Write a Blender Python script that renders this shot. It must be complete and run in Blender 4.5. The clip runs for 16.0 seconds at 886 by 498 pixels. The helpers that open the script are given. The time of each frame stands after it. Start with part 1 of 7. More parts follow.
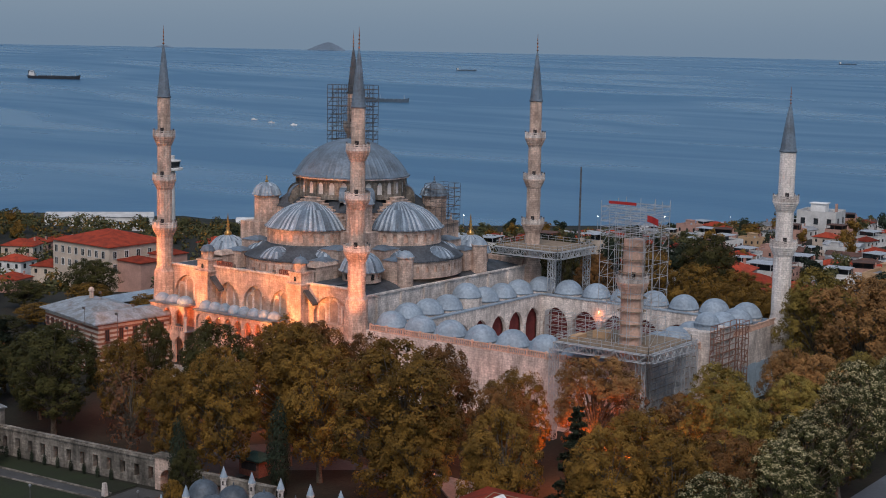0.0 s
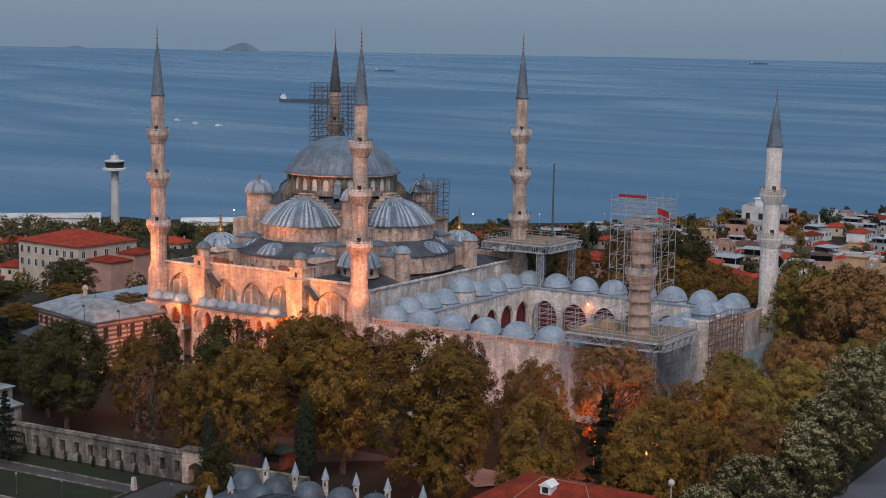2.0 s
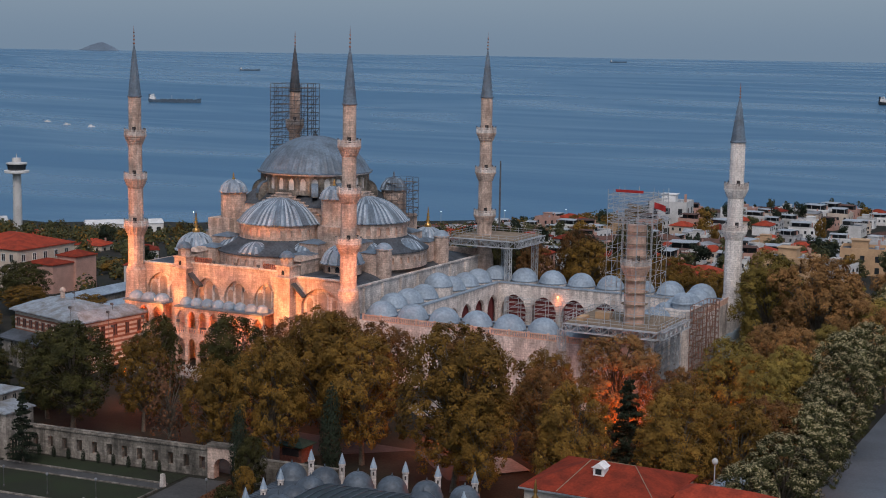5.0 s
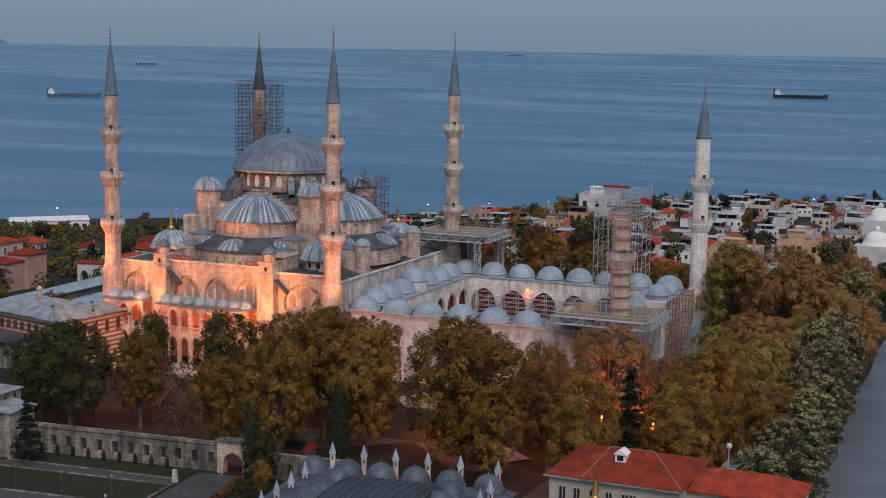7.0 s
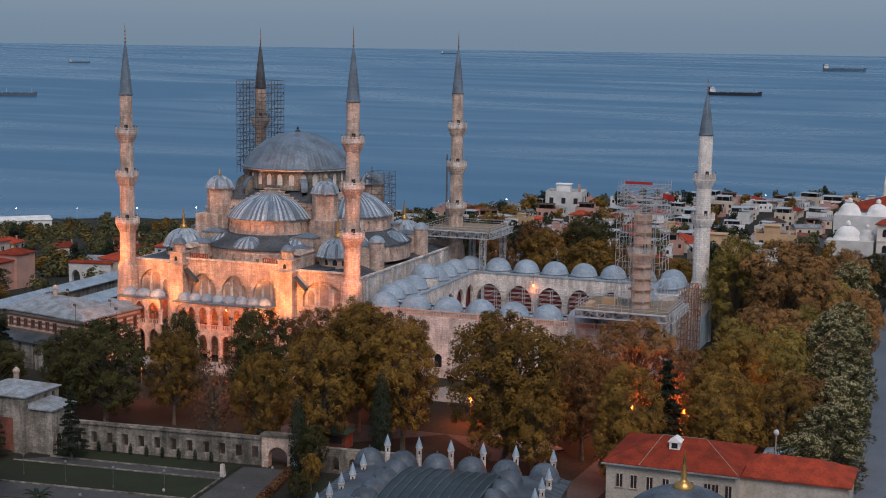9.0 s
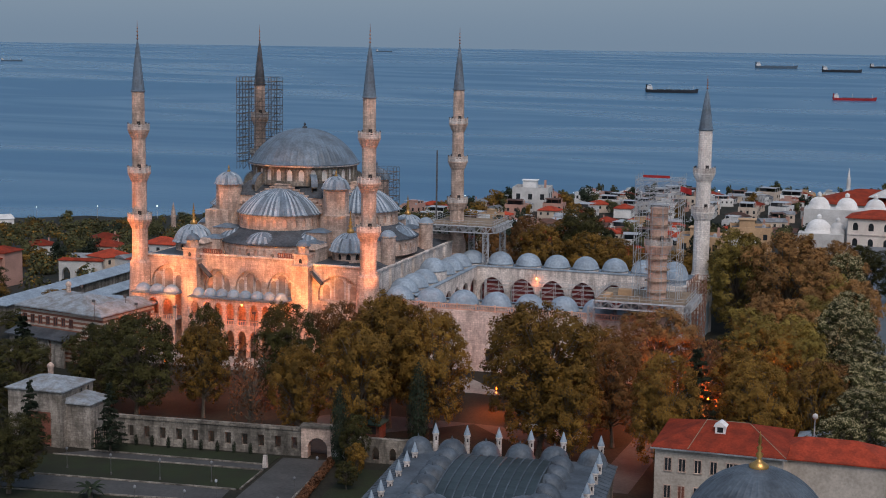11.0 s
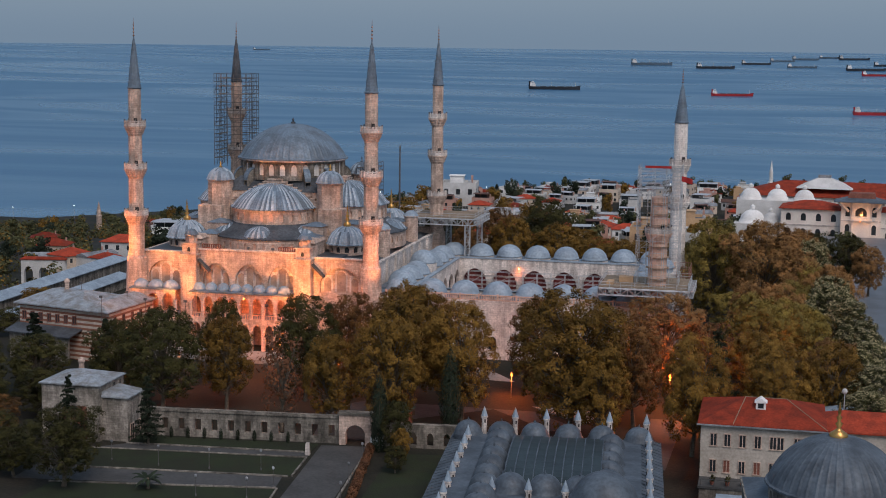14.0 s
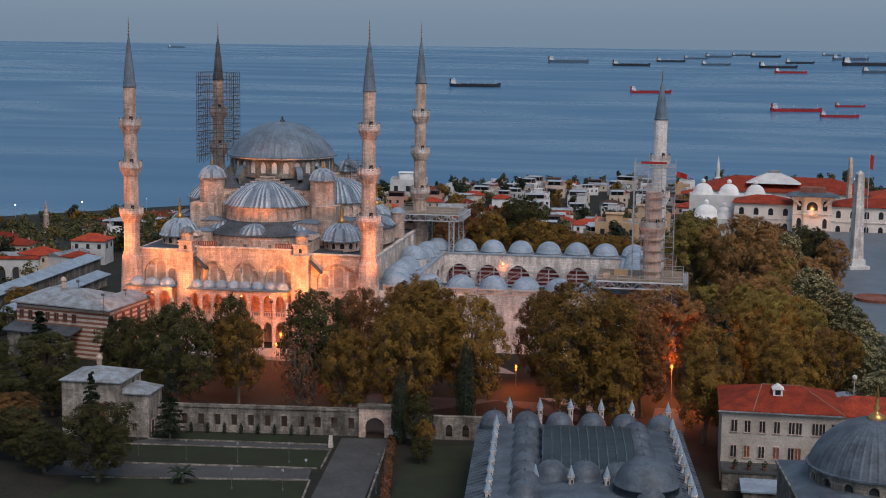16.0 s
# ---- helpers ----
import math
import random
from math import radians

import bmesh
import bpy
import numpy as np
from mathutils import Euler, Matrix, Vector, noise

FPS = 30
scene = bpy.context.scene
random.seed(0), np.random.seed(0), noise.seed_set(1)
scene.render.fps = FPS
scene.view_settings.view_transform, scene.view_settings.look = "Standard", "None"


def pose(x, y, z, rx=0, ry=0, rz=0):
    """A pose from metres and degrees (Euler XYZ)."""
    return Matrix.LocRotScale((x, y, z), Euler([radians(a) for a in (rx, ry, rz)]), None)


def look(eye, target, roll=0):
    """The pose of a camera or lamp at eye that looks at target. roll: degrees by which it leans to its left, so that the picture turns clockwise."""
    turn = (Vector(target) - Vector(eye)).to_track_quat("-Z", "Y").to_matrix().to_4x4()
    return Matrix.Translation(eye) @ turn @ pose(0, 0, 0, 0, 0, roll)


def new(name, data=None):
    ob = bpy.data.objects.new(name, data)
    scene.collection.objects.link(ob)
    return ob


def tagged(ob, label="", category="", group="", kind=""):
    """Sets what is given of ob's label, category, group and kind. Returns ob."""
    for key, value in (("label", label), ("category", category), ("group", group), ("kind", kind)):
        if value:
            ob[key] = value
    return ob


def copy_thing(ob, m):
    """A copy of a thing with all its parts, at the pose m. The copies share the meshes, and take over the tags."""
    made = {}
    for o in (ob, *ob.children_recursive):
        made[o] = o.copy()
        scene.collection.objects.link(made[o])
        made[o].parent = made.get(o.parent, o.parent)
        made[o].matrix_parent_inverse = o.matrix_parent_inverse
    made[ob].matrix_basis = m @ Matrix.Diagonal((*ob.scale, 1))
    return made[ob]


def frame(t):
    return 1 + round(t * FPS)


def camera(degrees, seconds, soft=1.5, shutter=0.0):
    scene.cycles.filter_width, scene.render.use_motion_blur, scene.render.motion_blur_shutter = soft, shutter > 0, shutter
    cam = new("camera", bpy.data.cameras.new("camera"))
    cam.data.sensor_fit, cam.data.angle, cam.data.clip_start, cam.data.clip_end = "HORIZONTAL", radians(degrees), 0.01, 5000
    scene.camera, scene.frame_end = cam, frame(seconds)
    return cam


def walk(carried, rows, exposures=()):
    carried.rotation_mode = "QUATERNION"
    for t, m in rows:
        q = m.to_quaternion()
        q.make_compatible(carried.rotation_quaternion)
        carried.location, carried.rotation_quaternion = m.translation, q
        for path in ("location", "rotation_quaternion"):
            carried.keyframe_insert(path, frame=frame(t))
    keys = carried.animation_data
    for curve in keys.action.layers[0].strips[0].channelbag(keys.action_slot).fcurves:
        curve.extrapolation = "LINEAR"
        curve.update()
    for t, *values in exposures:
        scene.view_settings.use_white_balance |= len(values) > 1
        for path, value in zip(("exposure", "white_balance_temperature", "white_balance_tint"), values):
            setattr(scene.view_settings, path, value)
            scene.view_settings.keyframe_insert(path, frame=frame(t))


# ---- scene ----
# ---------------------------------------------------------------- camera
cam = camera(33.27, 16.0, soft=1.0)
PATH = [
    (0, pose(216.81, -202.99, 62.07, 82.162, -1.085, 36.309)),
    (0.5, pose(214.68, -206.28, 60.79, 82.406, -1.070, 35.531)),
    (1, pose(211.93, -209.65, 60.69, 82.408, -1.043, 34.647)),
    (1.5, pose(208.93, -212.84, 61.11, 82.293, -1.030, 33.734)),
    (2, pose(206.17, -215.80, 61.34, 82.236, -1.025, 32.883)),
    (2.5, pose(203.32, -218.85, 61.23, 82.239, -1.009, 31.999)),
    (3, pose(200.57, -221.94, 61.35, 82.204, -0.969, 31.105)),
    (3.5, pose(197.85, -224.97, 61.70, 82.121, -0.969, 30.219)),
    (4, pose(194.91, -227.94, 61.27, 82.203, -0.959, 29.286)),
    (6.5, pose(179.76, -242.15, 61.72, 82.146, -0.889, 24.212)),
    (7, pose(176.31, -245.28, 62.12, 82.092, -0.915, 23.179)),
    (7.5, pose(172.92, -248.17, 62.21, 82.088, -0.951, 22.328)),
    (8, pose(169.52, -250.71, 62.32, 82.067, -0.939, 21.624)),
    (8.5, pose(166.11, -253.33, 62.17, 82.082, -0.917, 21.002)),
    (9, pose(162.49, -256.04, 62.22, 82.055, -0.878, 20.412)),
    (11.5, pose(144.93, -267.91, 61.58, 82.028, -0.822, 16.851)),
    (12, pose(141.16, -270.25, 61.43, 82.027, -0.775, 15.967)),
    (12.5, pose(137.75, -272.26, 61.39, 82.010, -0.782, 15.196)),
    (13, pose(133.84, -274.47, 61.17, 82.031, -0.798, 14.343)),
    (13.5, pose(130.14, -276.49, 61.06, 82.026, -0.769, 13.535)),
    (14, pose(126.14, -278.61, 61.04, 82.013, -0.721, 12.684)),
    (14.5, pose(122.61, -280.53, 61.05, 81.998, -0.726, 11.934)),
    (15, pose(118.70, -282.50, 60.99, 81.990, -0.694, 11.078)),
    (15.5, pose(114.87, -284.43, 61.01, 81.981, -0.700, 10.218)),
    (16, pose(110.67, -286.50, 61.11, 81.956, -0.719, 9.264)),
]
walk(cam, PATH)

# ---------------------------------------------------------------- world, sun, exposure
world = bpy.data.worlds.new("sky")
scene.world = world
world.use_nodes = True
wn, wl = world.node_tree.nodes, world.node_tree.links
wn.clear()
sky = wn.new("ShaderNodeTexSky")
sky.sky_type = "NISHITA"
sky.sun_disc = False
sky.sun_elevation = radians(50)
sky.sun_rotation = radians(148)
sky.air_density, sky.dust_density, sky.ozone_density = 1.2, 3.0, 2.0
veil = wn.new("ShaderNodeMix")
veil.data_type = "RGBA"
veil.inputs["Factor"].default_value = 0.72
veil.inputs["B"].default_value = (1.66, 2.4, 3.4, 1)
back = wn.new("ShaderNodeBackground")
back.inputs["Strength"].default_value = 0.136
wout = wn.new("ShaderNodeOutputWorld")
wl.new(sky.outputs["Color"], veil.inputs["A"])
wl.new(veil.outputs["Result"], back.inputs["Color"])
wl.new(back.outputs["Background"], wout.inputs["Surface"])

sun_data = bpy.data.lights.new("sun", "SUN")
sun_data.energy, sun_data.angle, sun_data.color = 1.75, radians(34), (1.0, 0.90, 0.86)
sun = new("sun", sun_data)
sun.matrix_world = look((110, -165, 238), (0, 0, 0))
scene.view_settings.exposure = -0.1

# ---------------------------------------------------------------- materials


def material(name, base, rough=0.8, metal=0.0, vary=0.25, scale=0.5, fine=4.0, bump=0.15, tint=None, island=0.0, stripes=None, spec=0.35, each=0.0):
    """Principled surface with colour noise at two scales and a fine relief."""
    m = bpy.data.materials.new(name)
    m.use_nodes = True
    n, l = m.node_tree.nodes, m.node_tree.links
    p = n["Principled BSDF"]
    co = n.new("ShaderNodeTexCoord")
    geo = n.new("ShaderNodeNewGeometry")
    big, small = n.new("ShaderNodeTexNoise"), n.new("ShaderNodeTexNoise")
    for t, s, d in ((big, scale, 4), (small, fine, 3)):
        t.inputs["Scale"].default_value, t.inputs["Detail"].default_value = s, d
        l.new(geo.outputs["Position"], t.inputs["Vector"])
    mix1, mix2 = n.new("ShaderNodeMix"), n.new("ShaderNodeMix")
    for k in (mix1, mix2):
        k.data_type = "RGBA"
    dark = tint or tuple(c * (1 - 1.6 * vary) for c in base)
    mix1.inputs["A"].default_value = (*dark, 1)
    mix1.inputs["B"].default_value = (*base, 1)
    ramp = n.new("ShaderNodeMapRange")
    ramp.inputs["From Min"].default_value, ramp.inputs["From Max"].default_value = 0.36, 0.62
    l.new(big.outputs["Fac"], ramp.inputs["Value"])
    l.new(ramp.outputs["Result"], mix1.inputs["Factor"])
    mix2.blend_type = "MULTIPLY"
    mix2.inputs["Factor"].default_value = 1.0
    ramp2 = n.new("ShaderNodeMapRange")
    ramp2.inputs["From Min"].default_value, ramp2.inputs["From Max"].default_value = 0.3, 0.7
    ramp2.inputs["To Min"].default_value, ramp2.inputs["To Max"].default_value = 1 - vary, 1 + vary
    l.new(small.outputs["Fac"], ramp2.inputs["Value"])
    l.new(mix1.outputs["Result"], mix2.inputs["A"])
    l.new(ramp2.outputs["Result"], mix2.inputs["B"])
    colour = mix2.outputs["Result"]
    if island:
        mul = n.new("ShaderNodeMix")
        mul.data_type, mul.blend_type = "RGBA", "MULTIPLY"
        mul.inputs["Factor"].default_value = 1.0
        r3 = n.new("ShaderNodeMapRange")
        r3.inputs["To Min"].default_value, r3.inputs["To Max"].default_value = 1 - island, 1 + island
        l.new(geo.outputs["Random Per Island"], r3.inputs["Value"])
        l.new(colour, mul.inputs["A"])
        l.new(r3.outputs["Result"], mul.inputs["B"])
        colour = mul.outputs["Result"]
    if each:
        info = n.new("ShaderNodeObjectInfo")
        mul2 = n.new("ShaderNodeMix")
        mul2.data_type, mul2.blend_type = "RGBA", "MULTIPLY"
        mul2.inputs["Factor"].default_value = 1.0
        r4 = n.new("ShaderNodeMapRange")
        r4.inputs["To Min"].default_value, r4.inputs["To Max"].default_value = 1 - each, 1 + each * 0.35
        l.new(info.outputs["Random"], r4.inputs["Value"])
        l.new(colour, mul2.inputs["A"])
        l.new(r4.outputs["Result"], mul2.inputs["B"])
        colour = mul2.outputs["Result"]
    if stripes:
        second, period, duty = stripes
        sep = n.new("ShaderNodeSeparateXYZ")
        l.new(geo.outputs["Position"], sep.inputs["Vector"])
        mod = n.new("ShaderNodeMath")
        mod.operation = "PINGPONG"
        mod.inputs[1].default_value = period / 2
        l.new(sep.outputs["Z"], mod.inputs[0])
        gt = n.new("ShaderNodeMath")
        gt.operation = "GREATER_THAN"
        gt.inputs[1].default_value = period / 2 * duty
        l.new(mod.outputs[0], gt.inputs[0])
        sm = n.new("ShaderNodeMix")
        sm.data_type = "RGBA"
        l.new(gt.outputs[0], sm.inputs["Factor"])
        l.new(colour, sm.inputs["A"])
        sm.inputs["B"].default_value = (*second, 1)
        colour = sm.outputs["Result"]
    l.new(colour, p.inputs["Base Color"])
    p.inputs["Roughness"].default_value, p.inputs["Metallic"].default_value = rough, metal
    p.inputs["Specular IOR Level"].default_value = spec
    if bump:
        b = n.new("ShaderNodeBump")
        b.inputs["Strength"].default_value, b.inputs["Distance"].default_value = bump, 0.1
        l.new(small.outputs["Fac"], b.inputs["Height"])
        l.new(b.outputs["Normal"], p.inputs["Normal"])
    return m


def glowing(name, colour, strength):
    m = bpy.data.materials.new(name)
    m.use_nodes = True
    p = m.node_tree.nodes["Principled BSDF"]
    p.inputs["Base Color"].default_value = (*colour, 1)
    p.inputs["Emission Color"].default_value = (*colour, 1)
    p.inputs["Emission Strength"].default_value = strength
    return m


def ashlar(name, base, tint, course=0.42, stain=0.35, rough_tone=0.72):
    """Cut stone: blocks in courses with their own tone, thin joints, weather stains and dark rain streaks."""
    m = material(name, base, 0.85, 0, 0.2, 0.3, 3.2, 0.25, tint)
    n, l = m.node_tree.nodes, m.node_tree.links
    p = n["Principled BSDF"]
    old = p.inputs["Base Color"].links[0].from_socket
    geo = n.new("ShaderNodeNewGeometry")
    sep = n.new("ShaderNodeSeparateXYZ")
    l.new(geo.outputs["Position"], sep.inputs["Vector"])
    add = n.new("ShaderNodeMath")
    l.new(sep.outputs["X"], add.inputs[0])
    l.new(sep.outputs["Y"], add.inputs[1])
    com = n.new("ShaderNodeCombineXYZ")
    l.new(add.outputs[0], com.inputs["X"])
    l.new(sep.outputs["Z"], com.inputs["Y"])
    br = n.new("ShaderNodeTexBrick")
    br.inputs["Scale"].default_value = 1.0
    br.inputs["Brick Width"].default_value, br.inputs["Row Height"].default_value = course * 2.1, course
    br.inputs["Mortar Size"].default_value = 0.02
    br.inputs["Color1"].default_value = (1.1, 1.09, 1.08, 1)
    br.inputs["Color2"].default_value = (rough_tone, rough_tone * 0.97, rough_tone * 0.97, 1)
    br.inputs["Mortar"].default_value = (0.6, 0.57, 0.56, 1)
    l.new(com.outputs["Vector"], br.inputs["Vector"])
    mul = n.new("ShaderNodeMix")
    mul.data_type, mul.blend_type = "RGBA", "MULTIPLY"
    mul.inputs["Factor"].default_value = 0.8
    l.new(old, mul.inputs["A"])
    l.new(br.outputs["Color"], mul.inputs["B"])
    # rain streaks, long in z
    mp = n.new("ShaderNodeMapping")
    mp.inputs["Scale"].default_value = (0.9, 0.9, 0.16)
    l.new(geo.outputs["Position"], mp.inputs["Vector"])
    ns = n.new("ShaderNodeTexNoise")
    ns.inputs["Scale"].default_value, ns.inputs["Detail"].default_value, ns.inputs["Roughness"].default_value = 1.0, 5, 0.65
    l.new(mp.outputs["Vector"], ns.inputs["Vector"])
    r = n.new("ShaderNodeMapRange")
    r.inputs["From Min"].default_value, r.inputs["From Max"].default_value = 0.40, 0.58
    r.inputs["To Min"].default_value, r.inputs["To Max"].default_value = 1 - stain, 1.06
    l.new(ns.outputs["Fac"], r.inputs["Value"])
    mu2 = n.new("ShaderNodeMix")
    mu2.data_type, mu2.blend_type = "RGBA", "MULTIPLY"
    mu2.inputs["Factor"].default_value = 1.0
    l.new(mul.outputs["Result"], mu2.inputs["A"])
    l.new(r.outputs["Result"], mu2.inputs["B"])
    l.new(mu2.outputs["Result"], p.inputs["Base Color"])
    return m


STONE = ashlar("ashlar_stone", (0.72, 0.545, 0.45), (0.50, 0.37, 0.305), 0.42, 0.3, 0.72)
STONE_PALE = ashlar("pale_stone", (0.78, 0.70, 0.65), (0.56, 0.50, 0.46), 0.42, 0.32, 0.84)
STONE_WHITE = ashlar("white_new_stone", (0.84, 0.78, 0.73), (0.70, 0.64, 0.60), 0.42, 0.14, 0.93)
STONE_GUARD = ashlar("rough_grey_stone", (0.45, 0.40, 0.35), (0.22, 0.195, 0.165), 0.36, 0.4, 0.66)
STONE_OLD = ashlar("weathered_wall_stone", (0.36, 0.32, 0.275), (0.15, 0.135, 0.115), 0.36, 0.5, 0.6)
MARBLE = material("marble", (0.70, 0.67, 0.64), 0.6, 0, 0.15, 0.4, 3, 0.1)
LEAD = material("lead_sheet", (0.165, 0.215, 0.27), 0.5, 0.1, 0.2, 0.35, 2.5, 0.15, (0.11, 0.135, 0.165))
LEAD_PALE = material("pale_lead_sheet", (0.31, 0.375, 0.445), 0.6, 0.05, 0.18, 0.3, 2.0, 0.12, (0.23, 0.28, 0.335))
# Darker lead; the gloom over the near roofs is put into the colour.
LEAD_DIMMED = material("dimmed_lead", (0.105, 0.128, 0.155), 0.55, 0.1, 0.2, 0.35, 2.5, 0.15, (0.06, 0.072, 0.088))
LEAD_DARK = material("flat_lead_roof", (0.085, 0.092, 0.105), 0.6, 0.05, 0.3, 0.3, 2.0, 0.2, (0.04, 0.045, 0.052))
# Highlights along the dome ribs are put into this brighter lead.
LEAD_GLINT = material("glinting_rib_lead", (0.47, 0.52, 0.58), 0.5, 0.1, 0.2, 0.4, 2.5, 0.1, (0.29, 0.33, 0.38))
LEAD_STREAKED = material("streaked_weathered_lead", (0.31, 0.34, 0.375), 0.6, 0.05, 0.2, 0.6, 2.5, 0.2, (0.20, 0.195, 0.19))
# Cream dimmed for the near house; foreground darkness is put into the colour.
HOUSE_PLASTER = material("dim_cream_plaster", (0.50, 0.44, 0.38), 0.85, 0, 0.15, 0.3, 3, 0.1, (0.38, 0.33, 0.28))
GOLD = material("gilded_copper", (0.65, 0.36, 0.12), 0.35, 0.9, 0.1, 1, 6, 0.05)
RED_FINIAL = material("weathered_copper", (0.33, 0.16, 0.11), 0.5, 0.5, 0.1, 1, 6, 0.05)
GLASS = material("dark_glass", (0.03, 0.035, 0.04), 0.15, 0, 0.1, 1, 4, 0.0, spec=0.6)
LATTICE = material("rosy_window_lattice", (0.42, 0.30, 0.24), 0.7, 0, 0.2, 1, 8, 0.2)
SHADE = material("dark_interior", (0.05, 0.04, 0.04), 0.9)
RED_TILE = material("red_roof_tile", (0.42, 0.062, 0.03), 0.9, 0, 0.2, 0.5, 3.0, 0.4, (0.26, 0.045, 0.025), spec=0.15, each=0.55)
BRICK_RED = material("old_red_brick", (0.27, 0.10, 0.07), 0.9, 0, 0.25, 0.5, 4.0, 0.4)
WHITE = material("white_render", (0.78, 0.76, 0.74), 0.85, 0, 0.12, 0.25, 3, 0.1, (0.62, 0.60, 0.58), each=0.3)
CREAM = material("cream_render", (0.64, 0.52, 0.42), 0.85, 0, 0.12, 0.3, 3, 0.1)
OCHRE = material("ochre_render", (0.56, 0.36, 0.21), 0.85, 0, 0.12, 0.3, 3, 0.1)
PINK = material("salmon_render", (0.52, 0.30, 0.24), 0.85, 0, 0.12, 0.3, 3, 0.1)
GREY_ROOF = material("grey_roof_felt", (0.34, 0.35, 0.37), 0.8, 0, 0.25, 0.3, 2, 0.2, each=0.6)
BANDED = material("banded_brick_and_stone", (0.60, 0.51, 0.43), 0.85, 0, 0.15, 0.5, 3, 0.2, stripes=((0.26, 0.11, 0.07), 0.9, 0.5))
STEEL = material("galvanised_scaffold_tube", (0.52, 0.53, 0.55), 0.5, 0.3, 0.15, 1, 5, 0.05)
STEEL_DARK = material("rusty_scaffold_tube", (0.16, 0.15, 0.15), 0.6, 0.4, 0.2, 1, 5, 0.05)
RED_MESH = material("red_site_sheet", (0.40, 0.03, 0.03), 0.8, 0, 0.1, 1, 5, 0.1)
PLANK = material("scaffold_plank", (0.30, 0.22, 0.15), 0.85, 0, 0.2, 0.8, 5, 0.2)
BARK = material("plane_tree_bark", (0.16, 0.13, 0.10), 0.9, 0, 0.3, 1.0, 5, 0.5)
ASPHALT = material("worn_pale_asphalt", (0.13, 0.15, 0.175), 0.45, 0, 0.15, 0.15, 3, 0.1)
PAVING = material("stone_paving", (0.075, 0.073, 0.072), 0.85, 0, 0.18, 0.2, 2.5, 0.15)
GRASS = material("lawn", (0.02, 0.028, 0.01), 0.95, 0, 0.3, 0.25, 5, 0.5, (0.018, 0.02, 0.01))
SOIL = material("earth_and_leaf_litter", (0.026, 0.021, 0.014), 0.95, 0, 0.35, 0.12, 2.5, 0.5, (0.009, 0.011, 0.006))


def leafy(name, a, b):
    m = material(name, a, 0.75, 0, 0.14, 0.4, 1.2, 0, b, island=0.16, spec=0.15, each=0.3)
    p = m.node_tree.nodes["Principled BSDF"]
    p.inputs["Subsurface Weight"].default_value = 0.0
    return m


LEAF = {
    "green": leafy("green_leaves", (0.07, 0.062, 0.018), (0.032, 0.032, 0.01)),
    "olive": leafy("olive_leaves", (0.25, 0.136, 0.027), (0.118, 0.068, 0.015)),
    "brown": leafy("autumn_brown_leaves", (0.195, 0.092, 0.03), (0.09, 0.047, 0.018)),
    "rust": leafy("rust_leaves", (0.18, 0.078, 0.038), (0.10, 0.048, 0.026)),
    # amber and gold: brown and olive leaves with brighter light put into the colour
    "amber": leafy("brightened_amber_leaves", (0.40, 0.20, 0.072), (0.24, 0.13, 0.05)),
    "gold": leafy("brightened_golden_leaves", (0.32, 0.225, 0.052), (0.185, 0.14, 0.037)),
    "dark": leafy("dark_needles", (0.034, 0.046, 0.028), (0.02, 0.028, 0.017)),
    "far": leafy("distant_leaves", (0.11, 0.105, 0.042), (0.055, 0.058, 0.028)),
    "blossom": leafy("chestnut_leaves", (0.085, 0.083, 0.03), (0.04, 0.043, 0.016)),
}
FLOWER = leafy("cream_seed_heads", (0.50, 0.42, 0.24), (0.35, 0.29, 0.16))

# ---------------------------------------------------------------- mesh helpers


def mesh_of(bm, name, mat):
    me = bpy.data.meshes.new(name)
    bm.to_mesh(me)
    bm.free()
    for m in (mat if isinstance(mat, (list, tuple)) else [mat]):
        me.materials.append(m)
    return me


def part(name, bm, mat, parent, label="", smooth=False):
    me = mesh_of(bm, name, mat) if isinstance(bm, bmesh.types.BMesh) else bm
    if smooth:
        me.polygons.foreach_set("use_smooth", [True] * len(me.polygons))
    ob = new(name, me)
    ob.parent = parent
    if label:
        ob["label"] = label
    return ob


def thing(name, label, category, at=(0, 0, 0), rz=0.0, group="", kind=""):
    ob = new(name)
    ob.empty_display_size = 0.5
    ob.matrix_basis = pose(*at, 0, 0, rz)
    return tagged(ob, label, category, group, kind)


def setting(name, bm, mat, label, category, smooth=False):
    ob = new(name, mesh_of(bm, name, mat))
    if smooth:
        ob.data.polygons.foreach_set("use_smooth", [True] * len(ob.data.polygons))
    return tagged(ob, label, category, kind="structure")


def quad(bm, *pts):
    return bm.faces.new([bm.verts.new(p) for p in pts])


def box(bm, x0, x1, y0, y1, z0, z1, m=None):
    v = [bm.verts.new((m @ Vector(p)) if m else p) for p in
         ((x0, y0, z0), (x1, y0, z0), (x1, y1, z0), (x0, y1, z0), (x0, y0, z1), (x1, y0, z1), (x1, y1, z1), (x0, y1, z1))]
    for f in ((3, 2, 1, 0), (4, 5, 6, 7), (0, 1, 5, 4), (1, 2, 6, 5), (2, 3, 7, 6), (3, 0, 4, 7)):
        bm.faces.new([v[i] for i in f])


def boxed(*a):
    bm = bmesh.new()
    box(bm, *a)
    return bm


def prism(bm, poly, z0, z1, inset=0.0, tip=None):
    """A prism over a polygon (counter-clockwise), or a hipped form if the top is given by another polygon."""
    top = tip or poly
    a = [bm.verts.new((x, y, z0)) for x, y in poly]
    b = [bm.verts.new((x, y, z1)) for x, y in top]
    n = len(a)
    for i in range(n):
        bm.faces.new((a[i], a[(i + 1) % n], b[(i + 1) % n], b[i]))
    bm.faces.new(b)
    bm.faces.new(a[::-1])


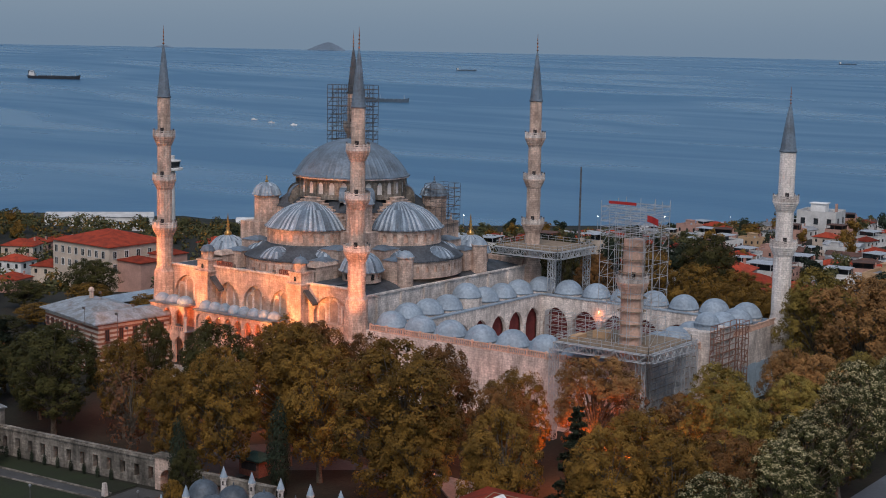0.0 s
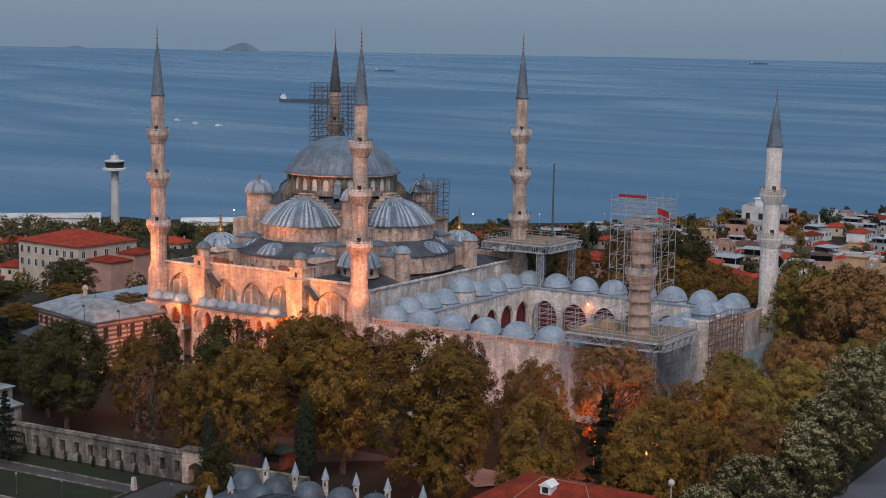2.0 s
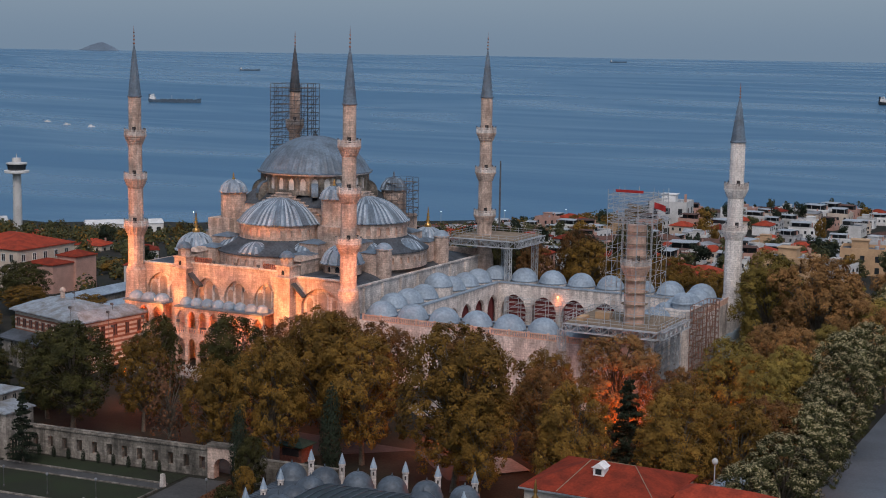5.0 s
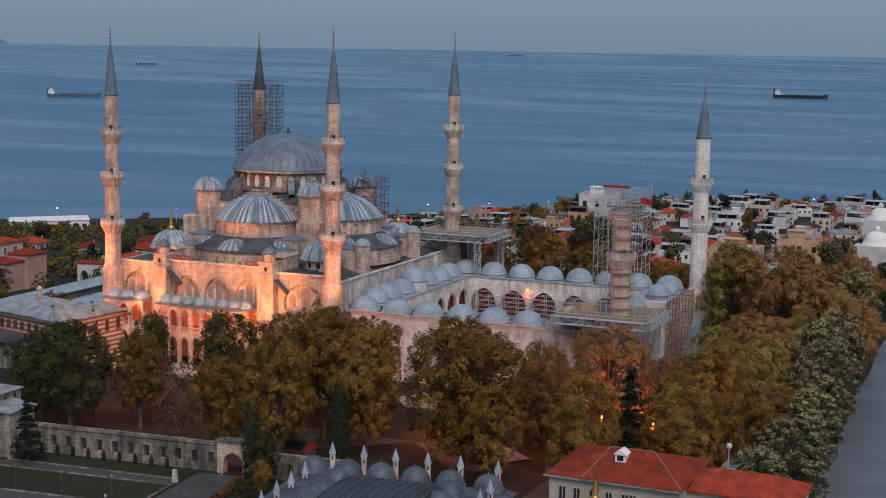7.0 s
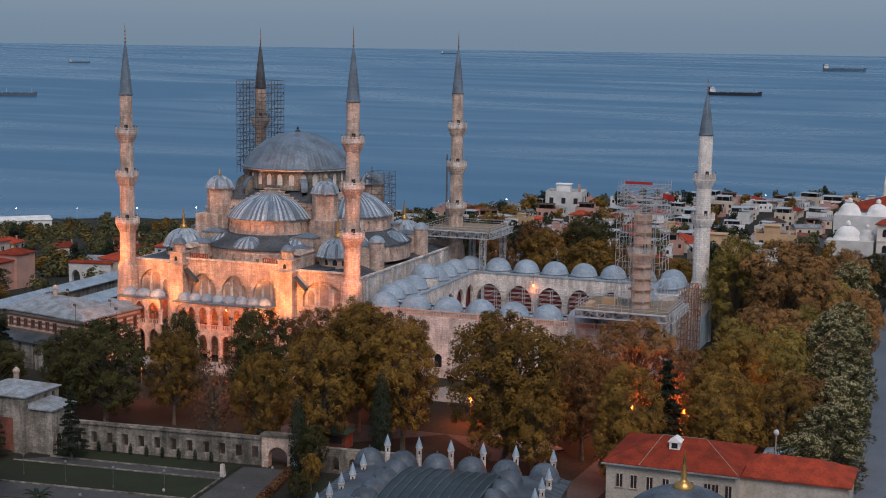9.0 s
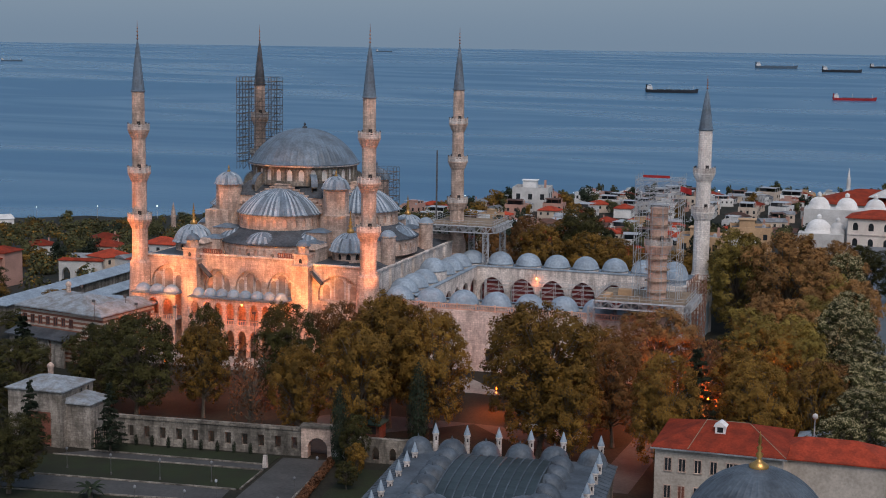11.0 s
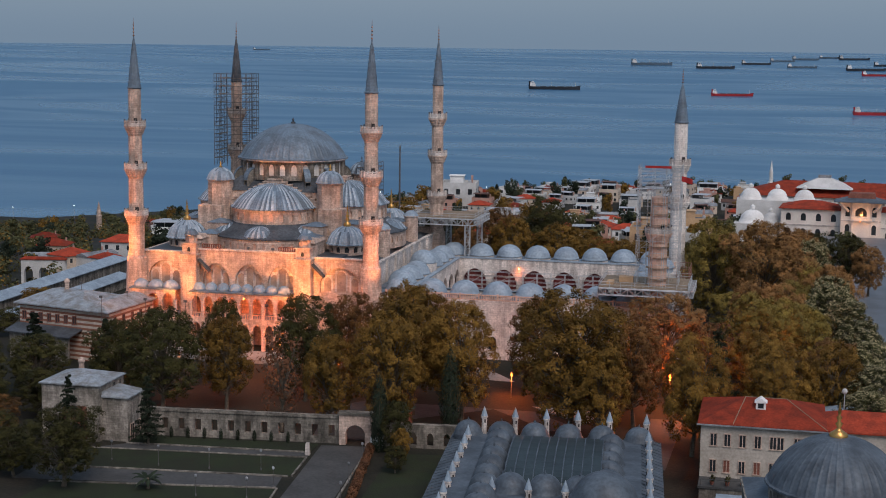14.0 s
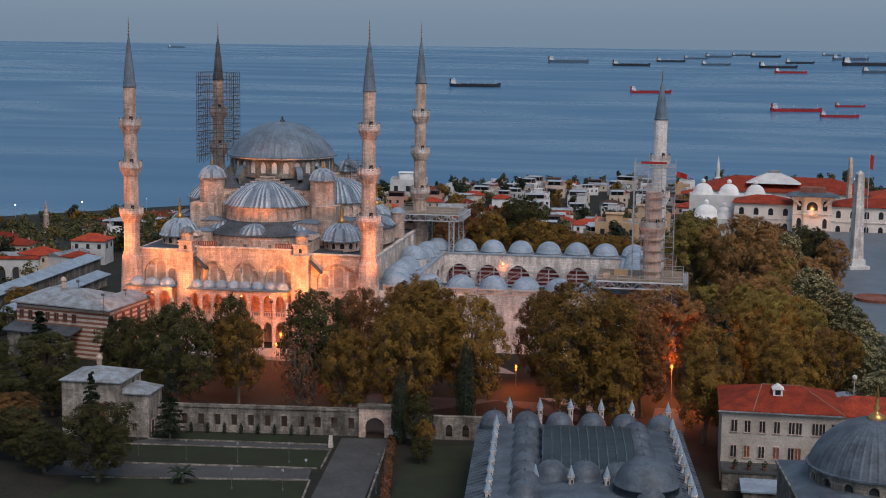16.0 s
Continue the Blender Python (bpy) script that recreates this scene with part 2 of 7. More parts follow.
def lathe(bm, cx, cy, profile, n=32, a0=0.0, a1=2 * math.pi, ribs=0, rib=0.07, sheets=None):
    """A turned form; with ribs every fourth meridian stands proud."""
    full = abs(a1 - a0 - 2 * math.pi) < 1e-6
    if ribs:
        n = ribs * 4
    cols = n if full else n + 1
    rings = []
    for r, z in profile:
        row = []
        for i in range(cols):
            a = a0 + (a1 - a0) * i / n
            q = r + (rib if ribs and i % 4 == 0 and r > 0.3 else 0)
            row.append(bm.verts.new((cx + q * math.cos(a), cy + q * math.sin(a), z)))
        rings.append(row)
    for lo, hi in zip(rings, rings[1:]):
        for i in range(cols if full else cols - 1):
            j = (i + 1) % cols
            f = bm.faces.new((lo[i], lo[j], hi[j], hi[i]))
            # gores differ in tone; the brightest stand in for highlights along the ribs
            if sheets:
                f.material_index = sheets[(i // 4 * 7 + (3 if rings.index(lo) > len(rings) // 2 else 0)) % len(sheets)]


def dome_profile(r, z, h, eave=0.25, steps=10):
    out = [(r + eave * 0.5, z - 0.3), (r + eave, z - 0.3), (r + eave, z - 0.08), (r, z + 0.02)]
    R = (r * r + h * h) / (2 * h)
    full = math.asin(min(1.0, r / R)) if h <= r else math.pi / 2
    for k in range(1, steps + 1):
        a = full * (1 - k / steps)
        out.append((max(R * math.sin(a), 0.02), z + h - R * (1 - math.cos(a))))
    return out


def arcade(bm, fn, u0, u1, n, z0, z1, zb, zs, rise, open_w, t, k=8):
    """A wall of n bays along u, pierced by pointed arched openings that go right through its thickness t."""
    w = (u1 - u0) / n

    def strip(pa, pb):
        (ua, la, ha), (ub, lb, hb) = pa, pb
        for d, flip in ((0, False), (t, True)):
            q = [fn(ua, la, d), fn(ub, lb, d), fn(ub, hb, d), fn(ua, ha, d)]
            quad(bm, *(q[::-1] if flip else q))
        quad(bm, fn(ua, ha, 0), fn(ub, hb, 0), fn(ub, hb, t), fn(ua, ha, t))
        quad(bm, fn(ua, la, t), fn(ub, lb, t), fn(ub, lb, 0), fn(ua, la, 0))

    for b in range(n):
        c, h = u0 + (b + 0.5) * w, w * open_w / 2
        strip((c - w / 2, z0, z1), (c - h, z0, z1))
        strip((c + h, z0, z1), (c + w / 2, z0, z1))
        if zb > z0:
            strip((c - h, z0, zb), (c + h, z0, zb))
        arch = [(c + h * s, zs + rise * (1 - abs(s) ** 1.7) ** 0.6) for s in [-1 + 2 * i / k for i in range(k + 1)]]
        for (ua, za), (ub, zb2) in zip(arch, arch[1:]):
            strip((ua, za, z1), (ub, zb2, z1))
        for s in (-1, 1):
            e = [fn(c + s * h, zb, 0), fn(c + s * h, zs, 0), fn(c + s * h, zs, t), fn(c + s * h, zb, t)]
            quad(bm, *e)


def tube(bm, a, b, r, n=5):
    a, b = Vector(a), Vector(b)
    d = (b - a).normalized()
    s = d.orthogonal().normalized()
    o = d.cross(s)
    ring = [[bm.verts.new(p + r * (math.cos(2 * math.pi * i / n) * s + math.sin(2 * math.pi * i / n) * o)) for i in range(n)] for p in (a, b)]
    for i in range(n):
        bm.faces.new((ring[0][i], ring[0][(i + 1) % n], ring[1][(i + 1) % n], ring[1][i]))


def ring_map(cx, cy, r):
    return lambda u, z, d: (cx + (r - d) * math.cos(u), cy + (r - d) * math.sin(u), z)


def line_map(p, q):
    """u along the line from p to q; depth goes to its left."""
    p, q = Vector((*p, 0)), Vector((*q, 0))
    e = (q - p).normalized()
    nrm = Vector((-e.y, e.x, 0))
    return lambda u, z, d: tuple(p + e * u + nrm * d + Vector((0, 0, z)))


# ---------------------------------------------------------------- ground and sea
SEA = -33.0


def smooth01(x):
    x = min(max(x, 0.0), 1.0)
    return x * x * (3 - 2 * x)


def shore(x):
    """How far off the coast runs, at each x."""
    pts = ((-5000, -900), (-900, 0), (-400, 330), (-220, 434), (-40, 600), (40, 650), (300, 740), (900, 800), (5000, 400))
    for (xa, ya), (xb, yb) in zip(pts, pts[1:]):
        if xa <= x <= xb:
            return ya + (yb - ya) * (x - xa) / (xb - xa)
    return 600.0


def ground_z(x, y):
    s = shore(x) - y
    z = -2.6 + 2.3 * smooth01((y + 24) / 16) * smooth01((136 - x) / 26) * smooth01((x + 40) / 30)
    z += (-13 + 2.6) * smooth01((y - 150) / 170)
    z += -9 * smooth01((-x - 30) / 110) * smooth01((y - 20) / 60)
    z = max(z, -30 + 0.0 * s)
    low = -31.0 + (z + 31.0) * smooth01((s - 40) / 210)
    return low - 8 * smooth01(-s / 12)


def sea_z(x, y):
    """The water rises gently far out, so that the sheet ends at the true horizon."""
    d = math.hypot(x - 160, y + 250)
    return SEA + 71.5 * smooth01((d - 1400) / 3470)


bm = bmesh.new()
xs = [-4800, -2500, -1200, -700] + [-500 + 20 * i for i in range(56)] + [700, 1000, 1600, 3000, 4800]
ys = [-4800, -2500, -1200, -700, -450] + [-330 + 20 * i for i in range(56)] + [900, 1100]
grid = [[bm.verts.new((x, y, ground_z(x, y))) for x in xs] for y in ys]
for j in range(len(ys) - 1):
    for i in range(len(xs) - 1):
        bm.faces.new((grid[j][i], grid[j][i + 1], grid[j + 1][i + 1], grid[j + 1][i]))
ground = setting("ground", bm, SOIL, "dark earth with dry leaves under the park trees", "ground", True)

WATER = bpy.data.materials.new("sea_water")
WATER.use_nodes = True
n, l = WATER.node_tree.nodes, WATER.node_tree.links
p = n["Principled BSDF"]
p.inputs["Base Color"].default_value = (0.03, 0.122, 0.235, 1)
p.inputs["IOR"].default_value = 1.33
geo = n.new("ShaderNodeNewGeometry")
mp = n.new("ShaderNodeMapping")
mp.inputs["Rotation"].default_value = (0, 0, radians(-16))
mp.inputs["Scale"].default_value = (0.0010, 0.0032, 0.01)
l.new(geo.outputs["Position"], mp.inputs["Vector"])
band = n.new("ShaderNodeTexNoise")
band.inputs["Scale"].default_value, band.inputs["Detail"].default_value, band.inputs["Distortion"].default_value = 1.0, 2.5, 2.4
l.new(mp.outputs["Vector"], band.inputs["Vector"])
rr = n.new("ShaderNodeMapRange")
rr.inputs["From Min"].default_value, rr.inputs["From Max"].default_value = 0.38, 0.64
rr.inputs["To Min"].default_value, rr.inputs["To Max"].default_value = 0.37, 0.225
l.new(band.outputs["Fac"], rr.inputs["Value"])
l.new(rr.outputs["Result"], p.inputs["Roughness"])
wav = n.new("ShaderNodeTexNoise")
wav.inputs["Scale"].default_value, wav.inputs["Detail"].default_value = 0.12, 4
l.new(geo.outputs["Position"], wav.inputs["Vector"])
bmp = n.new("ShaderNodeBump")
bmp.inputs["Strength"].default_value, bmp.inputs["Distance"].default_value = 0.16, 1.0
l.new(wav.outputs["Fac"], bmp.inputs["Height"])
l.new(bmp.outputs["Normal"], p.inputs["Normal"])
bm = bmesh.new()
rad = [0, 300, 500, 700, 900, 1100, 1300, 1400] + [1500 + 100 * i for i in range(34)] + [4870]
rows_ = []
for r in rad:
    rows_.append([bm.verts.new((160 + r * math.cos(a), -250 + r * math.sin(a), sea_z(160 + r, -250))) for a in
                  [2 * math.pi * i / 160 for i in range(160)]])
for lo, hi in zip(rows_[1:], rows_[2:]):
    for i in range(160):
        bm.faces.new((lo[i], lo[(i + 1) % 160], hi[(i + 1) % 160], hi[i]))
water = setting("water", bm, WATER, "calm slate-blue sea with paler streaks", "sea", True)

# ---------------------------------------------------------------- mosque
CX, CY = 23.8, 29.0
NET_SHADE = material("dark_red_net_shade", (0.16, 0.03, 0.03), 0.9, 0, 0.2, 0.5, 6, 0.2)
ROSE_STONE = material("rose_stone", (0.70, 0.46, 0.36), 0.85, 0, 0.15, 0.5, 3, 0.15)
AX, AY, BX = 49.4, 57.9, 105.4


def windows(parent, fn, u0, u1, n, zb, zs, rise, open_w, depth, mat, name="window", k=6):
    """One arched pane for each bay, set back in its opening."""
    w = (u1 - u0) / n
    for b in range(n):
        c, h = u0 + (b + 0.5) * w, w * open_w / 2 * 1.02
        bm = bmesh.new()
        top = [(c + h * s, zs + rise * (1 - abs(s) ** 1.7) ** 0.6) for s in [1 - 2 * i / k for i in range(k + 1)]]
        ring = [(c - h, zb), (c + h, zb)] + top
        bm.faces.new([bm.verts.new(fn(u, z, depth)) for u, z in ring])
        bm.faces.new([bm.verts.new(fn(u, z, depth + 0.08)) for u, z in ring[::-1]])
        part(name, bm, mat, parent)


mosque = thing("mosque", "large grey stone mosque with cascading lead domes, floodlit orange", "mosque")

# outer walls of the hall
WALL_TOP = 17.9
bm = bmesh.new()
box(bm, 0.6, AX - 0.6, 2.2, AY - 0.6, -4, 11.2)
box(bm, 0.4, 1.4, 2.0, AY - 0.5, 11.0, WALL_TOP)
box(bm, 1.4, AX - 1.4, AY - 1.5, AY - 0.5, 11.0, WALL_TOP)
hall = part("wall", bm, STONE, mosque, "cut stone walls of the prayer hall")
bm = bmesh.new()
box(bm, AX - 1.4, AX - 0.4, 2.0, AY - 0.5, 11.0, WALL_TOP - 1.5)
part("courtyard_side_wall", bm, STONE_PALE, mosque, "pale stained wall facing the courtyard")
for i in range(7):
    bm = bmesh.new()
    box(bm, AX - 0.42, AX + 0.1, 6 + 7.2 * i, 6.9 + 7.2 * i, 11.2, WALL_TOP - 1.7)
    part("pilaster", bm, STONE_PALE, mosque)

# near facade, bay by bay: blind arches with windows above the gallery roof
near = line_map((0, 0.6), (AX, 0.6))
for u0, u1, n, zt, zs, rise, ow in ((1.2, 10.2, 1, WALL_TOP, 13.0, 3.2, 0.78), (37.4, 48.6, 1, WALL_TOP, 13.0, 3.2, 0.76),
                                    (13.4, 34.2, 3, 18.6, 12.4, 3.6, 0.86)):
    bm = bmesh.new()
    arcade(bm, near, u0, u1, n, -4, zt, 11.0, zs, rise, ow, 0.9, 14)
    fac = part("facade_bay", bm, STONE, mosque)
    bm = bmesh.new()
    box(bm, u0, u1, 1.45, 1.9, 10, zt - 0.02)
    part("recessed_wall", bm, STONE, fac)
    w = (u1 - u0) / n
    for b in range(n):
        c = u0 + (b + 0.5) * w
        for dx, hw, zb, z2 in ((-w * 0.25, 0.75, 11.3, 13.3), (0, 0.95, 11.3, 14.6), (w * 0.25, 0.75, 11.3, 13.3)):
            windows(fac, near, c + dx - hw, c + dx + hw, 1, zb, z2, 0.8, 1.0, 0.79, LATTICE)
            bm = bmesh.new()
            arcade(bm, near, c + dx - hw - 0.3, c + dx + hw + 0.3, 1, zb, z2 + 1.25, zb, z2, 0.8, hw / (hw + 0.3), 0.14, 8)
            bm.transform(Matrix.Translation((0, 0.70, 0)))
            part("window_surround", bm, STONE_PALE, fac)

# cornices
bm = bmesh.new()
box(bm, 13.2, 34.4, 0.3, 1.0, 18.6, 18.95)
for u0, u1 in ((0.6, 10.4), (37.2, AX - 0.2)):
    box(bm, u0, u1, 0.3, 1.0, WALL_TOP, WALL_TOP + 0.3)
box(bm, AX - 0.75, AX - 0.1, 1.0, AY - 0.4, WALL_TOP - 1.5, WALL_TOP - 1.2)
part("cornice", bm, STONE_PALE, mosque)

# flat lead roofs of the lowest tier
bm = bmesh.new()
prism(bm, [(0.7, 1.0), (AX - 0.7, 1.0), (AX - 0.7, AY - 1), (0.7, AY - 1)], WALL_TOP - 1.7, WALL_TOP - 0.35,
      tip=[(5, 5), (AX - 6, 5), (AX - 6, AY - 5), (5, AY - 5)])
box(bm, 1.2, AX - 7, 1.4, AY - 6, WALL_TOP - 1.6, WALL_TOP + 0.05)
part("roof", bm, LEAD_DARK, mosque, "dark flat lead roof")

# projecting balustrades over the central wall
for u0, u1 in ((14.0, 17.8), (30.2, 34.0)):
    bm = bmesh.new()
    box(bm, u0, u1, 0.5, 0.75, 18.95, 19.1)
    box(bm, u0, u1, 0.5, 0.75, 19.75, 19.9)
    k = int((u1 - u0) / 0.45)
    for i in range(k + 1):
        c = u0 + (u1 - u0) * i / k
        box(bm, c - 0.11, c + 0.11, 0.52, 0.73, 19.1, 19.75)
    part("balustrade", bm, BRICK_RED, mosque)


def buttress(x0, x1):
    """A buttress tower of the facade with its domed lantern and sloping back."""
    bm = bmesh.new()
    box(bm, x0, x1, -1.6, 3.0, -4, 17.6)
    box(bm, x0 - 0.2, x1 + 0.2, -1.8, 3.2, 17.6, 17.95)
    box(bm, x0 + 0.3, x1 - 0.3, -1.2, 2.4, 17.95, 19.9)
    box(bm, x0 + 0.1, x1 - 0.1, -1.4, 2.6, 19.9, 20.15)
    b = part("buttress_tower", bm, STONE, mosque)
    c = (x0 + x1) / 2
    bm = bmesh.new()
    lathe(bm, c, 0.2, [(1.25, 20.15), (1.25, 21.6), (1.45, 21.65), (1.45, 21.85)], 8)
    part("lantern", bm, STONE, b)
    bm = bmesh.new()
    lathe(bm, c, 0.2, dome_profile(1.3, 21.9, 1.0, 0.15, 6), 24, ribs=10, rib=0.05)
    lathe(bm, c, 0.2, [(0.05, 22.8), (0.09, 22.95), (0.02, 23.3)], 6)
    part("lantern_dome", bm, LEAD, b)
    windows(b, line_map((c - 0.3, -1.21), (c + 0.3, -1.21)), 0, 0.6, 1, 18.4, 19.0, 0.3, 1.0, -0.05, GLASS)
    # sloping lead hood on the tower's flank
    bm = bmesh.new()
    a = [(x1, -1.0, 16.9), (x1 + 2.4, -1.0, 14.6), (x1 + 2.4, 0.5, 14.6), (x1, 0.5, 16.9)]
    quad(bm, *a)
    quad(bm, *[(x, y, z - 0.35) for x, y, z in a[::-1]])
    for i in range(4):
        (xa, ya, za), (xb, yb, zb) = a[i], a[(i + 1) % 4]
        quad(bm, (xa, ya, za - .35), (xb, yb, zb - .35), (xb, yb, zb), (xa, ya, za))
    part("sloping_hood", bm, LEAD_DARK, b)
    # stone ramp up to the half dome's buttress
    bm = bmesh.new()
    box(bm, x0 + 0.4, x1 - 0.4, 3.0, 9.5, 17.9, 20.6)
    prism(bm, [(x0 + 0.2, 2.4), (x1 - 0.2, 2.4), (x1 - 0.2, 9.5), (x0 + 0.2, 9.5)], 20.6, 21.3, tip=[(x0 + 0.9, 3), (x1 - 0.9, 3), (x1 - 0.9, 9.3), (x0 + 0.9, 9.3)])
    part("buttress_back", bm, STONE, b)


buttress(10.05, 13.5)
buttress(34.0, 37.5)


def corner_dome(x, y):
    bm = bmesh.new()
    fn = ring_map(x, y, 3.7)
    arcade(bm, fn, 0, 2 * math.pi, 12, WALL_TOP - 0.3, 19.75, 18.15, 18.9, 0.5, 0.5, 0.4, 6)
    d = part("corner_drum", bm, STONE, mosque)
    windows(d, fn, 0, 2 * math.pi, 12, 18.15, 18.9, 0.5, 0.5, 0.3, GLASS)
    bm = bmesh.new()
    lathe(bm, x, y, dome_profile(4.05, 19.95, 3.35, 0.25), ribs=44, rib=0.1, sheets=(0, 1, 0, 2, 0, 0, 1, 0, 2, 1, 0))
    part("corner_dome", bm, [LEAD_PALE, LEAD_GLINT, LEAD], d, "ribbed lead dome")
    bm = bmesh.new()
    lathe(bm, x, y, [(0.75, 23.2), (0.8, 23.6), (0.62, 23.95), (0.22, 24.15), (0.52, 24.6), (0.2, 24.95), (0.42, 25.35), (0.15, 25.65), (0.32, 26.0), (0.1, 26.3), (0.16, 26.6), (0.03, 27.6)], 12)
    part("finial", bm, GOLD, d, "gilded finial", True)


for x in (6.3, 41.3):
    for y in (11.3, 46.7):
        corner_dome(x, y)


def turned(bm, k):
    """Turns a form built for the near side about the centre of the hall, k quarter turns."""
    bm.transform(Matrix.Translation((CX, CY, 0)) @ Matrix.Rotation(k * math.pi / 2, 4, "Z") @ Matrix.Translation((-CX, -CY, 0)))
    return bm


def turned_map(fn, k):
    m = Matrix.Translation((CX, CY, 0)) @ Matrix.Rotation(k * math.pi / 2, 4, "Z") @ Matrix.Translation((-CX, -CY, 0))
    return lambda u, z, d: tuple(m @ Vector(fn(u, z, d)))


def half_dome(k):
    y0 = CY - 12.2
    lo, hi = math.pi, 2 * math.pi
    # curved apse wall with its windows, and three small shallow domes out of the sloping roof
    ring = ring_map(CX, y0, 12.9)
    bm = bmesh.new()
    arcade(bm, turned_map(ring, k), lo, hi, 21, WALL_TOP - 0.6, 20.55, 18.5, 19.3, 0.5, 0.36, 0.45, 6)
    base = part("apse_wall", bm, STONE, mosque, "curved stone wall with small arched windows")
    windows(base, turned_map(ring, k), lo, hi, 21, 18.5, 19.3, 0.5, 0.36, 0.3, ROSE_STONE)
    bm = bmesh.new()
    lathe(bm, CX, y0, [(12.5, 20.5), (13.2, 20.5), (13.2, 20.72), (8.95, 22.9), (8.75, 23.2)], 48, lo, hi)
    part("skirt_roof", turned(bm, k), LEAD_DARK, base, "sloping dark lead roof")
    for a in (-60, 0, 60):
        t = radians(270 + a)
        ex, ey = CX + 9.5 * math.cos(t), y0 + 9.5 * math.sin(t)
        bm = bmesh.new()
        lathe(bm, ex, ey, [(3.55, 20.6), (3.55, 21.0)] + dome_profile(3.45, 21.2, 1.75, 0.2, 8)[1:], ribs=36, rib=0.09, sheets=(0, 1, 0, 2, 0, 0, 1, 0, 0, 2, 0))
        part("apse_dome", turned(bm, k), [LEAD, LEAD_GLINT, LEAD_PALE], base, "small shallow ribbed lead dome")
    # drum with windows
    fn = ring_map(CX, y0, 8.7)
    bm = bmesh.new()
    arcade(bm, turned_map(fn, k), lo, hi, 13, 22.9, 26.1, 23.8, 24.8, 0.65, 0.42, 0.5, 6)
    d = part("half_dome_drum", bm, STONE, base)
    windows(d, turned_map(fn, k), lo, hi, 13, 23.8, 24.8, 0.65, 0.42, 0.32, ROSE_STONE)
    bm = bmesh.new()
    lathe(bm, CX, y0, dome_profile(8.8, 26.4, 4.6, 0.35, 12), a0=lo, a1=hi, ribs=52, rib=0.11, sheets=(0, 1, 0, 2, 0, 0, 1, 0, 2, 1, 0))
    part("half_dome", turned(bm, k), [LEAD, LEAD_GLINT, LEAD_PALE], d, "pale ribbed lead half dome", False)
    # stepped gable behind the half dome
    bm = bmesh.new()
    for i in range(9):
        h = 31.7 - 0.55 * i
        x = 1.5 + 1.05 * i
        for s in (-1, 1):
            xa, xb = sorted((CX + s * (x - 1.05 if i else 0), CX + s * x))
            box(bm, xa, xb, y0 - 0.3, y0 + 1.0, 22, h)
            box(bm, xa - 0.05, xb + 0.05, y0 - 0.5, y0 + 1.1, h, h + 0.18)
    part("stepped_gable", turned(bm, k), STONE, mosque)


for k in range(4):
    half_dome(k)

# square block under the drum, with lead-covered slopes
bm = bmesh.new()
box(bm, CX - 11.6, CX + 11.6, CY - 11.6, CY + 11.6, 17, 29.2)
part("central_block", bm, STONE, mosque)
bm = bmesh.new()
prism(bm, [(CX - 11.8, CY - 11.8), (CX + 11.8, CY - 11.8), (CX + 11.8, CY + 11.8), (CX - 11.8, CY + 11.8)], 29.2, 32.0,
      tip=[(CX - 9, CY - 9), (CX + 9, CY - 9), (CX + 9, CY + 9), (CX - 9, CY + 9)])
part("block_roof", bm, LEAD_DARK, mosque, "dark lead slopes round the drum")

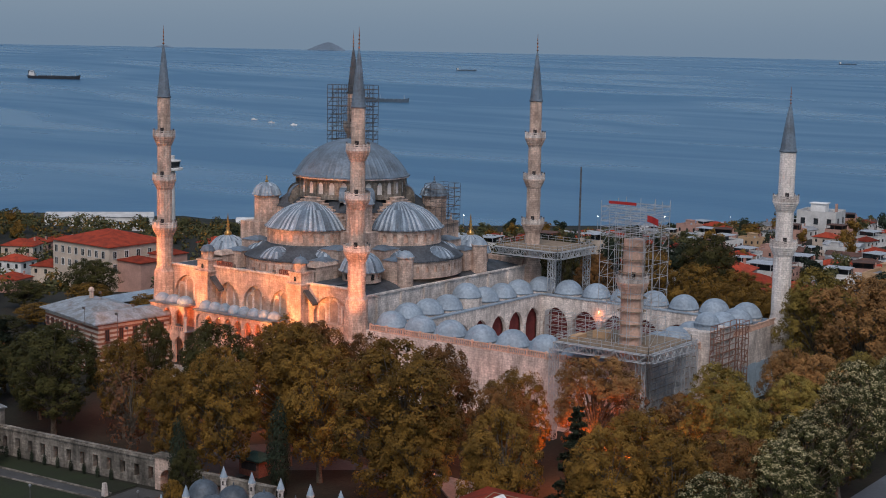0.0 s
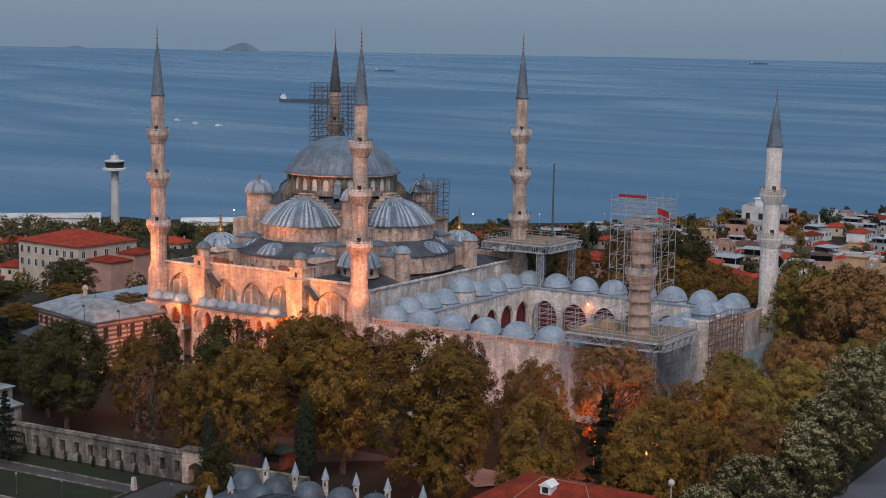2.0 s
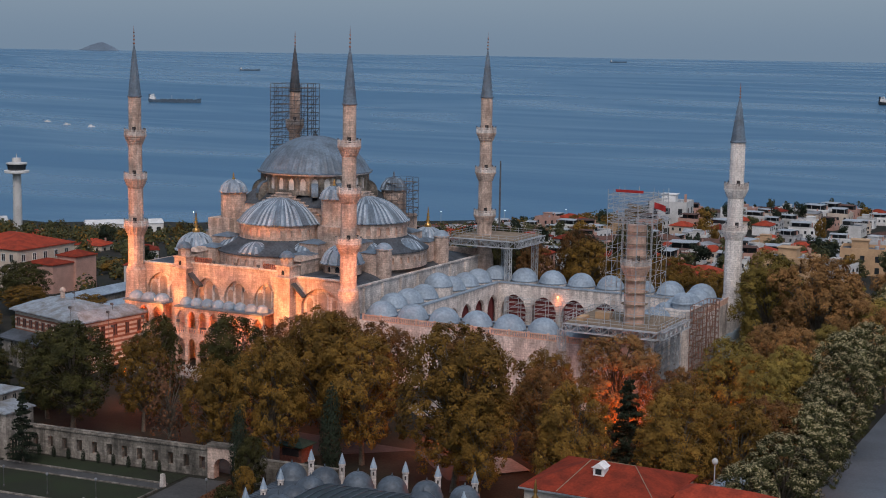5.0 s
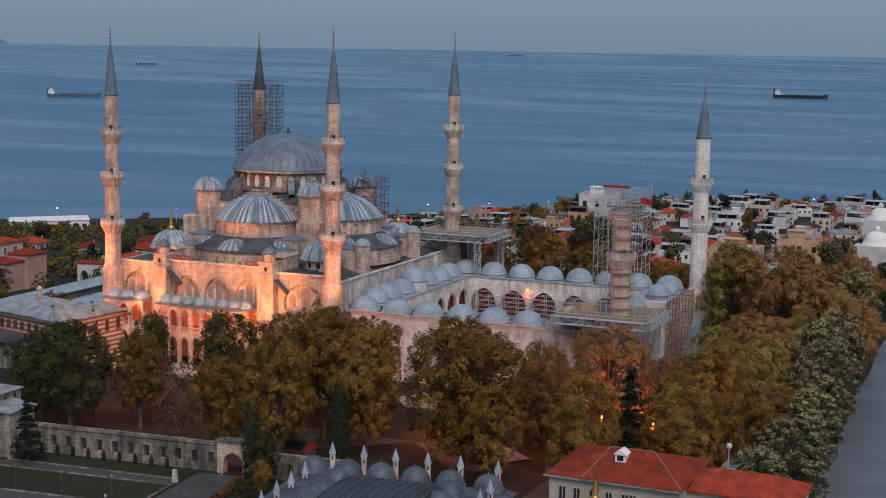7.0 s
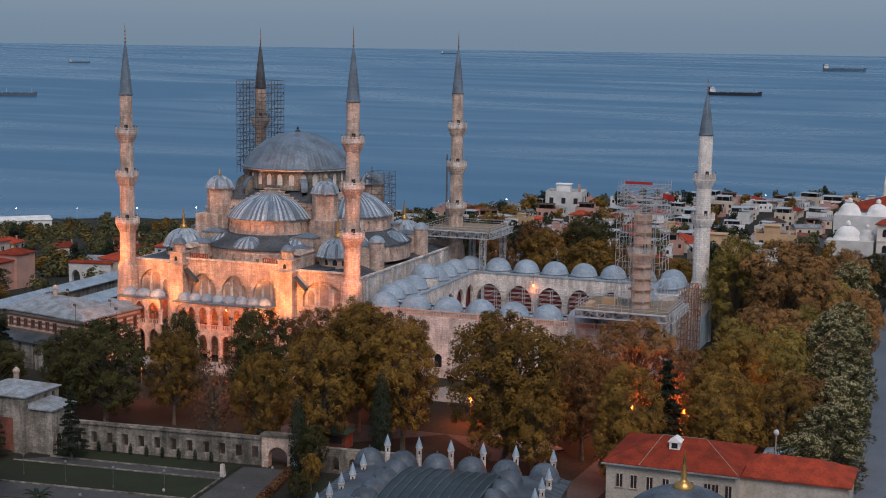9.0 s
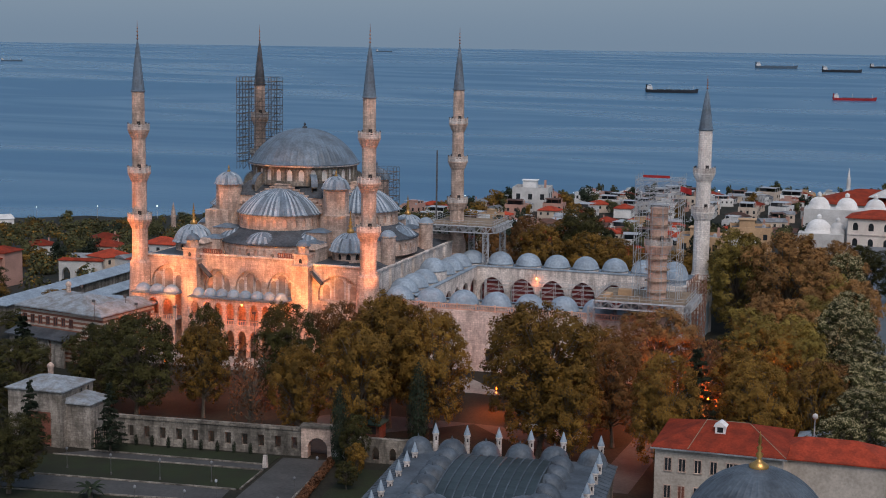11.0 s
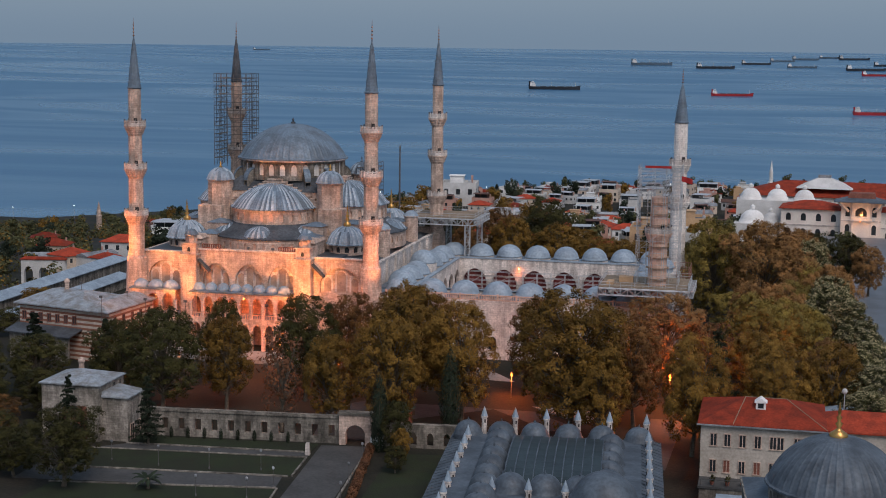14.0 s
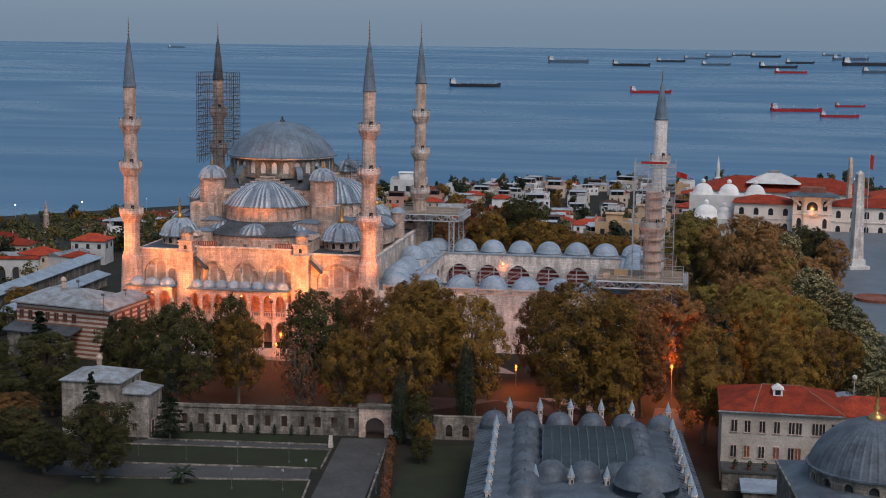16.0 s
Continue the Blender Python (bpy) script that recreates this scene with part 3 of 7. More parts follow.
# corner buttresses between half domes and corner domes
for sx in (-1, 1):
    for sy in (-1, 1):
        bm = bmesh.new()
        for (dx, dy, s, h) in ((13.2, 13.2, 2.6, 26.2), (10.4, 16.6, 2.2, 23.0), (16.6, 10.4, 2.2, 23.0), (10.9, 21.0, 1.9, 21.2), (20.5, 10.9, 1.9, 21.2)):
            x, y = CX + sx * dx, CY + sy * dy
            box(bm, x - s, x + s, y - s, y + s, 17, h)
        b = part("stepped_buttress", bm, STONE, mosque)
        bm = bmesh.new()
        for (dx, dy, s, h) in ((10.4, 16.6, 2.2, 23.0), (16.6, 10.4, 2.2, 23.0), (10.9, 21.0, 1.9, 21.2), (20.5, 10.9, 1.9, 21.2)):
            x, y = CX + sx * dx, CY + sy * dy
            prism(bm, [(x - s - .2, y - s - .2), (x + s + .2, y - s - .2), (x + s + .2, y + s + .2), (x - s - .2, y + s + .2)], h, h + 0.7,
                  tip=[(x - .4, y - .4), (x + .4, y - .4), (x + .4, y + .4), (x - .4, y + .4)])
        part("buttress_cap", bm, LEAD, b)
        # weight tower
        x, y = CX + sx * 12.1, CY + sy * 12.1
        bm = bmesh.new()
        lathe(bm, x, y, [(2.65, 20), (2.65, 31.2), (2.95, 31.35), (2.95, 31.6)], 8, math.pi / 8, 2 * math.pi + math.pi / 8)
        w = part("weight_tower", bm, STONE, mosque)
        bm = bmesh.new()
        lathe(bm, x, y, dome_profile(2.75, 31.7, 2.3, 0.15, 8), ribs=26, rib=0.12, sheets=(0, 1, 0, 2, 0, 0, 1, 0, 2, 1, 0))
        # near pair of tower domes is paler than the far pair
        part("tower_dome", bm, [LEAD_PALE, LEAD_GLINT, LEAD] if sy < 0 else [LEAD, LEAD_PALE, LEAD], w)
        bm = bmesh.new()
        lathe(bm, x, y, [(0.3, 33.9), (0.4, 34.2), (0.12, 34.45), (0.22, 34.7), (0.03, 35.4)], 8)
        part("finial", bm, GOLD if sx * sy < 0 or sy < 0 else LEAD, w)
        for spread in (-13, 13):
            m = Matrix.Translation((CX, CY, 0)) @ Matrix.Rotation(math.atan2(sy, sx) + radians(spread), 4, "Z")
            steps = [(10.8 + 2.3 * math.sin(k * math.pi / 12), 31.2 + 2.5 * math.cos(k * math.pi / 12)) for k in range(7)]
            bm = bmesh.new()
            for (ra, za), (rb, zb) in zip(steps, steps[1:]):
                q = [(m @ Vector((r, w, z))) for w in (-0.5, 0.5) for r, z in ((ra, 30), (rb, 30), (rb, zb), (ra, za))]
                quad(bm, *q[:4])
                quad(bm, *q[4:][::-1])
                quad(bm, q[3], q[2], q[6], q[7])
            bmesh.ops.remove_doubles(bm, verts=bm.verts, dist=0.002)
            fb_ = part("drum_buttress", bm, STONE_OLD, mosque, "quarter-round buttress against the drum")
            bm = bmesh.new()
            for (ra, za), (rb, zb) in zip(steps, steps[1:]):
                q = [(m @ Vector((r, w, z))) for w in (-0.68, 0.68) for r, z in ((ra, za + .03), (rb, zb + .03), (rb, zb + .2), (ra, za + .2))]
                quad(bm, q[3], q[2], q[6], q[7])
                quad(bm, *q[:4])
                quad(bm, *q[4:][::-1])
            bmesh.ops.remove_doubles(bm, verts=bm.verts, dist=0.002)
            part("lead_cover", bm, LEAD, fb_)

# main drum and dome
fn = ring_map(CX, CY, 11.0)
bm = bmesh.new()
arcade(bm, fn, 0, 2 * math.pi, 28, 31.4, 35.3, 32.4, 34.1, 0.7, 0.46, 0.7, 6)
drum = part("main_drum", bm, STONE_OLD, mosque)
windows(drum, fn, 0, 2 * math.pi, 28, 32.4, 34.1, 0.7, 0.46, 0.12, MARBLE)
for i in range(28):
    a = 2 * math.pi * i / 28
    m = Matrix.Translation((CX, CY, 0)) @ Matrix.Rotation(a, 4, "Z")
    bm = bmesh.new()
    box(bm, 10.9, 11.3, -0.36, 0.36, 31.4, 34.9, m)
    part("drum_pier", bm, STONE_OLD, drum)
bm = bmesh.new()
lathe(bm, CX, CY, [(11.0, 35.3), (11.8, 35.35), (11.9, 35.6), (11.2, 35.75)], 64)
part("drum_cornice", bm, STONE_PALE, drum)
bm = bmesh.new()
lathe(bm, CX, CY, dome_profile(11.45, 35.9, 7.0, 0.45, 14), ribs=48, rib=0.1, sheets=(0, 0, 1, 0, 0, 2, 0))
part("main_dome", bm, [LEAD, LEAD_PALE, LEAD_DARK], drum, "great ribbed grey lead dome")
bm = bmesh.new()
lathe(bm, CX, CY, [(0.6, 42.75), (0.5, 43.2), (0.12, 43.4), (0.3, 43.7), (0.04, 44.1)], 10)
part("finial", bm, LEAD_DARK, drum)

# round stair turrets at the courtyard side
for x, y, r, h in ((47.3, 17.0, 1.55, 22.0), (47.3, 41.5, 1.55, 22.0)):
    bm = bmesh.new()
    lathe(bm, x, y, [(r, 15), (r, h), (r + .2, h + .1), (r + .2, h + .3)], 16)
    t = part("stair_turret", bm, STONE, mosque)
    bm = bmesh.new()
    lathe(bm, x, y, dome_profile(r, h + 0.35, 1.1, 0.15, 6), ribs=12, rib=0.05)
    part("turret_dome", bm, LEAD_PALE, t)
    bm = bmesh.new()
    box(bm, x - 5.5, x - 1, y - 1.0, y + 1.0, 16, 19.6)
    part("turret_wall", bm, STONE, t)

# side galleries of the near facade: small domes over a two-storey arcade
GALL = ((0.5, 10.0, 3, -4.4), (13.6, 33.9, 8, -5.2))
for u0, u1, n, yf in GALL:
    fn = line_map((0, yf), (AX, yf))
    w = (u1 - u0) / n
    bm = bmesh.new()
    arcade(bm, fn, u0, u1, n, 5.9, 10.9, 6.0, 8.9, 1.35, 0.74, 0.6, 10)
    g = part("gallery_arcade", bm, STONE, mosque, "open arcade of pointed arches")
    bm = bmesh.new()
    arcade(bm, fn, u0, u1, n, -4, 5.9, -4, 3.4, 1.5, 0.74, 0.6, 10)
    part("lower_arcade", bm, STONE, g)
    bm = bmesh.new()
    box(bm, u0 - 0.2, u1 + 0.2, yf - 0.3, 0.6, 10.9, 11.2)
    box(bm, u0, u1, yf + 0.02, 0.6, 5.7, 5.95)
    part("gallery_slab", bm, LEAD, g)
    for i in range(n):
        c = u0 + (i + 0.5) * w
        bm = bmesh.new()
        lathe(bm, c, yf + 1.75, [(w * 0.5 - 0.02, 11.15), (w * 0.5 - 0.02, 11.5)] + dome_profile(w * 0.5 - 0.04, 11.55, 1.15, 0.03, 7), 24, ribs=14, rib=0.03)
        part("gallery_dome", bm, LEAD_PALE, g, smooth=True)
    for i in range(n + 1):
        bm = bmesh.new()
        lathe(bm, u0 + i * w, yf + 0.3, [(0.34, 5.95), (0.24, 6.2), (0.24, 8.5), (0.42, 8.9)], 10)
        part("column", bm, MARBLE, g)
    bm = bmesh.new()
    box(bm, u0, u1, yf + 0.05, yf + 0.2, 6.75, 6.9)
    for i in range(int((u1 - u0) / 0.5)):
        box(bm, u0 + 0.5 * i, u0 + 0.5 * i + 0.12, yf + 0.06, yf + 0.19, 5.95, 6.75)
    part("railing", bm, ROSE_STONE, g)

# ---------------------------------------------------------------- courtyard
court = thing("courtyard", "arcaded mosque courtyard under rows of pale lead domes", "courtyard")
bm = bmesh.new()
arcade(bm, line_map((AX, 0), (BX, 0)), 0.5, BX - AX - 0.5, 8, -4, 11.2, 1.5, 3.6, 0.6, 0.24, 0.9, 6)
nw = part("outer_wall", bm, STONE_PALE, court, "pale cut stone outer wall")
windows(nw, line_map((AX, 0), (BX, 0)), 0.5, BX - AX - 0.5, 8, 1.5, 3.6, 0.6, 0.24, 0.6, GLASS)
for a, b in (((AX, AY), (BX, AY)), ((BX, 0.5), (BX, AY))):
    bm = bmesh.new()
    L = math.hypot(b[0] - a[0], b[1] - a[1])
    f0 = line_map(a, b)
    arcade(bm, (lambda u, z, d, f0=f0: f0(u, z, d - (0.9 if a[1] == AY else 0))), 0, L, 8, -4, 11.2, 1.5, 3.6, 0.6, 0.24, 0.9, 6)
    part("outer_wall", bm, STONE_PALE, court)
# parapet balustrade, each panel between two posts
for i in range(14):
    x0 = AX + 3.0 + i * (BX - AX - 4) / 14
    x1 = x0 + (BX - AX - 4) / 14
    bm = bmesh.new()
    box(bm, x0, x0 + 0.35, 0.02, 0.37, 11.2, 12.5)
    box(bm, x0 + 0.35, x1, 0.08, 0.30, 11.25, 11.45)
    box(bm, x0 + 0.35, x1, 0.08, 0.30, 12.15, 12.35)
    for k in range(1, 8):
        c = x0 + 0.35 + (x1 - x0 - 0.35) * k / 8
        box(bm, c - 0.09, c + 0.09, 0.11, 0.27, 11.45, 12.15)
    part("balustrade", bm, ROSE_STONE, court, "reddish stone balustrade")
for i in range(14):
    y0 = 1.0 + i * (AY - 2) / 14
    y1 = y0 + (AY - 2) / 14
    bm = bmesh.new()
    box(bm, BX - 0.37, BX - 0.02, y0, y0 + 0.35, 11.2, 12.5)
    box(bm, BX - 0.30, BX - 0.08, y0 + 0.35, y1, 11.25, 11.45)
    box(bm, BX - 0.30, BX - 0.08, y0 + 0.35, y1, 12.15, 12.35)
    for k in range(1, 8):
        c = y0 + 0.35 + (y1 - y0 - 0.35) * k / 8
        box(bm, BX - 0.27, BX - 0.11, c - 0.09, c + 0.09, 11.45, 12.15)
    part("balustrade", bm, ROSE_STONE, court)
# portico roof, four strips
D = 7.3
bm = bmesh.new()
E = D - 0.73
box(bm, AX, BX - 0.4, 0.93, E, 11.0, 11.35)
box(bm, AX, BX - 0.4, AY - E, AY - 0.93, 11.0, 11.88)
box(bm, AX, AX + E, E + 0.02, AY - E - 0.02, 11.0, 11.87)
box(bm, BX - E, BX - 0.4, E + 0.02, AY - E - 0.02, 11.0, 11.86)
part("portico_roof", bm, LEAD, court, "lead portico roof")
bm = bmesh.new()
box(bm, AX + 0.5, BX - 0.5, 0.5, AY - 0.5, -0.6, 0.35)
part("courtyard_floor", bm, MARBLE, court)
# inner arcades
for a, b, n in (((AX + D, D), (BX - D, D), 6), ((BX - D, AY - D), (AX + D, AY - D), 6), ((AX + D, AY - D), (AX + D, D), 7), ((BX - D, D), (BX - D, AY - D), 7)):
    L = math.hypot(b[0] - a[0], b[1] - a[1])
    f0 = line_map(b, a)
    bm = bmesh.new()
    arcade(bm, f0, 0, L, n, 0.3, 11.9, 0.3, 6.6, 3.0, 0.82, 0.7, 14)
    ar = part("inner_arcade", bm, STONE_PALE, court, "pale arcade of wide pointed arches")
    bm = bmesh.new()
    quad(bm, f0(0, 11.9, -.2), f0(L, 11.9, -.2), f0(L, 12.15, -.2), f0(0, 12.15, -.2))
    quad(bm, f0(0, 12.15, -.2), f0(L, 12.15, -.2), f0(L, 12.15, .8), f0(0, 12.15, .8))
    quad(bm, f0(0, 11.9, .8), f0(L, 11.9, .8), f0(L, 11.9, -.2), f0(0, 11.9, -.2))
    part("eave", bm, LEAD_PALE, ar)
    # netting on the hall side; the far side's panels paint the arches' shade
    if (a[0] == b[0] and a[0] < 60) or (a[1] == b[1] and a[1] > 40):
        for i in range(n):
            u = L * (i + 0.5) / n
            q = [f0(u - 2.6, 0.4, 1.0), f0(u + 2.6, 0.4, 1.0), f0(u + 2.6, 10.0, 1.0), f0(u - 2.6, 10.0, 1.0)]
            bm = bmesh.new()
            quad(bm, *q)
            quad(bm, *[f0(*w) for w in ((u - 2.6, 10.0, 1.04), (u + 2.6, 10.0, 1.04), (u + 2.6, 0.4, 1.04), (u - 2.6, 0.4, 1.04))])
            part("net_shade_panel", bm, NET_SHADE, ar, "dark red arch panel: netting, and shade in the far row")
    for i in range(n + 1):
        x, y, _ = f0(L * i / n, 0, 0.35)
        bm = bmesh.new()
        lathe(bm, x, y, [(0.55, 0.3), (0.38, 0.7), (0.38, 5.7), (0.62, 6.5)], 12)
        part("column", bm, MARBLE, ar)
# portico domes
YS = [4.3 + i * 6.16 for i in range(9)]
XS = [53.2 + 1.3 + i * 6.55 for i in range(8)]
spots = [(x, 3.9, 0.0) for x in XS] + [(x, AY - 3.9, 0.5) for x in XS] + [(53.2, y, 0.5) for y in YS[1:-1]] + [(BX - 3.9, y, 0.5) for y in YS[1:-1]]
for x, y, dz in spots:
    mid = abs(x - 53.2) < 0.1 and abs(y - CY) < 1
    up = 2.0 if mid else dz
    bm = bmesh.new()
    lathe(bm, x, y, [(2.95, 11.3), (2.95, 11.9 + up), (3.05, 11.95 + up)], 12)
    d = part("dome_base", bm, STONE_PALE, court)
    bm = bmesh.new()
    lathe(bm, x, y, dome_profile(2.85, 12.1 + up, 2.4, 0.12, 9), 32, ribs=16, rib=0.035)
    part("portico_dome", bm, LEAD_PALE, d, "pale blue-grey lead dome", True)
# entrance portal with its little dome
bm = bmesh.new()
box(bm, BX - 4.2, BX + 2.2, CY - 4, CY + 4, -4, 14.2)
portal = part("portal", bm, STONE_PALE, court, "tall stone entrance portal")
bm = bmesh.new()
lathe(bm, BX - 0.8, CY - 0.5, [(2.0, 14.2), (2.0, 15.2), (2.2, 15.3)], 12)
lathe(bm, BX - 0.8, CY - 0.5, dome_profile(2.05, 15.4, 1.7, 0.15, 8), 32, ribs=12, rib=0.05)
part("portal_dome", bm, LEAD_PALE, portal)

# pale blue site hoarding against the entrance side
HOARDING = material("pale_blue_site_sheet", (0.36, 0.46, 0.54), 0.6, 0, 0.12, 0.5, 3, 0.1)
hoard = thing("site_hoarding", "pale blue sheet hoarding along the courtyard wall", "hoarding", (BX + 2.3, 35.5, -0.4))
for i in range(9):
    bm = bmesh.new()
    box(bm, 0, 0.08, 2.4 * i, 2.4 * i + 2.36, 0, 6.6 + 0.12 * (i % 3))
    part("sheet", bm, HOARDING, hoard)
    bm = bmesh.new()
    box(bm, -0.1, -0.02, 2.4 * i - 0.06, 2.4 * i + 0.06, 0, 6.9)
    part("post", bm, STEEL, hoard)

# ---------------------------------------------------------------- minarets


def minaret(x, y, base_top, balconies, cone, tip, mat, label, scale=1.0, cut=None):
    t = thing("minaret", label, "minaret", (x, y, -0.5), group="minarets")
    bm = bmesh.new()
    k = scale
    lathe(bm, 0, 0, [(2.5 * k, -3), (2.5 * k, 9.5), (2.35 * k, 10), (2.05 * k, base_top), (1.9 * k, base_top + 0.3), (1.75 * k, base_top + 0.6), (1.68 * k, base_top + 1.2)], 16)
    part("base", bm, mat, t)
    bs = sorted(balconies)
    radii = [1.55 * k, 1.42 * k, 1.3 * k, 1.2 * k][:len(bs) + 1] if len(bs) == 3 else [1.55 * k, 1.42 * k, 1.3 * k]
    z = base_top + 1.2
    for i, r in enumerate(radii):
        top = bs[i] + 0.4 if i < len(bs) else (cut or cone) + 0.5
        if cut and top > cut + 0.5:
            top = cut + 0.5
        if top <= z:
            break
        bm = bmesh.new()
        lathe(bm, 0, 0, [(r, z), (r, top)], ribs=16, rib=0.05)
        if cut and top == cut + 0.5:
            bmesh.ops.holes_fill(bm, edges=[e for e in bm.edges if e.is_boundary], sides=0)
        part("shaft", bm, mat, t)
        z = top
    for i, b in enumerate(bs):
        if cut and b > cut:
            continue
        r = radii[i]
        b += 0.5
        bm = bmesh.new()
        lathe(bm, 0, 0, [(r, b - 2.3), (r + .1, b - 2.2), (r + .1, b - 1.95), (r + .28, b - 1.9), (r + .28, b - 1.55), (r + .46, b - 1.5), (r + .46, b - 1.15),
                         (r + .64, b - 1.1), (r + .64, b - .75), (r + .8, b - .7), (r + .8, b - .4), (r, b - .4)], ribs=16, rib=0.1)
        bal = part("balcony", bm, mat, t, "balcony on stalactite corbels")
        bm = bmesh.new()
        R = r + 0.78
        for j in range(16):
            a = 2 * math.pi * j / 16
            m = Matrix.Rotation(a, 4, "Z") @ Matrix.Translation((R, 0, 0))
            box(bm, -0.1, 0.1, -0.13, 0.13, b - 0.4, b + 0.75, m)
            m = Matrix.Rotation(a + math.pi / 16, 4, "Z") @ Matrix.Translation((R * math.cos(math.pi / 16), 0, 0))
            hw = R * math.sin(math.pi / 16) - 0.1
            box(bm, -0.05, 0.05, -hw, hw, b - 0.4, b + 0.3, m)
            box(bm, -0.07, 0.07, -hw, hw, b + 0.45, b + 0.6, m)
        part("parapet", bm, STONE_PALE, bal)
        bm = bmesh.new()
        box(bm, r - 0.05, r + 0.06, -0.35, 0.35, b - 0.4, b + 1.3, Matrix.Rotation(radians(-60), 4, "Z"))
        part("door", bm, SHADE, bal)
        for turn in (20, 75, -62, -150, 150):
            m = Matrix.Rotation(radians(turn), 4, "Z")
            bm = bmesh.new()
            box(bm, R - 0.12, R + 0.1, -0.14, 0.14, b + 0.75, b + 1.0, m)
            box(bm, R - 0.03, R + 0.03, -0.04, 0.04, b + 0.6, b + 0.75, m)
            part("lamp", bm, STEEL_DARK, bal, "small black floodlight on the parapet")
    if not cut:
        bm = bmesh.new()
        r = radii[-1]
        c, tp = cone + 0.5, tip + 0.5
        lathe(bm, 0, 0, [(r + .02, c - .35), (r + .2, c - .2), (r + .2, c), (r + .05, c + .05), (r * .62, c + (tp - c) * .36), (r * .3, c + (tp - c) * .6), (.1, c + (tp - c) * .72)], ribs=12, rib=0.04)
        part("spire", bm, LEAD_DARK if (x, y) == (0, AY) else LEAD, t, "pointed lead spire")
        bm = bmesh.new()
        z0, h = c + (tp - c) * .70, (tp - c) * .30
        prof = [(0.1, z0)]
        for j, rr in enumerate((.26, .22, .19, .15)):
            zz = z0 + h * (0.1 + 0.17 * j)
            prof += [(.06, zz - .12 * h / 4), (rr, zz + .02 * h), (.06, zz + .075 * h)]
        prof += [(.05, z0 + h * .8), (.015, z0 + h)]
        lathe(bm, 0, 0, prof, 8)
        part("finial", bm, RED_FINIAL, t, "gilded knobbed finial")
    return t


THREE = (25.7, 35.1, 43.7)
minaret(0, 0, 17.0, THREE, 51.1, 65.0, STONE, "slender stone minaret with three balconies, lit warm from below")
minaret(AX, 0, 17.0, THREE, 51.1, 65.0, STONE, "slender stone minaret with three balconies, at the hall's near corner")
minaret(0, AY, 17.0, THREE, 51.1, 65.0, STONE, "stone minaret wrapped in dark scaffolding behind the great dome")
minaret(AX, AY, 17.0, THREE, 51.1, 65.0, STONE, "grey stone minaret with three balconies above a steel platform")
minaret(BX, AY, 12.0, (26.3, 34.7), 43.8, 55.7, STONE_WHITE, "pale shorter minaret with two balconies at the courtyard corner", 1.1)
minaret(BX, 0, 12.0, (26.3, 34.7), 43.8, 55.5, ROSE_STONE, "half-dismantled minaret stump without spire inside scaffolding", 1.1, cut=32.6)

def branch(bm, a, b, r0, r1, n=6):
    a, b = Vector(a), Vector(b)
    d = (b - a).normalized()
    s = d.orthogonal().normalized()
    o = d.cross(s)
    ring = [[bm.verts.new(p + r * (math.cos(2 * math.pi * i / n) * s + math.sin(2 * math.pi * i / n) * o)) for i in range(n)] for p, r in ((a, r0), (b, r1))]
    for i in range(n):
        bm.faces.new((ring[0][i], ring[0][(i + 1) % n], ring[1][(i + 1) % n], ring[1][i]))


def blades(name, p, nrm, size, rng, mats, which=None):
    """Leaf sprays at the points p, each a bent blade that faces along nrm."""
    count = len(p)
    nrm = nrm / np.linalg.norm(nrm, axis=1)[:, None]
    t = np.cross(nrm, rng.normal(size=(count, 3)))
    t /= np.linalg.norm(t, axis=1)[:, None]
    b = np.cross(nrm, t)
    s = size * (0.6 + 0.8 * rng.random(count))[:, None]
    droop = nrm * s * 0.25
    v = np.stack([p - t * s, p - b * s * 0.62 - droop * .4, p + t * s - droop, p + b * s * 0.62 - droop * .4], 1).reshape(-1, 3)
    me = bpy.data.meshes.new(name)
    me.from_pydata(v.tolist(), [], np.arange(count * 4).reshape(-1, 4).tolist())
    for m in mats:
        me.materials.append(m)
    if which is not None:
        me.polygons.foreach_set("material_index", which.astype(np.int32))
    return me


def unit(v):
    return v / np.linalg.norm(v, axis=1)[:, None]


def leaf_mesh(name, centres, radii, count, size, rng, mats, share=0.0):
    """Many small leaf sprays scattered through the outer part of the lobes."""
    idx = rng.choice(len(centres), count, p=radii ** 2 / (radii ** 2).sum())
    d = unit(rng.normal(size=(count, 3)))
    p = centres[idx] + d * (radii[idx] * (0.62 + 0.42 * rng.random(count) ** 0.6))[:, None]
    nrm = d * 1.3 + rng.normal(size=(count, 3)) * 0.38 + np.array((0, 0, 0.45))
    return blades(name, p, nrm, size, rng, mats, rng.random(count) < share if share else None)


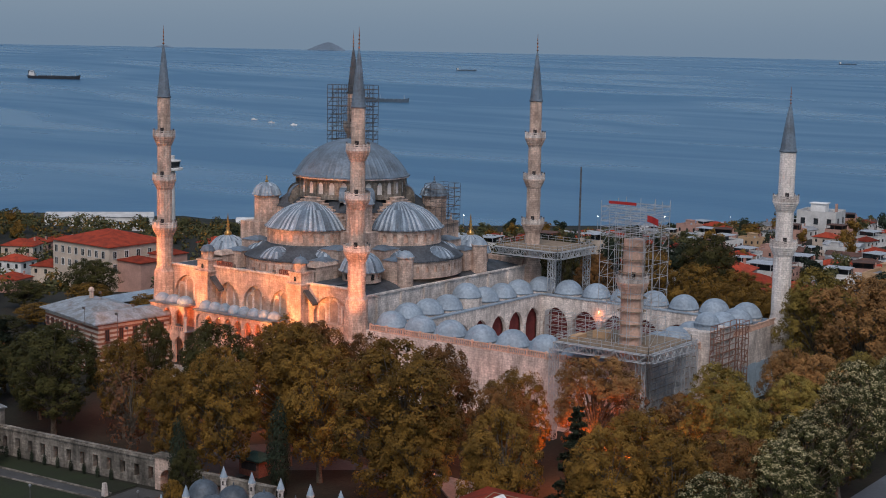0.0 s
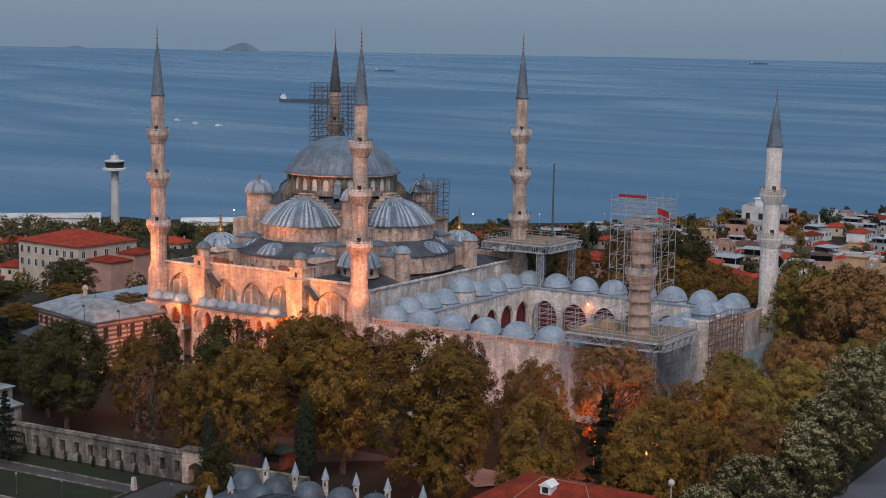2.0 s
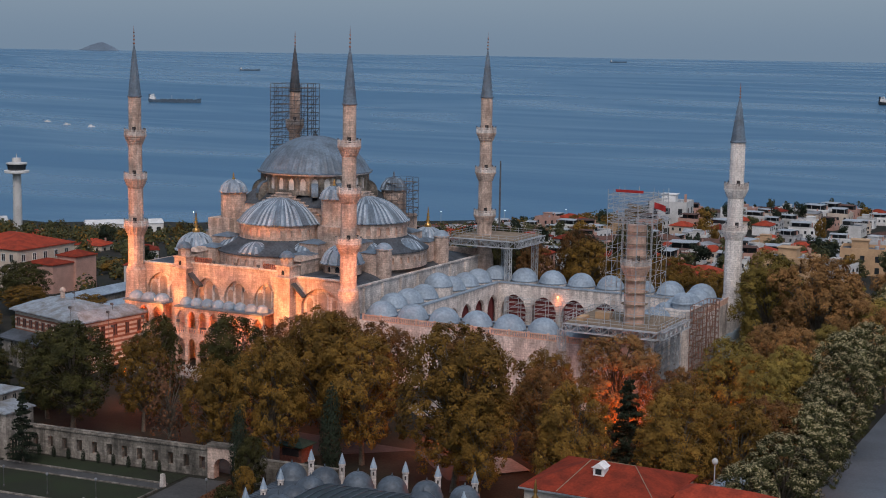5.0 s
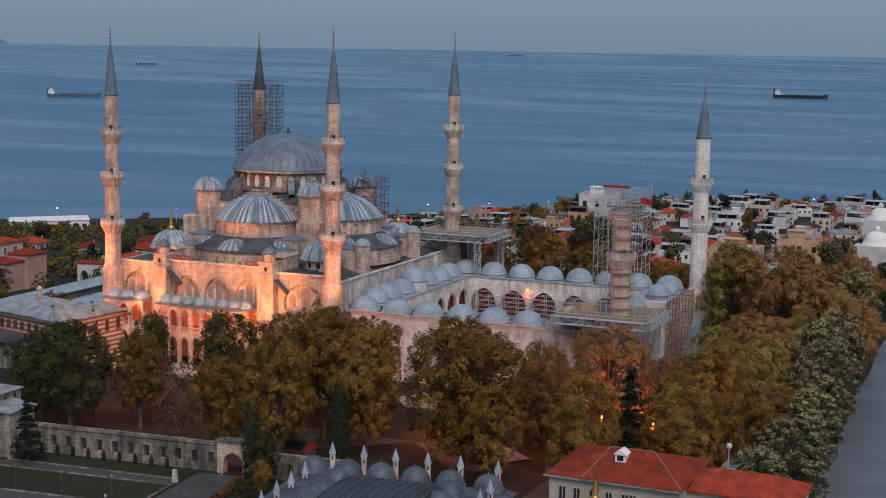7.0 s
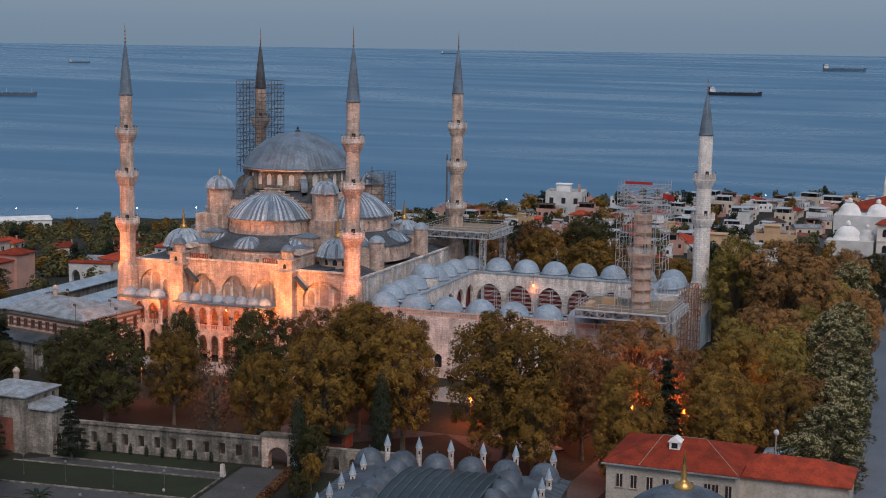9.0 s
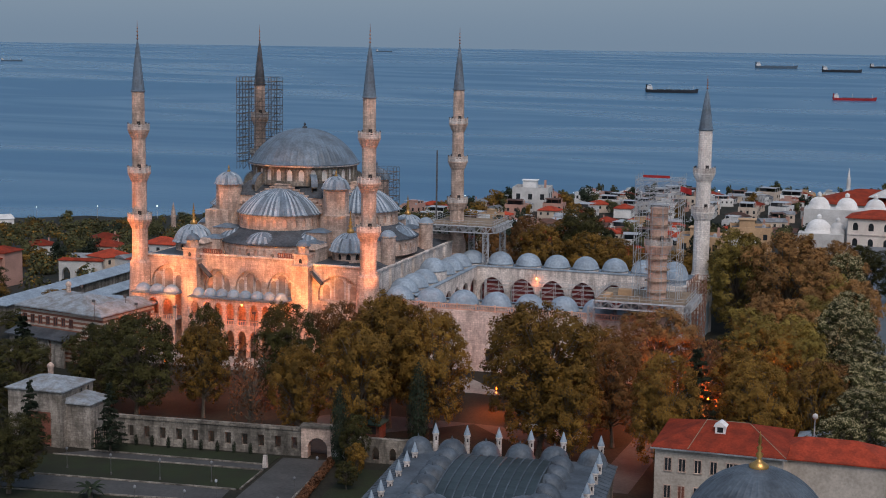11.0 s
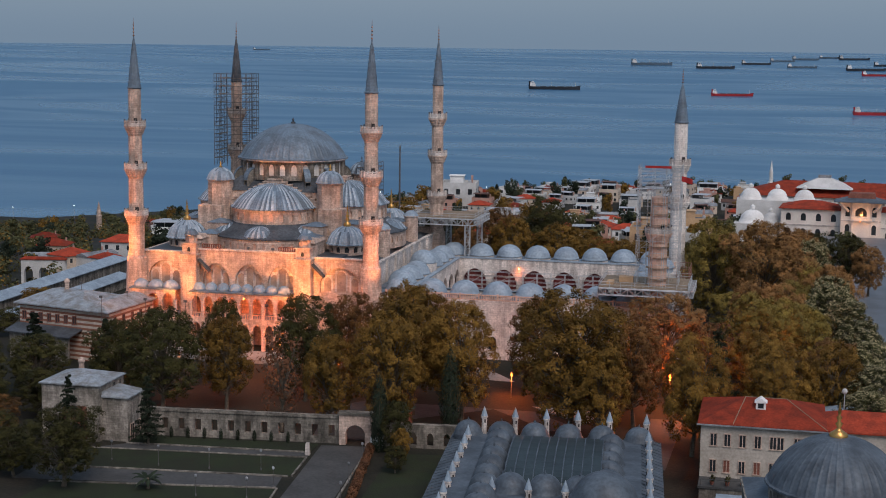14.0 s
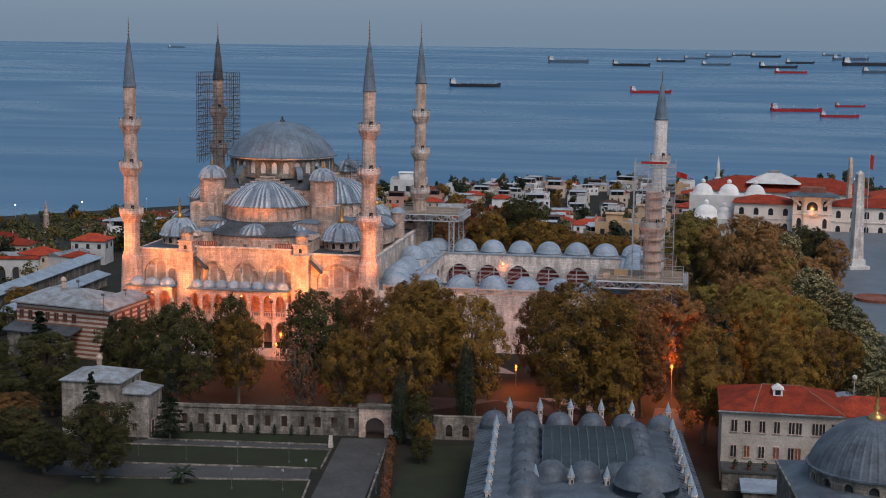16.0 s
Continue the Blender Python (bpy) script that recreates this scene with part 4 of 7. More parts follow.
def crown_mesh(name, centres, radii, count, size, rng, mats, share=0.0):
    """A crown of lobes; each lobe carries tufts on its outer and upper side, each tuft its leaf sprays."""
    per = 15
    lobe = np.repeat(np.arange(len(centres)), per)
    out = unit(centres - centres.mean(0) * np.array((1, 1, 0.92)))
    d = unit(rng.normal(size=(len(lobe), 3)) + out[lobe] * 0.8 + np.array((0, 0, 0.45)))
    tuft = centres[lobe] + d * (radii[lobe] * (0.72 + 0.3 * rng.random(len(lobe))))[:, None]
    tr = radii[lobe] * (0.24 + 0.16 * rng.random(len(lobe)))
    idx = rng.choice(len(tuft), count, p=tr ** 2 / (tr ** 2).sum())
    e = unit(rng.normal(size=(count, 3)) + d[idx] * 0.55 + np.array((0, 0, 0.2)))
    p = tuft[idx] + e * (tr[idx] * (0.45 + 0.6 * rng.random(count) ** 0.6))[:, None]
    nrm = e * 0.9 + d[idx] * 0.8 + rng.normal(size=(count, 3)) * 0.35 + np.array((0, 0, 0.35))
    which = (rng.random(count) < share * 2) & (e[:, 2] > 0.25) & (d[idx][:, 2] > -0.1) if share else None
    return blades(name, p, nrm, size, rng, mats, which)


# ---------------------------------------------------------------- floodlights on the near facade


def floodlight(x, y, z, target, power, colour=(1.0, 0.43, 0.13), cone=100, base=None):
    base = ground_z(x, y) if base is None else base
    t = thing("floodlight", "black floodlight on a mast, throwing orange light", "floodlight", (x, y, base), group="facade floodlights")
    h = z - base
    bm = bmesh.new()
    lathe(bm, 0, 0, [(0.18, 0), (0.18, 0.1), (0.05, 0.12), (0.05, h - 0.35)], 8)
    part("post", bm, STEEL_DARK, t)
    bm = bmesh.new()
    box(bm, -0.3, 0.3, -0.35, -0.1, h - 0.35, h + 0.1)
    part("housing", bm, STEEL_DARK, t)
    ld = bpy.data.lights.new("floodlight", "SPOT")
    ld.energy, ld.color, ld.spot_size, ld.spot_blend, ld.shadow_soft_size = power, colour, radians(cone), 0.6, 0.3
    lo = new("beam", ld)
    lo.matrix_world = look((x, y, z), target)


for fx, pw in ((3, 3400), (12, 3000), (20, 4200), (28, 4400), (36, 4200), (45, 5600)):
    floodlight(fx, -23, 12.5, (fx, 0, 13), pw * 0.52, (1.0, 0.255, 0.003), 95)
for fx, yf in ((3, -4.4), (7, -4.4), (16, -5.2), (21, -5.2), (26, -5.2), (31.5, -5.2)):
    floodlight(fx, -1.3, 11.9, (fx, 1.6, 15.0), 40, (1.0, 0.31, 0.02), 150, 11.2)
floodlight(-7.5, -10, 12.6, (0, 0, 30), 34000, (1.0, 0.27, 0.06), 80, 10.9)
floodlight(2.5, -10.5, 11.3, (0.5, 0, 17), 2600, (1.0, 0.27, 0.03), 90, 9.6)
floodlight(56, -10.5, 6, (AX, 0, 36), 42000, (1.0, 0.28, 0.08), 62)
floodlight(44, 24, 19, (AX, AY, 40), 24000, (1.0, 0.42, 0.22), 62, 17.0)
floodlight(8, -17, 8.5, (16, 14, 26), 27000, (1.0, 0.32, 0.08), 60)
floodlight(38, -17, 8.5, (32, 14, 26), 29000, (1.0, 0.32, 0.08), 60)
for fx in (18.6, 23.8, 29.0):
    floodlight(fx, 0.65, 19.5, (fx, 6.0, 22.0), 75, (1.0, 0.36, 0.15), 160, 18.95)
floodlight(8, 30, 19, (0, AY, 42), 20000, (1.0, 0.30, 0.14), 60, 17.0)
floodlight(11.0, -16.0, 0.8, (4.0, -11.0, 5.0), 2200, (1.0, 0.25, 0.045), 80)
LANTERN = glowing("gallery_lantern_glass", (1.0, 0.32, 0.08), 12)
for gx, gy in ((5.2, -2.6), (18.0, -3.0), (24.0, -3.0), (30.0, -3.0)):
    t = thing("hanging_lantern", "small glowing orange lantern hanging in the gallery", "lantern", (gx, gy, 10.9), group="gallery lanterns")
    bm = bmesh.new()
    lathe(bm, 0, 0, [(0.02, 0), (0.02, -0.9), (0.12, -1.0)], 6)
    part("chain", bm, STEEL_DARK, t)
    bm = bmesh.new()
    lathe(bm, 0, 0, [(0.12, -1.0), (0.18, -1.2), (0.1, -1.45), (0.01, -1.5)], 8)
    part("glass", bm, LANTERN, t)
    ld = bpy.data.lights.new("lantern", "POINT")
    ld.energy, ld.color, ld.shadow_soft_size = 420, (1.0, 0.12, 0.02), 0.2
    new("lantern_glow", ld).matrix_world = Matrix.Translation((gx, gy, 9.1))

for gx in (70.4,):
    t = thing("hanging_lantern", "glowing orange lantern hanging in the courtyard arcade", "lantern", (gx, 50.25, 11.88), group="courtyard lanterns")
    bm = bmesh.new()
    lathe(bm, 0, 0, [(0.02, 0), (0.02, -1.6), (0.12, -1.7)], 6)
    part("chain", bm, STEEL_DARK, t)
    bm = bmesh.new()
    lathe(bm, 0, 0, [(0.1, -1.7), (0.16, -1.9), (0.12, -2.15), (0.01, -2.2)], 8)
    part("glass", bm, LANTERN, t)
    ld = bpy.data.lights.new("lantern", "POINT")
    ld.energy, ld.color, ld.shadow_soft_size = 90, (1.0, 0.22, 0.05), 0.2
    new("lantern_glow", ld).matrix_world = Matrix.Translation((gx, 49.8, 9.0))

BULB = glowing("sodium_bulb", (1.0, 0.22, 0.035), 3)
BULB_WHITE = glowing("white_lamp_globe", (1.0, 0.93, 0.8), 9)


def street_lamp(x, y, h, power):
    z = ground_z(x, y)
    t = thing("street_lamp", "lit sodium street lamp on a dark post among trees", "street lamp", (x, y, z), group="park lamps")
    bm = bmesh.new()
    lathe(bm, 0, 0, [(0.16, 0), (0.16, 0.6), (0.07, 0.8), (0.05, h - 0.4), (0.16, h - 0.35)], 8)
    part("post", bm, STEEL_DARK, t)
    bm = bmesh.new()
    lathe(bm, 0, 0, [(0.05, h - 0.35), (0.15, h - 0.25), (0.18, h - 0.05), (0.13, h + 0.12), (0.03, h + 0.3)], 10)
    part("globe", bm, BULB, t, "glowing orange globe")
    bm = bmesh.new()
    lathe(bm, 0, 0, [(0.3, h + 0.3), (0.16, h + 0.42), (0.03, h + 0.5)], 10)
    part("cap", bm, STEEL_DARK, t)
    ld = bpy.data.lights.new("sodium", "POINT")
    ld.energy, ld.color, ld.shadow_soft_size = power, (1.0, 0.19, 0.03), 0.3
    new("glow", ld).matrix_world = Matrix.Translation((x, y - 0.5, z + h - 0.5))


# the lamp at (34.5, -11.5) is added to brighten the paved strip there
for x, y, h, pw in ((21.5, -30, 6.5, 1600), (36, -20, 6, 2000), (50, -24, 6, 2000), (63, -24, 6, 1000), (82.0, -23.5, 5.0, 3400), (34.5, -11.5, 4.5, 2600), (110, -24, 6.5, 4500), (118.5, -24, 6.5, 14000)):
    street_lamp(x, y, h, pw)

# ---------------------------------------------------------------- scaffolding and steel platforms


def scaffold(name, label, x, y, hx, hy, z0, z1, lift, mat, bays=4, r=0.06, open_frame=False):
    t = thing("scaffold", label, "scaffold", (x, y, 0), group="")
    pts = []
    for i in range(bays + 1):
        u = -1 + 2 * i / bays
        pts += [(u * hx, -hy), (u * hx, hy)]
        if 0 < i < bays:
            pts += [(-hx, u * hy), (hx, u * hy)]
    for px, py in pts:
        bm = bmesh.new()
        tube(bm, (px, py, z0), (px, py, z1 + 0.9), r)
        part("standard", bm, mat, t)
    k = int((z1 - z0) / lift)
    for j in range(1, k + 1):
        z = z0 + (z1 - z0) * j / k
        bm = bmesh.new()
        for dz in ((0,) if open_frame else (0, 1.0)):
            c = [(-hx, -hy, z + dz), (hx, -hy, z + dz), (hx, hy, z + dz), (-hx, hy, z + dz)]
            for a, b in zip(c, c[1:] + c[:1]):
                tube(bm, a, b, r * 0.9, 4)
        for i in range(bays):
            ua, ub = -1 + 2 * i / bays, -1 + 2 * (i + 1) / bays
            s = (i + j) % 2
            if (i + j) % 2:
                continue
            for yy in (-hy, hy):
                tube(bm, (ua * hx, yy, z if s else z - lift), (ub * hx, yy, z - lift if s else z), r * 0.6, 4)
            for xx in (-hx, hx):
                tube(bm, (xx, ua * hy, z if s else z - lift), (xx, ub * hy, z - lift if s else z), r * 0.6, 4)
        part("lift", bm, mat, t, "ledgers and braces")
        if open_frame:
            continue
        bm = bmesh.new()
        w = min(hx, hy) * 0.2
        for a in ((-hx, hx, -hy, -hy + w), (-hx, hx, hy - w, hy), (-hx, -hx + w, -hy + w, hy - w), (hx - w, hx, -hy + w, hy - w)):
            box(bm, *a, z - 0.09, z - 0.03)
        part("deck", bm, PLANK, t, "plank walkway")
    return t


scaffold("a", "dark tube scaffold round the upper part of a minaret", 0, AY, 4.1, 4.1, 31, 51.7, 1.75, STEEL_DARK, 5, 0.07)
sc = scaffold("b", "tall galvanised tube scaffold round a dismantled minaret", BX + 0.1, 0, 3.9, 3.9, 15.9, 37.8, 2.05, STEEL, 3, 0.05, True)
bm = bmesh.new()
box(bm, -2.6, 2.2, -3.95, -3.85, 38.3, 38.75)
part("site_sheet", bm, RED_MESH, sc, "red sheet along the top rail")
bm = bmesh.new()
for i in range(6):
    u, w = i / 6, (i + 1) / 6
    for dy, flip in ((0, False), (0.05, True)):
        q = [(4.1 + 2.0 * a, -3.8 + 0.2 * math.sin(5 * a) + dy, 36.0 - 0.5 * a + z) for a, z in ((u, 0), (w, 0), (w, 1.0), (u, 1.0))]
        quad(bm, *(q[::-1] if flip else q))
part("banner", bm, RED_MESH, sc, "small hanging red banner")
# ring walkways close round the stump, and poles that carry them
for j in range(8):
    z = 17.2 + 2.05 * j
    bm = bmesh.new()
    lathe(bm, -0.1, 0, [(1.9, z), (2.35, z), (2.35, z + 0.07), (1.9, z + 0.07)], 8, math.pi / 8, 2 * math.pi + math.pi / 8)
    part("ring_walkway", bm, PLANK, sc, "plank ring round the shaft")
for i in range(8):
    a = math.pi / 8 + i * math.pi / 4
    bm = bmesh.new()
    tube(bm, (2.35 * math.cos(a) - .1, 2.35 * math.sin(a), 15.9), (2.35 * math.cos(a) - .1, 2.35 * math.sin(a), 33.6), 0.045)
    part("standard", bm, STEEL, sc)
for j in range(7):
    z = 33.2 + 0.75 * j
    bm = bmesh.new()
    for y in (-3.9, -1.3, 1.3, 3.9):
        tube(bm, (-3.9, y, z), (3.9, y, z), 0.045, 4)
        tube(bm, (y, -3.9, z), (y, 3.9, z), 0.045, 4)
    part("lattice", bm, STEEL, sc, "close tube lattice over the stump")
scaffold("c", "dark scaffold beside a domed weight tower", 37.8, 41.4, 2.2, 3.2, 24, 33, 1.8, STEEL_DARK, 3, 0.05)
scaffold("d", "red and grey scaffold against the entrance portal", BX + 3.4, CY, 1.2, 5.0, -0.3, 14.5, 1.9, RED_FINIAL, 4, 0.07)
scaffold("e", "galvanised scaffold before the courtyard arches", 78, 49.2, 19, 0.7, 0.3, 8.2, 1.9, STEEL, 12, 0.06)
scaffold("f", "galvanised scaffold along the courtyard's outer wall", BX + 1.3, 11.5, 0.8, 8, -0.3, 13, 1.9, STEEL, 6, 0.06)


def truss(bm, a, b, depth, r=0.09, n=8, side=0.9):
    """A box truss girder from a to b."""
    a, b = Vector(a), Vector(b)
    d = (b - a)
    up = Vector((0, 0, 1)) if abs(d.normalized().z) < 0.9 else Vector((0, 1, 0))
    s = d.normalized().cross(up) * side
    up = up * depth
    c = [Vector((0, 0, 0)), s, up, s + up]
    for o in c:
        tube(bm, a + o, b + o, r, 5)
    for i in range(n):
        p, q = a + d * (i / n), a + d * ((i + 1) / n)
        for o1, o2 in ((c[0], c[2]), (c[1], c[3]), (c[0], c[1]), (c[2], c[3])):
            tube(bm, p + (o1 if i % 2 else o2), q + (o2 if i % 2 else o1), r * 0.7, 4)
            tube(bm, p + o1, p + o2, r * 0.7, 4)


def platform(label, x0, x1, y0, y1, z, legs, depth=1.4):
    t = thing("steel_platform", label, "steel platform")
    for a, b in (((x0, y0), (x1, y0)), ((x0, y1), (x1, y1)), ((x0, y0), (x0, y1)), ((x1, y0), (x1, y1)), (((x0 + x1) / 2, y0), ((x0 + x1) / 2, y1))):
        bm = bmesh.new()
        truss(bm, (*a, z - depth), (*b, z - depth), depth, n=12)
        part("truss_beam", bm, STEEL, t)
    for lx, ly, lz in legs:
        bm = bmesh.new()
        truss(bm, (lx, ly, lz), (lx, ly, z - depth), 1.1, n=14, side=1.1)
        part("truss_leg", bm, STEEL, t)
    k = int((x1 - x0) / 1.2)
    for i in range(k):
        bm = bmesh.new()
        box(bm, x0 + (x1 - x0) * i / k, x0 + (x1 - x0) * (i + 1) / k - 0.04, y0, y1, z + 0.12, z + 0.18)
        part("deck_board", bm, PLANK, t)
    bm = bmesh.new()
    for zz in (0.6, 1.15):
        c = [(x0, y0, z + zz), (x1, y0, z + zz), (x1, y1, z + zz), (x0, y1, z + zz)]
        for a, b in zip(c, c[1:] + c[:1]):
            tube(bm, a, b, 0.05, 4)
    for i in range(9):
        u = i / 8
        for yy in (y0, y1):
            tube(bm, (x0 + u * (x1 - x0), yy, z), (x0 + u * (x1 - x0), yy, z + 1.2), 0.05, 4)
        for xx in (x0, x1):
            tube(bm, (xx, y0 + u * (y1 - y0), z), (xx, y0 + u * (y1 - y0), z + 1.2), 0.05, 4)
    part("guard_rail", bm, STEEL, t)
    return t


platform("white steel truss platform at a minaret's foot above the domes", 44.5, 59.6, 51.6, 66.0, 20.7, ((58.6, 51.4, 0.3), (58.8, 65.0, 0), (44.6, 65, 0), (51, 66, 0)))
pc = platform("steel truss platform carrying the scaffold of the dismantled minaret", 95.0, 111.5, -5.3, 9.0, 15.8,
              ((94.9, -5.4, -0.3), (110.5, -5.4, -0.3), (110.5, 8.0, -0.3), (94.9, 8.2, 11.9)), 1.25)
bm = bmesh.new()
box(bm, 98.2, 100.8, 0.5, 2.4, 16.0, 17.1)
box(bm, 96.2, 97.4, -3.0, 0.0, 16.0, 16.6)
part("site_container", bm, OCHRE, pc, "orange site container")
mast = thing("flag_mast", "tall dark flag mast behind the mosque", "mast", (25.3, 117.2, ground_z(25.3, 117.2)))
bm = bmesh.new()
lathe(bm, 0, 0, [(0.45, 0), (0.3, 8), (0.2, 32.6), (0.05, 32.8)], 8)
part("pole", bm, STEEL_DARK, mast)

# ---------------------------------------------------------------- low buildings round the mosque


def hip_roof(bm, x0, x1, y0, y1, z, rise, over=0.5):
    x0, x1, y0, y1 = x0 - over, x1 + over, y0 - over, y1 + over
    k = min(x1 - x0, y1 - y0) / 2
    if x1 - x0 >= y1 - y0:
        tip = [(x0 + k, (y0 + y1) / 2 - .02), (x1 - k, (y0 + y1) / 2 - .02), (x1 - k, (y0 + y1) / 2 + .02), (x0 + k, (y0 + y1) / 2 + .02)]
    else:
        tip = [((x0 + x1) / 2 - .02, y0 + k), ((x0 + x1) / 2 + .02, y0 + k), ((x0 + x1) / 2 + .02, y1 - k), ((x0 + x1) / 2 - .02, y1 - k)]
    prism(bm, [(x0, y0), (x1, y0), (x1, y1), (x0, y1)], z - 0.2, z, tip=None)
    prism(bm, [(x0, y0), (x1, y0), (x1, y1), (x0, y1)], z, z + rise, tip=tip)


def window_unit(parent, x, y, z, w, h, face, pane=GLASS, frame_mat=WHITE):
    """A window with frame, pane and sill, standing proud of the wall. face: 'y' looks to -y, 'x' looks to +x."""
    def bx(bm, a0, a1, d0, d1, z0, z1):
        if face == "y":
            box(bm, x + a0, x + a1, y - d1, y - d0, z0, z1)
        elif face == "x":
            box(bm, x + d0, x + d1, y + a0, y + a1, z0, z1)
        else:
            box(bm, x - d1, x - d0, y + a0, y + a1, z0, z1)
    bm = bmesh.new()
    bx(bm, -w / 2 - .12, -w / 2, -.02, .1, z, z + h)
    bx(bm, w / 2, w / 2 + .12, -.02, .1, z, z + h)
    bx(bm, -w / 2 - .12, w / 2 + .12, -.02, .1, z + h, z + h + .14)
    bx(bm, -w / 2 - .2, w / 2 + .2, -.02, .16, z - .12, z)
    bx(bm, -.05, .05, .0, .06, z, z + h)
    f = part("window", bm, frame_mat, parent)
    bm = bmesh.new()
    bx(bm, -w / 2, w / 2, -.02, .03, z, z + h)
    part("pane", bm, pane, f)


# royal pavilion beside the left minaret
pav = thing("royal_pavilion", "low banded brick and stone pavilion under a broad lead roof", "pavilion")
A = [(-18.4, -14.9), (-3.5, -18.4), (-0.5, -4.5), (-15.6, -1.0)]
B = [(-3.5, -18.4), (3.0, -19.8), (5.0, -3.6), (-0.5, -3.2)]
for poly, mat in ((A, BANDED), (B, BANDED)):
    bm = bmesh.new()
    prism(bm, poly, -3, 8.9)
    w = part("wall", bm, mat, pav)


def grown(poly, k):
    cx, cy = sum(p[0] for p in poly) / 4, sum(p[1] for p in poly) / 4
    return [(cx + (x - cx) * k, cy + (y - cy) * k) for x, y in poly]


bm = bmesh.new()
prism(bm, grown(A, 1.12), 8.7, 8.95)
prism(bm, grown(A, 1.12), 8.95, 11.0, tip=[(-14.0, -9.9), (-6.0, -12.0), (-5.4, -9.6), (-13.2, -7.8)])
part("roof", bm, LEAD_STREAKED, pav, "hipped pale lead roof")
bm = bmesh.new()
prism(bm, grown(B, 1.14), 8.65, 8.9)
prism(bm, grown(B, 1.14), 8.9, 10.3, tip=[(-1.2, -17.6), (0.2, -17.9), (2.2, -4.9), (1.0, -4.8)])
part("roof", bm, LEAD_STREAKED, pav)
bm = bmesh.new()
lathe(bm, -10.8, -9.6, [(0.45, 10.8), (0.45, 12.3), (0.65, 12.4), (0.5, 12.9), (0.1, 13.2)], 10)
part("chimney", bm, STONE, pav)
for i in range(7):
    u = (i + 0.6) / 7.4
    x, y = -18.4 + 14.9 * u, -14.9 - 3.5 * u
    window_unit(pav, x, y - 0.06, 5.7, 0.7, 1.5, "y", SHADE, BRICK_RED)
for i in range(5):
    u = (i + 0.6) / 5.2
    window_unit(pav, 3.05 + 2.0 * u, -19.8 + 16.2 * u, 5.4, 0.9, 2.1, "x", SHADE, BRICK_RED)

fp_ = line_map((-18.4, -14.9), (-3.5, -18.4))
bm = bmesh.new()
for u0, u1 in ((0.3, 3.4), (3.9, 7.2), (7.7, 11.0), (11.5, 14.9)):
    q = [[fp_(u, z, d) for u, z in ((u0, -3), (u1, -3), (u1, 3.6), (u0, 3.6))] for d in (-3.4, -3.0)]
    quad(bm, *q[0])
    quad(bm, *q[1][::-1])
    for j in range(4):
        quad(bm, q[0][j], q[1][j], q[1][(j + 1) % 4], q[0][(j + 1) % 4])
part("porch_wall", bm, STONE_OLD, pav, "weathered stone porch wall")
bm = bmesh.new()
q = [[fp_(u, z + dz, d) for u, z, d in ((-0.6, 3.65, -4.0), (15.6, 3.65, -4.0), (15.6, 4.7, -0.05), (-0.6, 4.7, -0.05))] for dz in (0, 0.2)]
quad(bm, *q[0][::-1])
quad(bm, *q[1])
for j in range(4):
    quad(bm, q[0][j], q[0][(j + 1) % 4], q[1][(j + 1) % 4], q[1][j])
part("porch_roof", bm, LEAD_DARK, pav, "dark lean-to lead roof")

# old stone guard house at the end of the garden wall
gh = thing("stone_guard_house", "two-storey rough stone house with a low lead hip roof", "house")
bm = bmesh.new()
box(bm, 13.8, 23.6, -67.4, -58.2, -3.2, 6.4)
part("wall", bm, STONE_GUARD, gh)
bm = bmesh.new()
hip_roof(bm, 13.8, 23.6, -67.4, -58.2, 6.55, 1.5, 0.35)
part("roof", bm, LEAD_STREAKED, gh)
bm = bmesh.new()
box(bm, 23.6, 27.9, -66.2, -60.2, -3.2, 4.4)
part("annex_wall", bm, STONE_GUARD, gh)
bm = bmesh.new()
prism(bm, [(23.3, -66.5), (28.2, -66.5), (28.2, -59.9), (23.3, -59.9)], 4.4, 4.6)
prism(bm, [(23.3, -66.5), (28.2, -66.5), (28.2, -59.9), (23.3, -59.9)], 4.6, 5.3, tip=[(23.6, -66.3), (24.4, -66.0), (24.4, -60.4), (23.6, -60.1)])
part("annex_roof", bm, LEAD_STREAKED, gh)
bm = bmesh.new()
lathe(bm, 17.6, -61.0, [(0.45, 6.8), (0.45, 8.6), (0.6, 8.7), (0.55, 9.1), (0.1, 9.5)], 10)
part("chimney", bm, STONE, gh)
for y in (-65.4, -63.2):
    window_unit(gh, 23.62, y + 3.4, 4.4, 0.8, 1.5, "x", GLASS, STONE_GUARD)
window_unit(gh, 27.92, -64.6, -2.6, 1.2, 2.6, "x", SHADE, STONE)
window_unit(gh, 27.92, -62.0, -1.6, 0.9, 1.6, "x", SHADE, STONE)
bm = bmesh.new()
box(bm, 17.5, 21.5, -67.46, -67.38, -2.4, 3.0)
part("brick_patch", bm, BRICK_RED, gh)

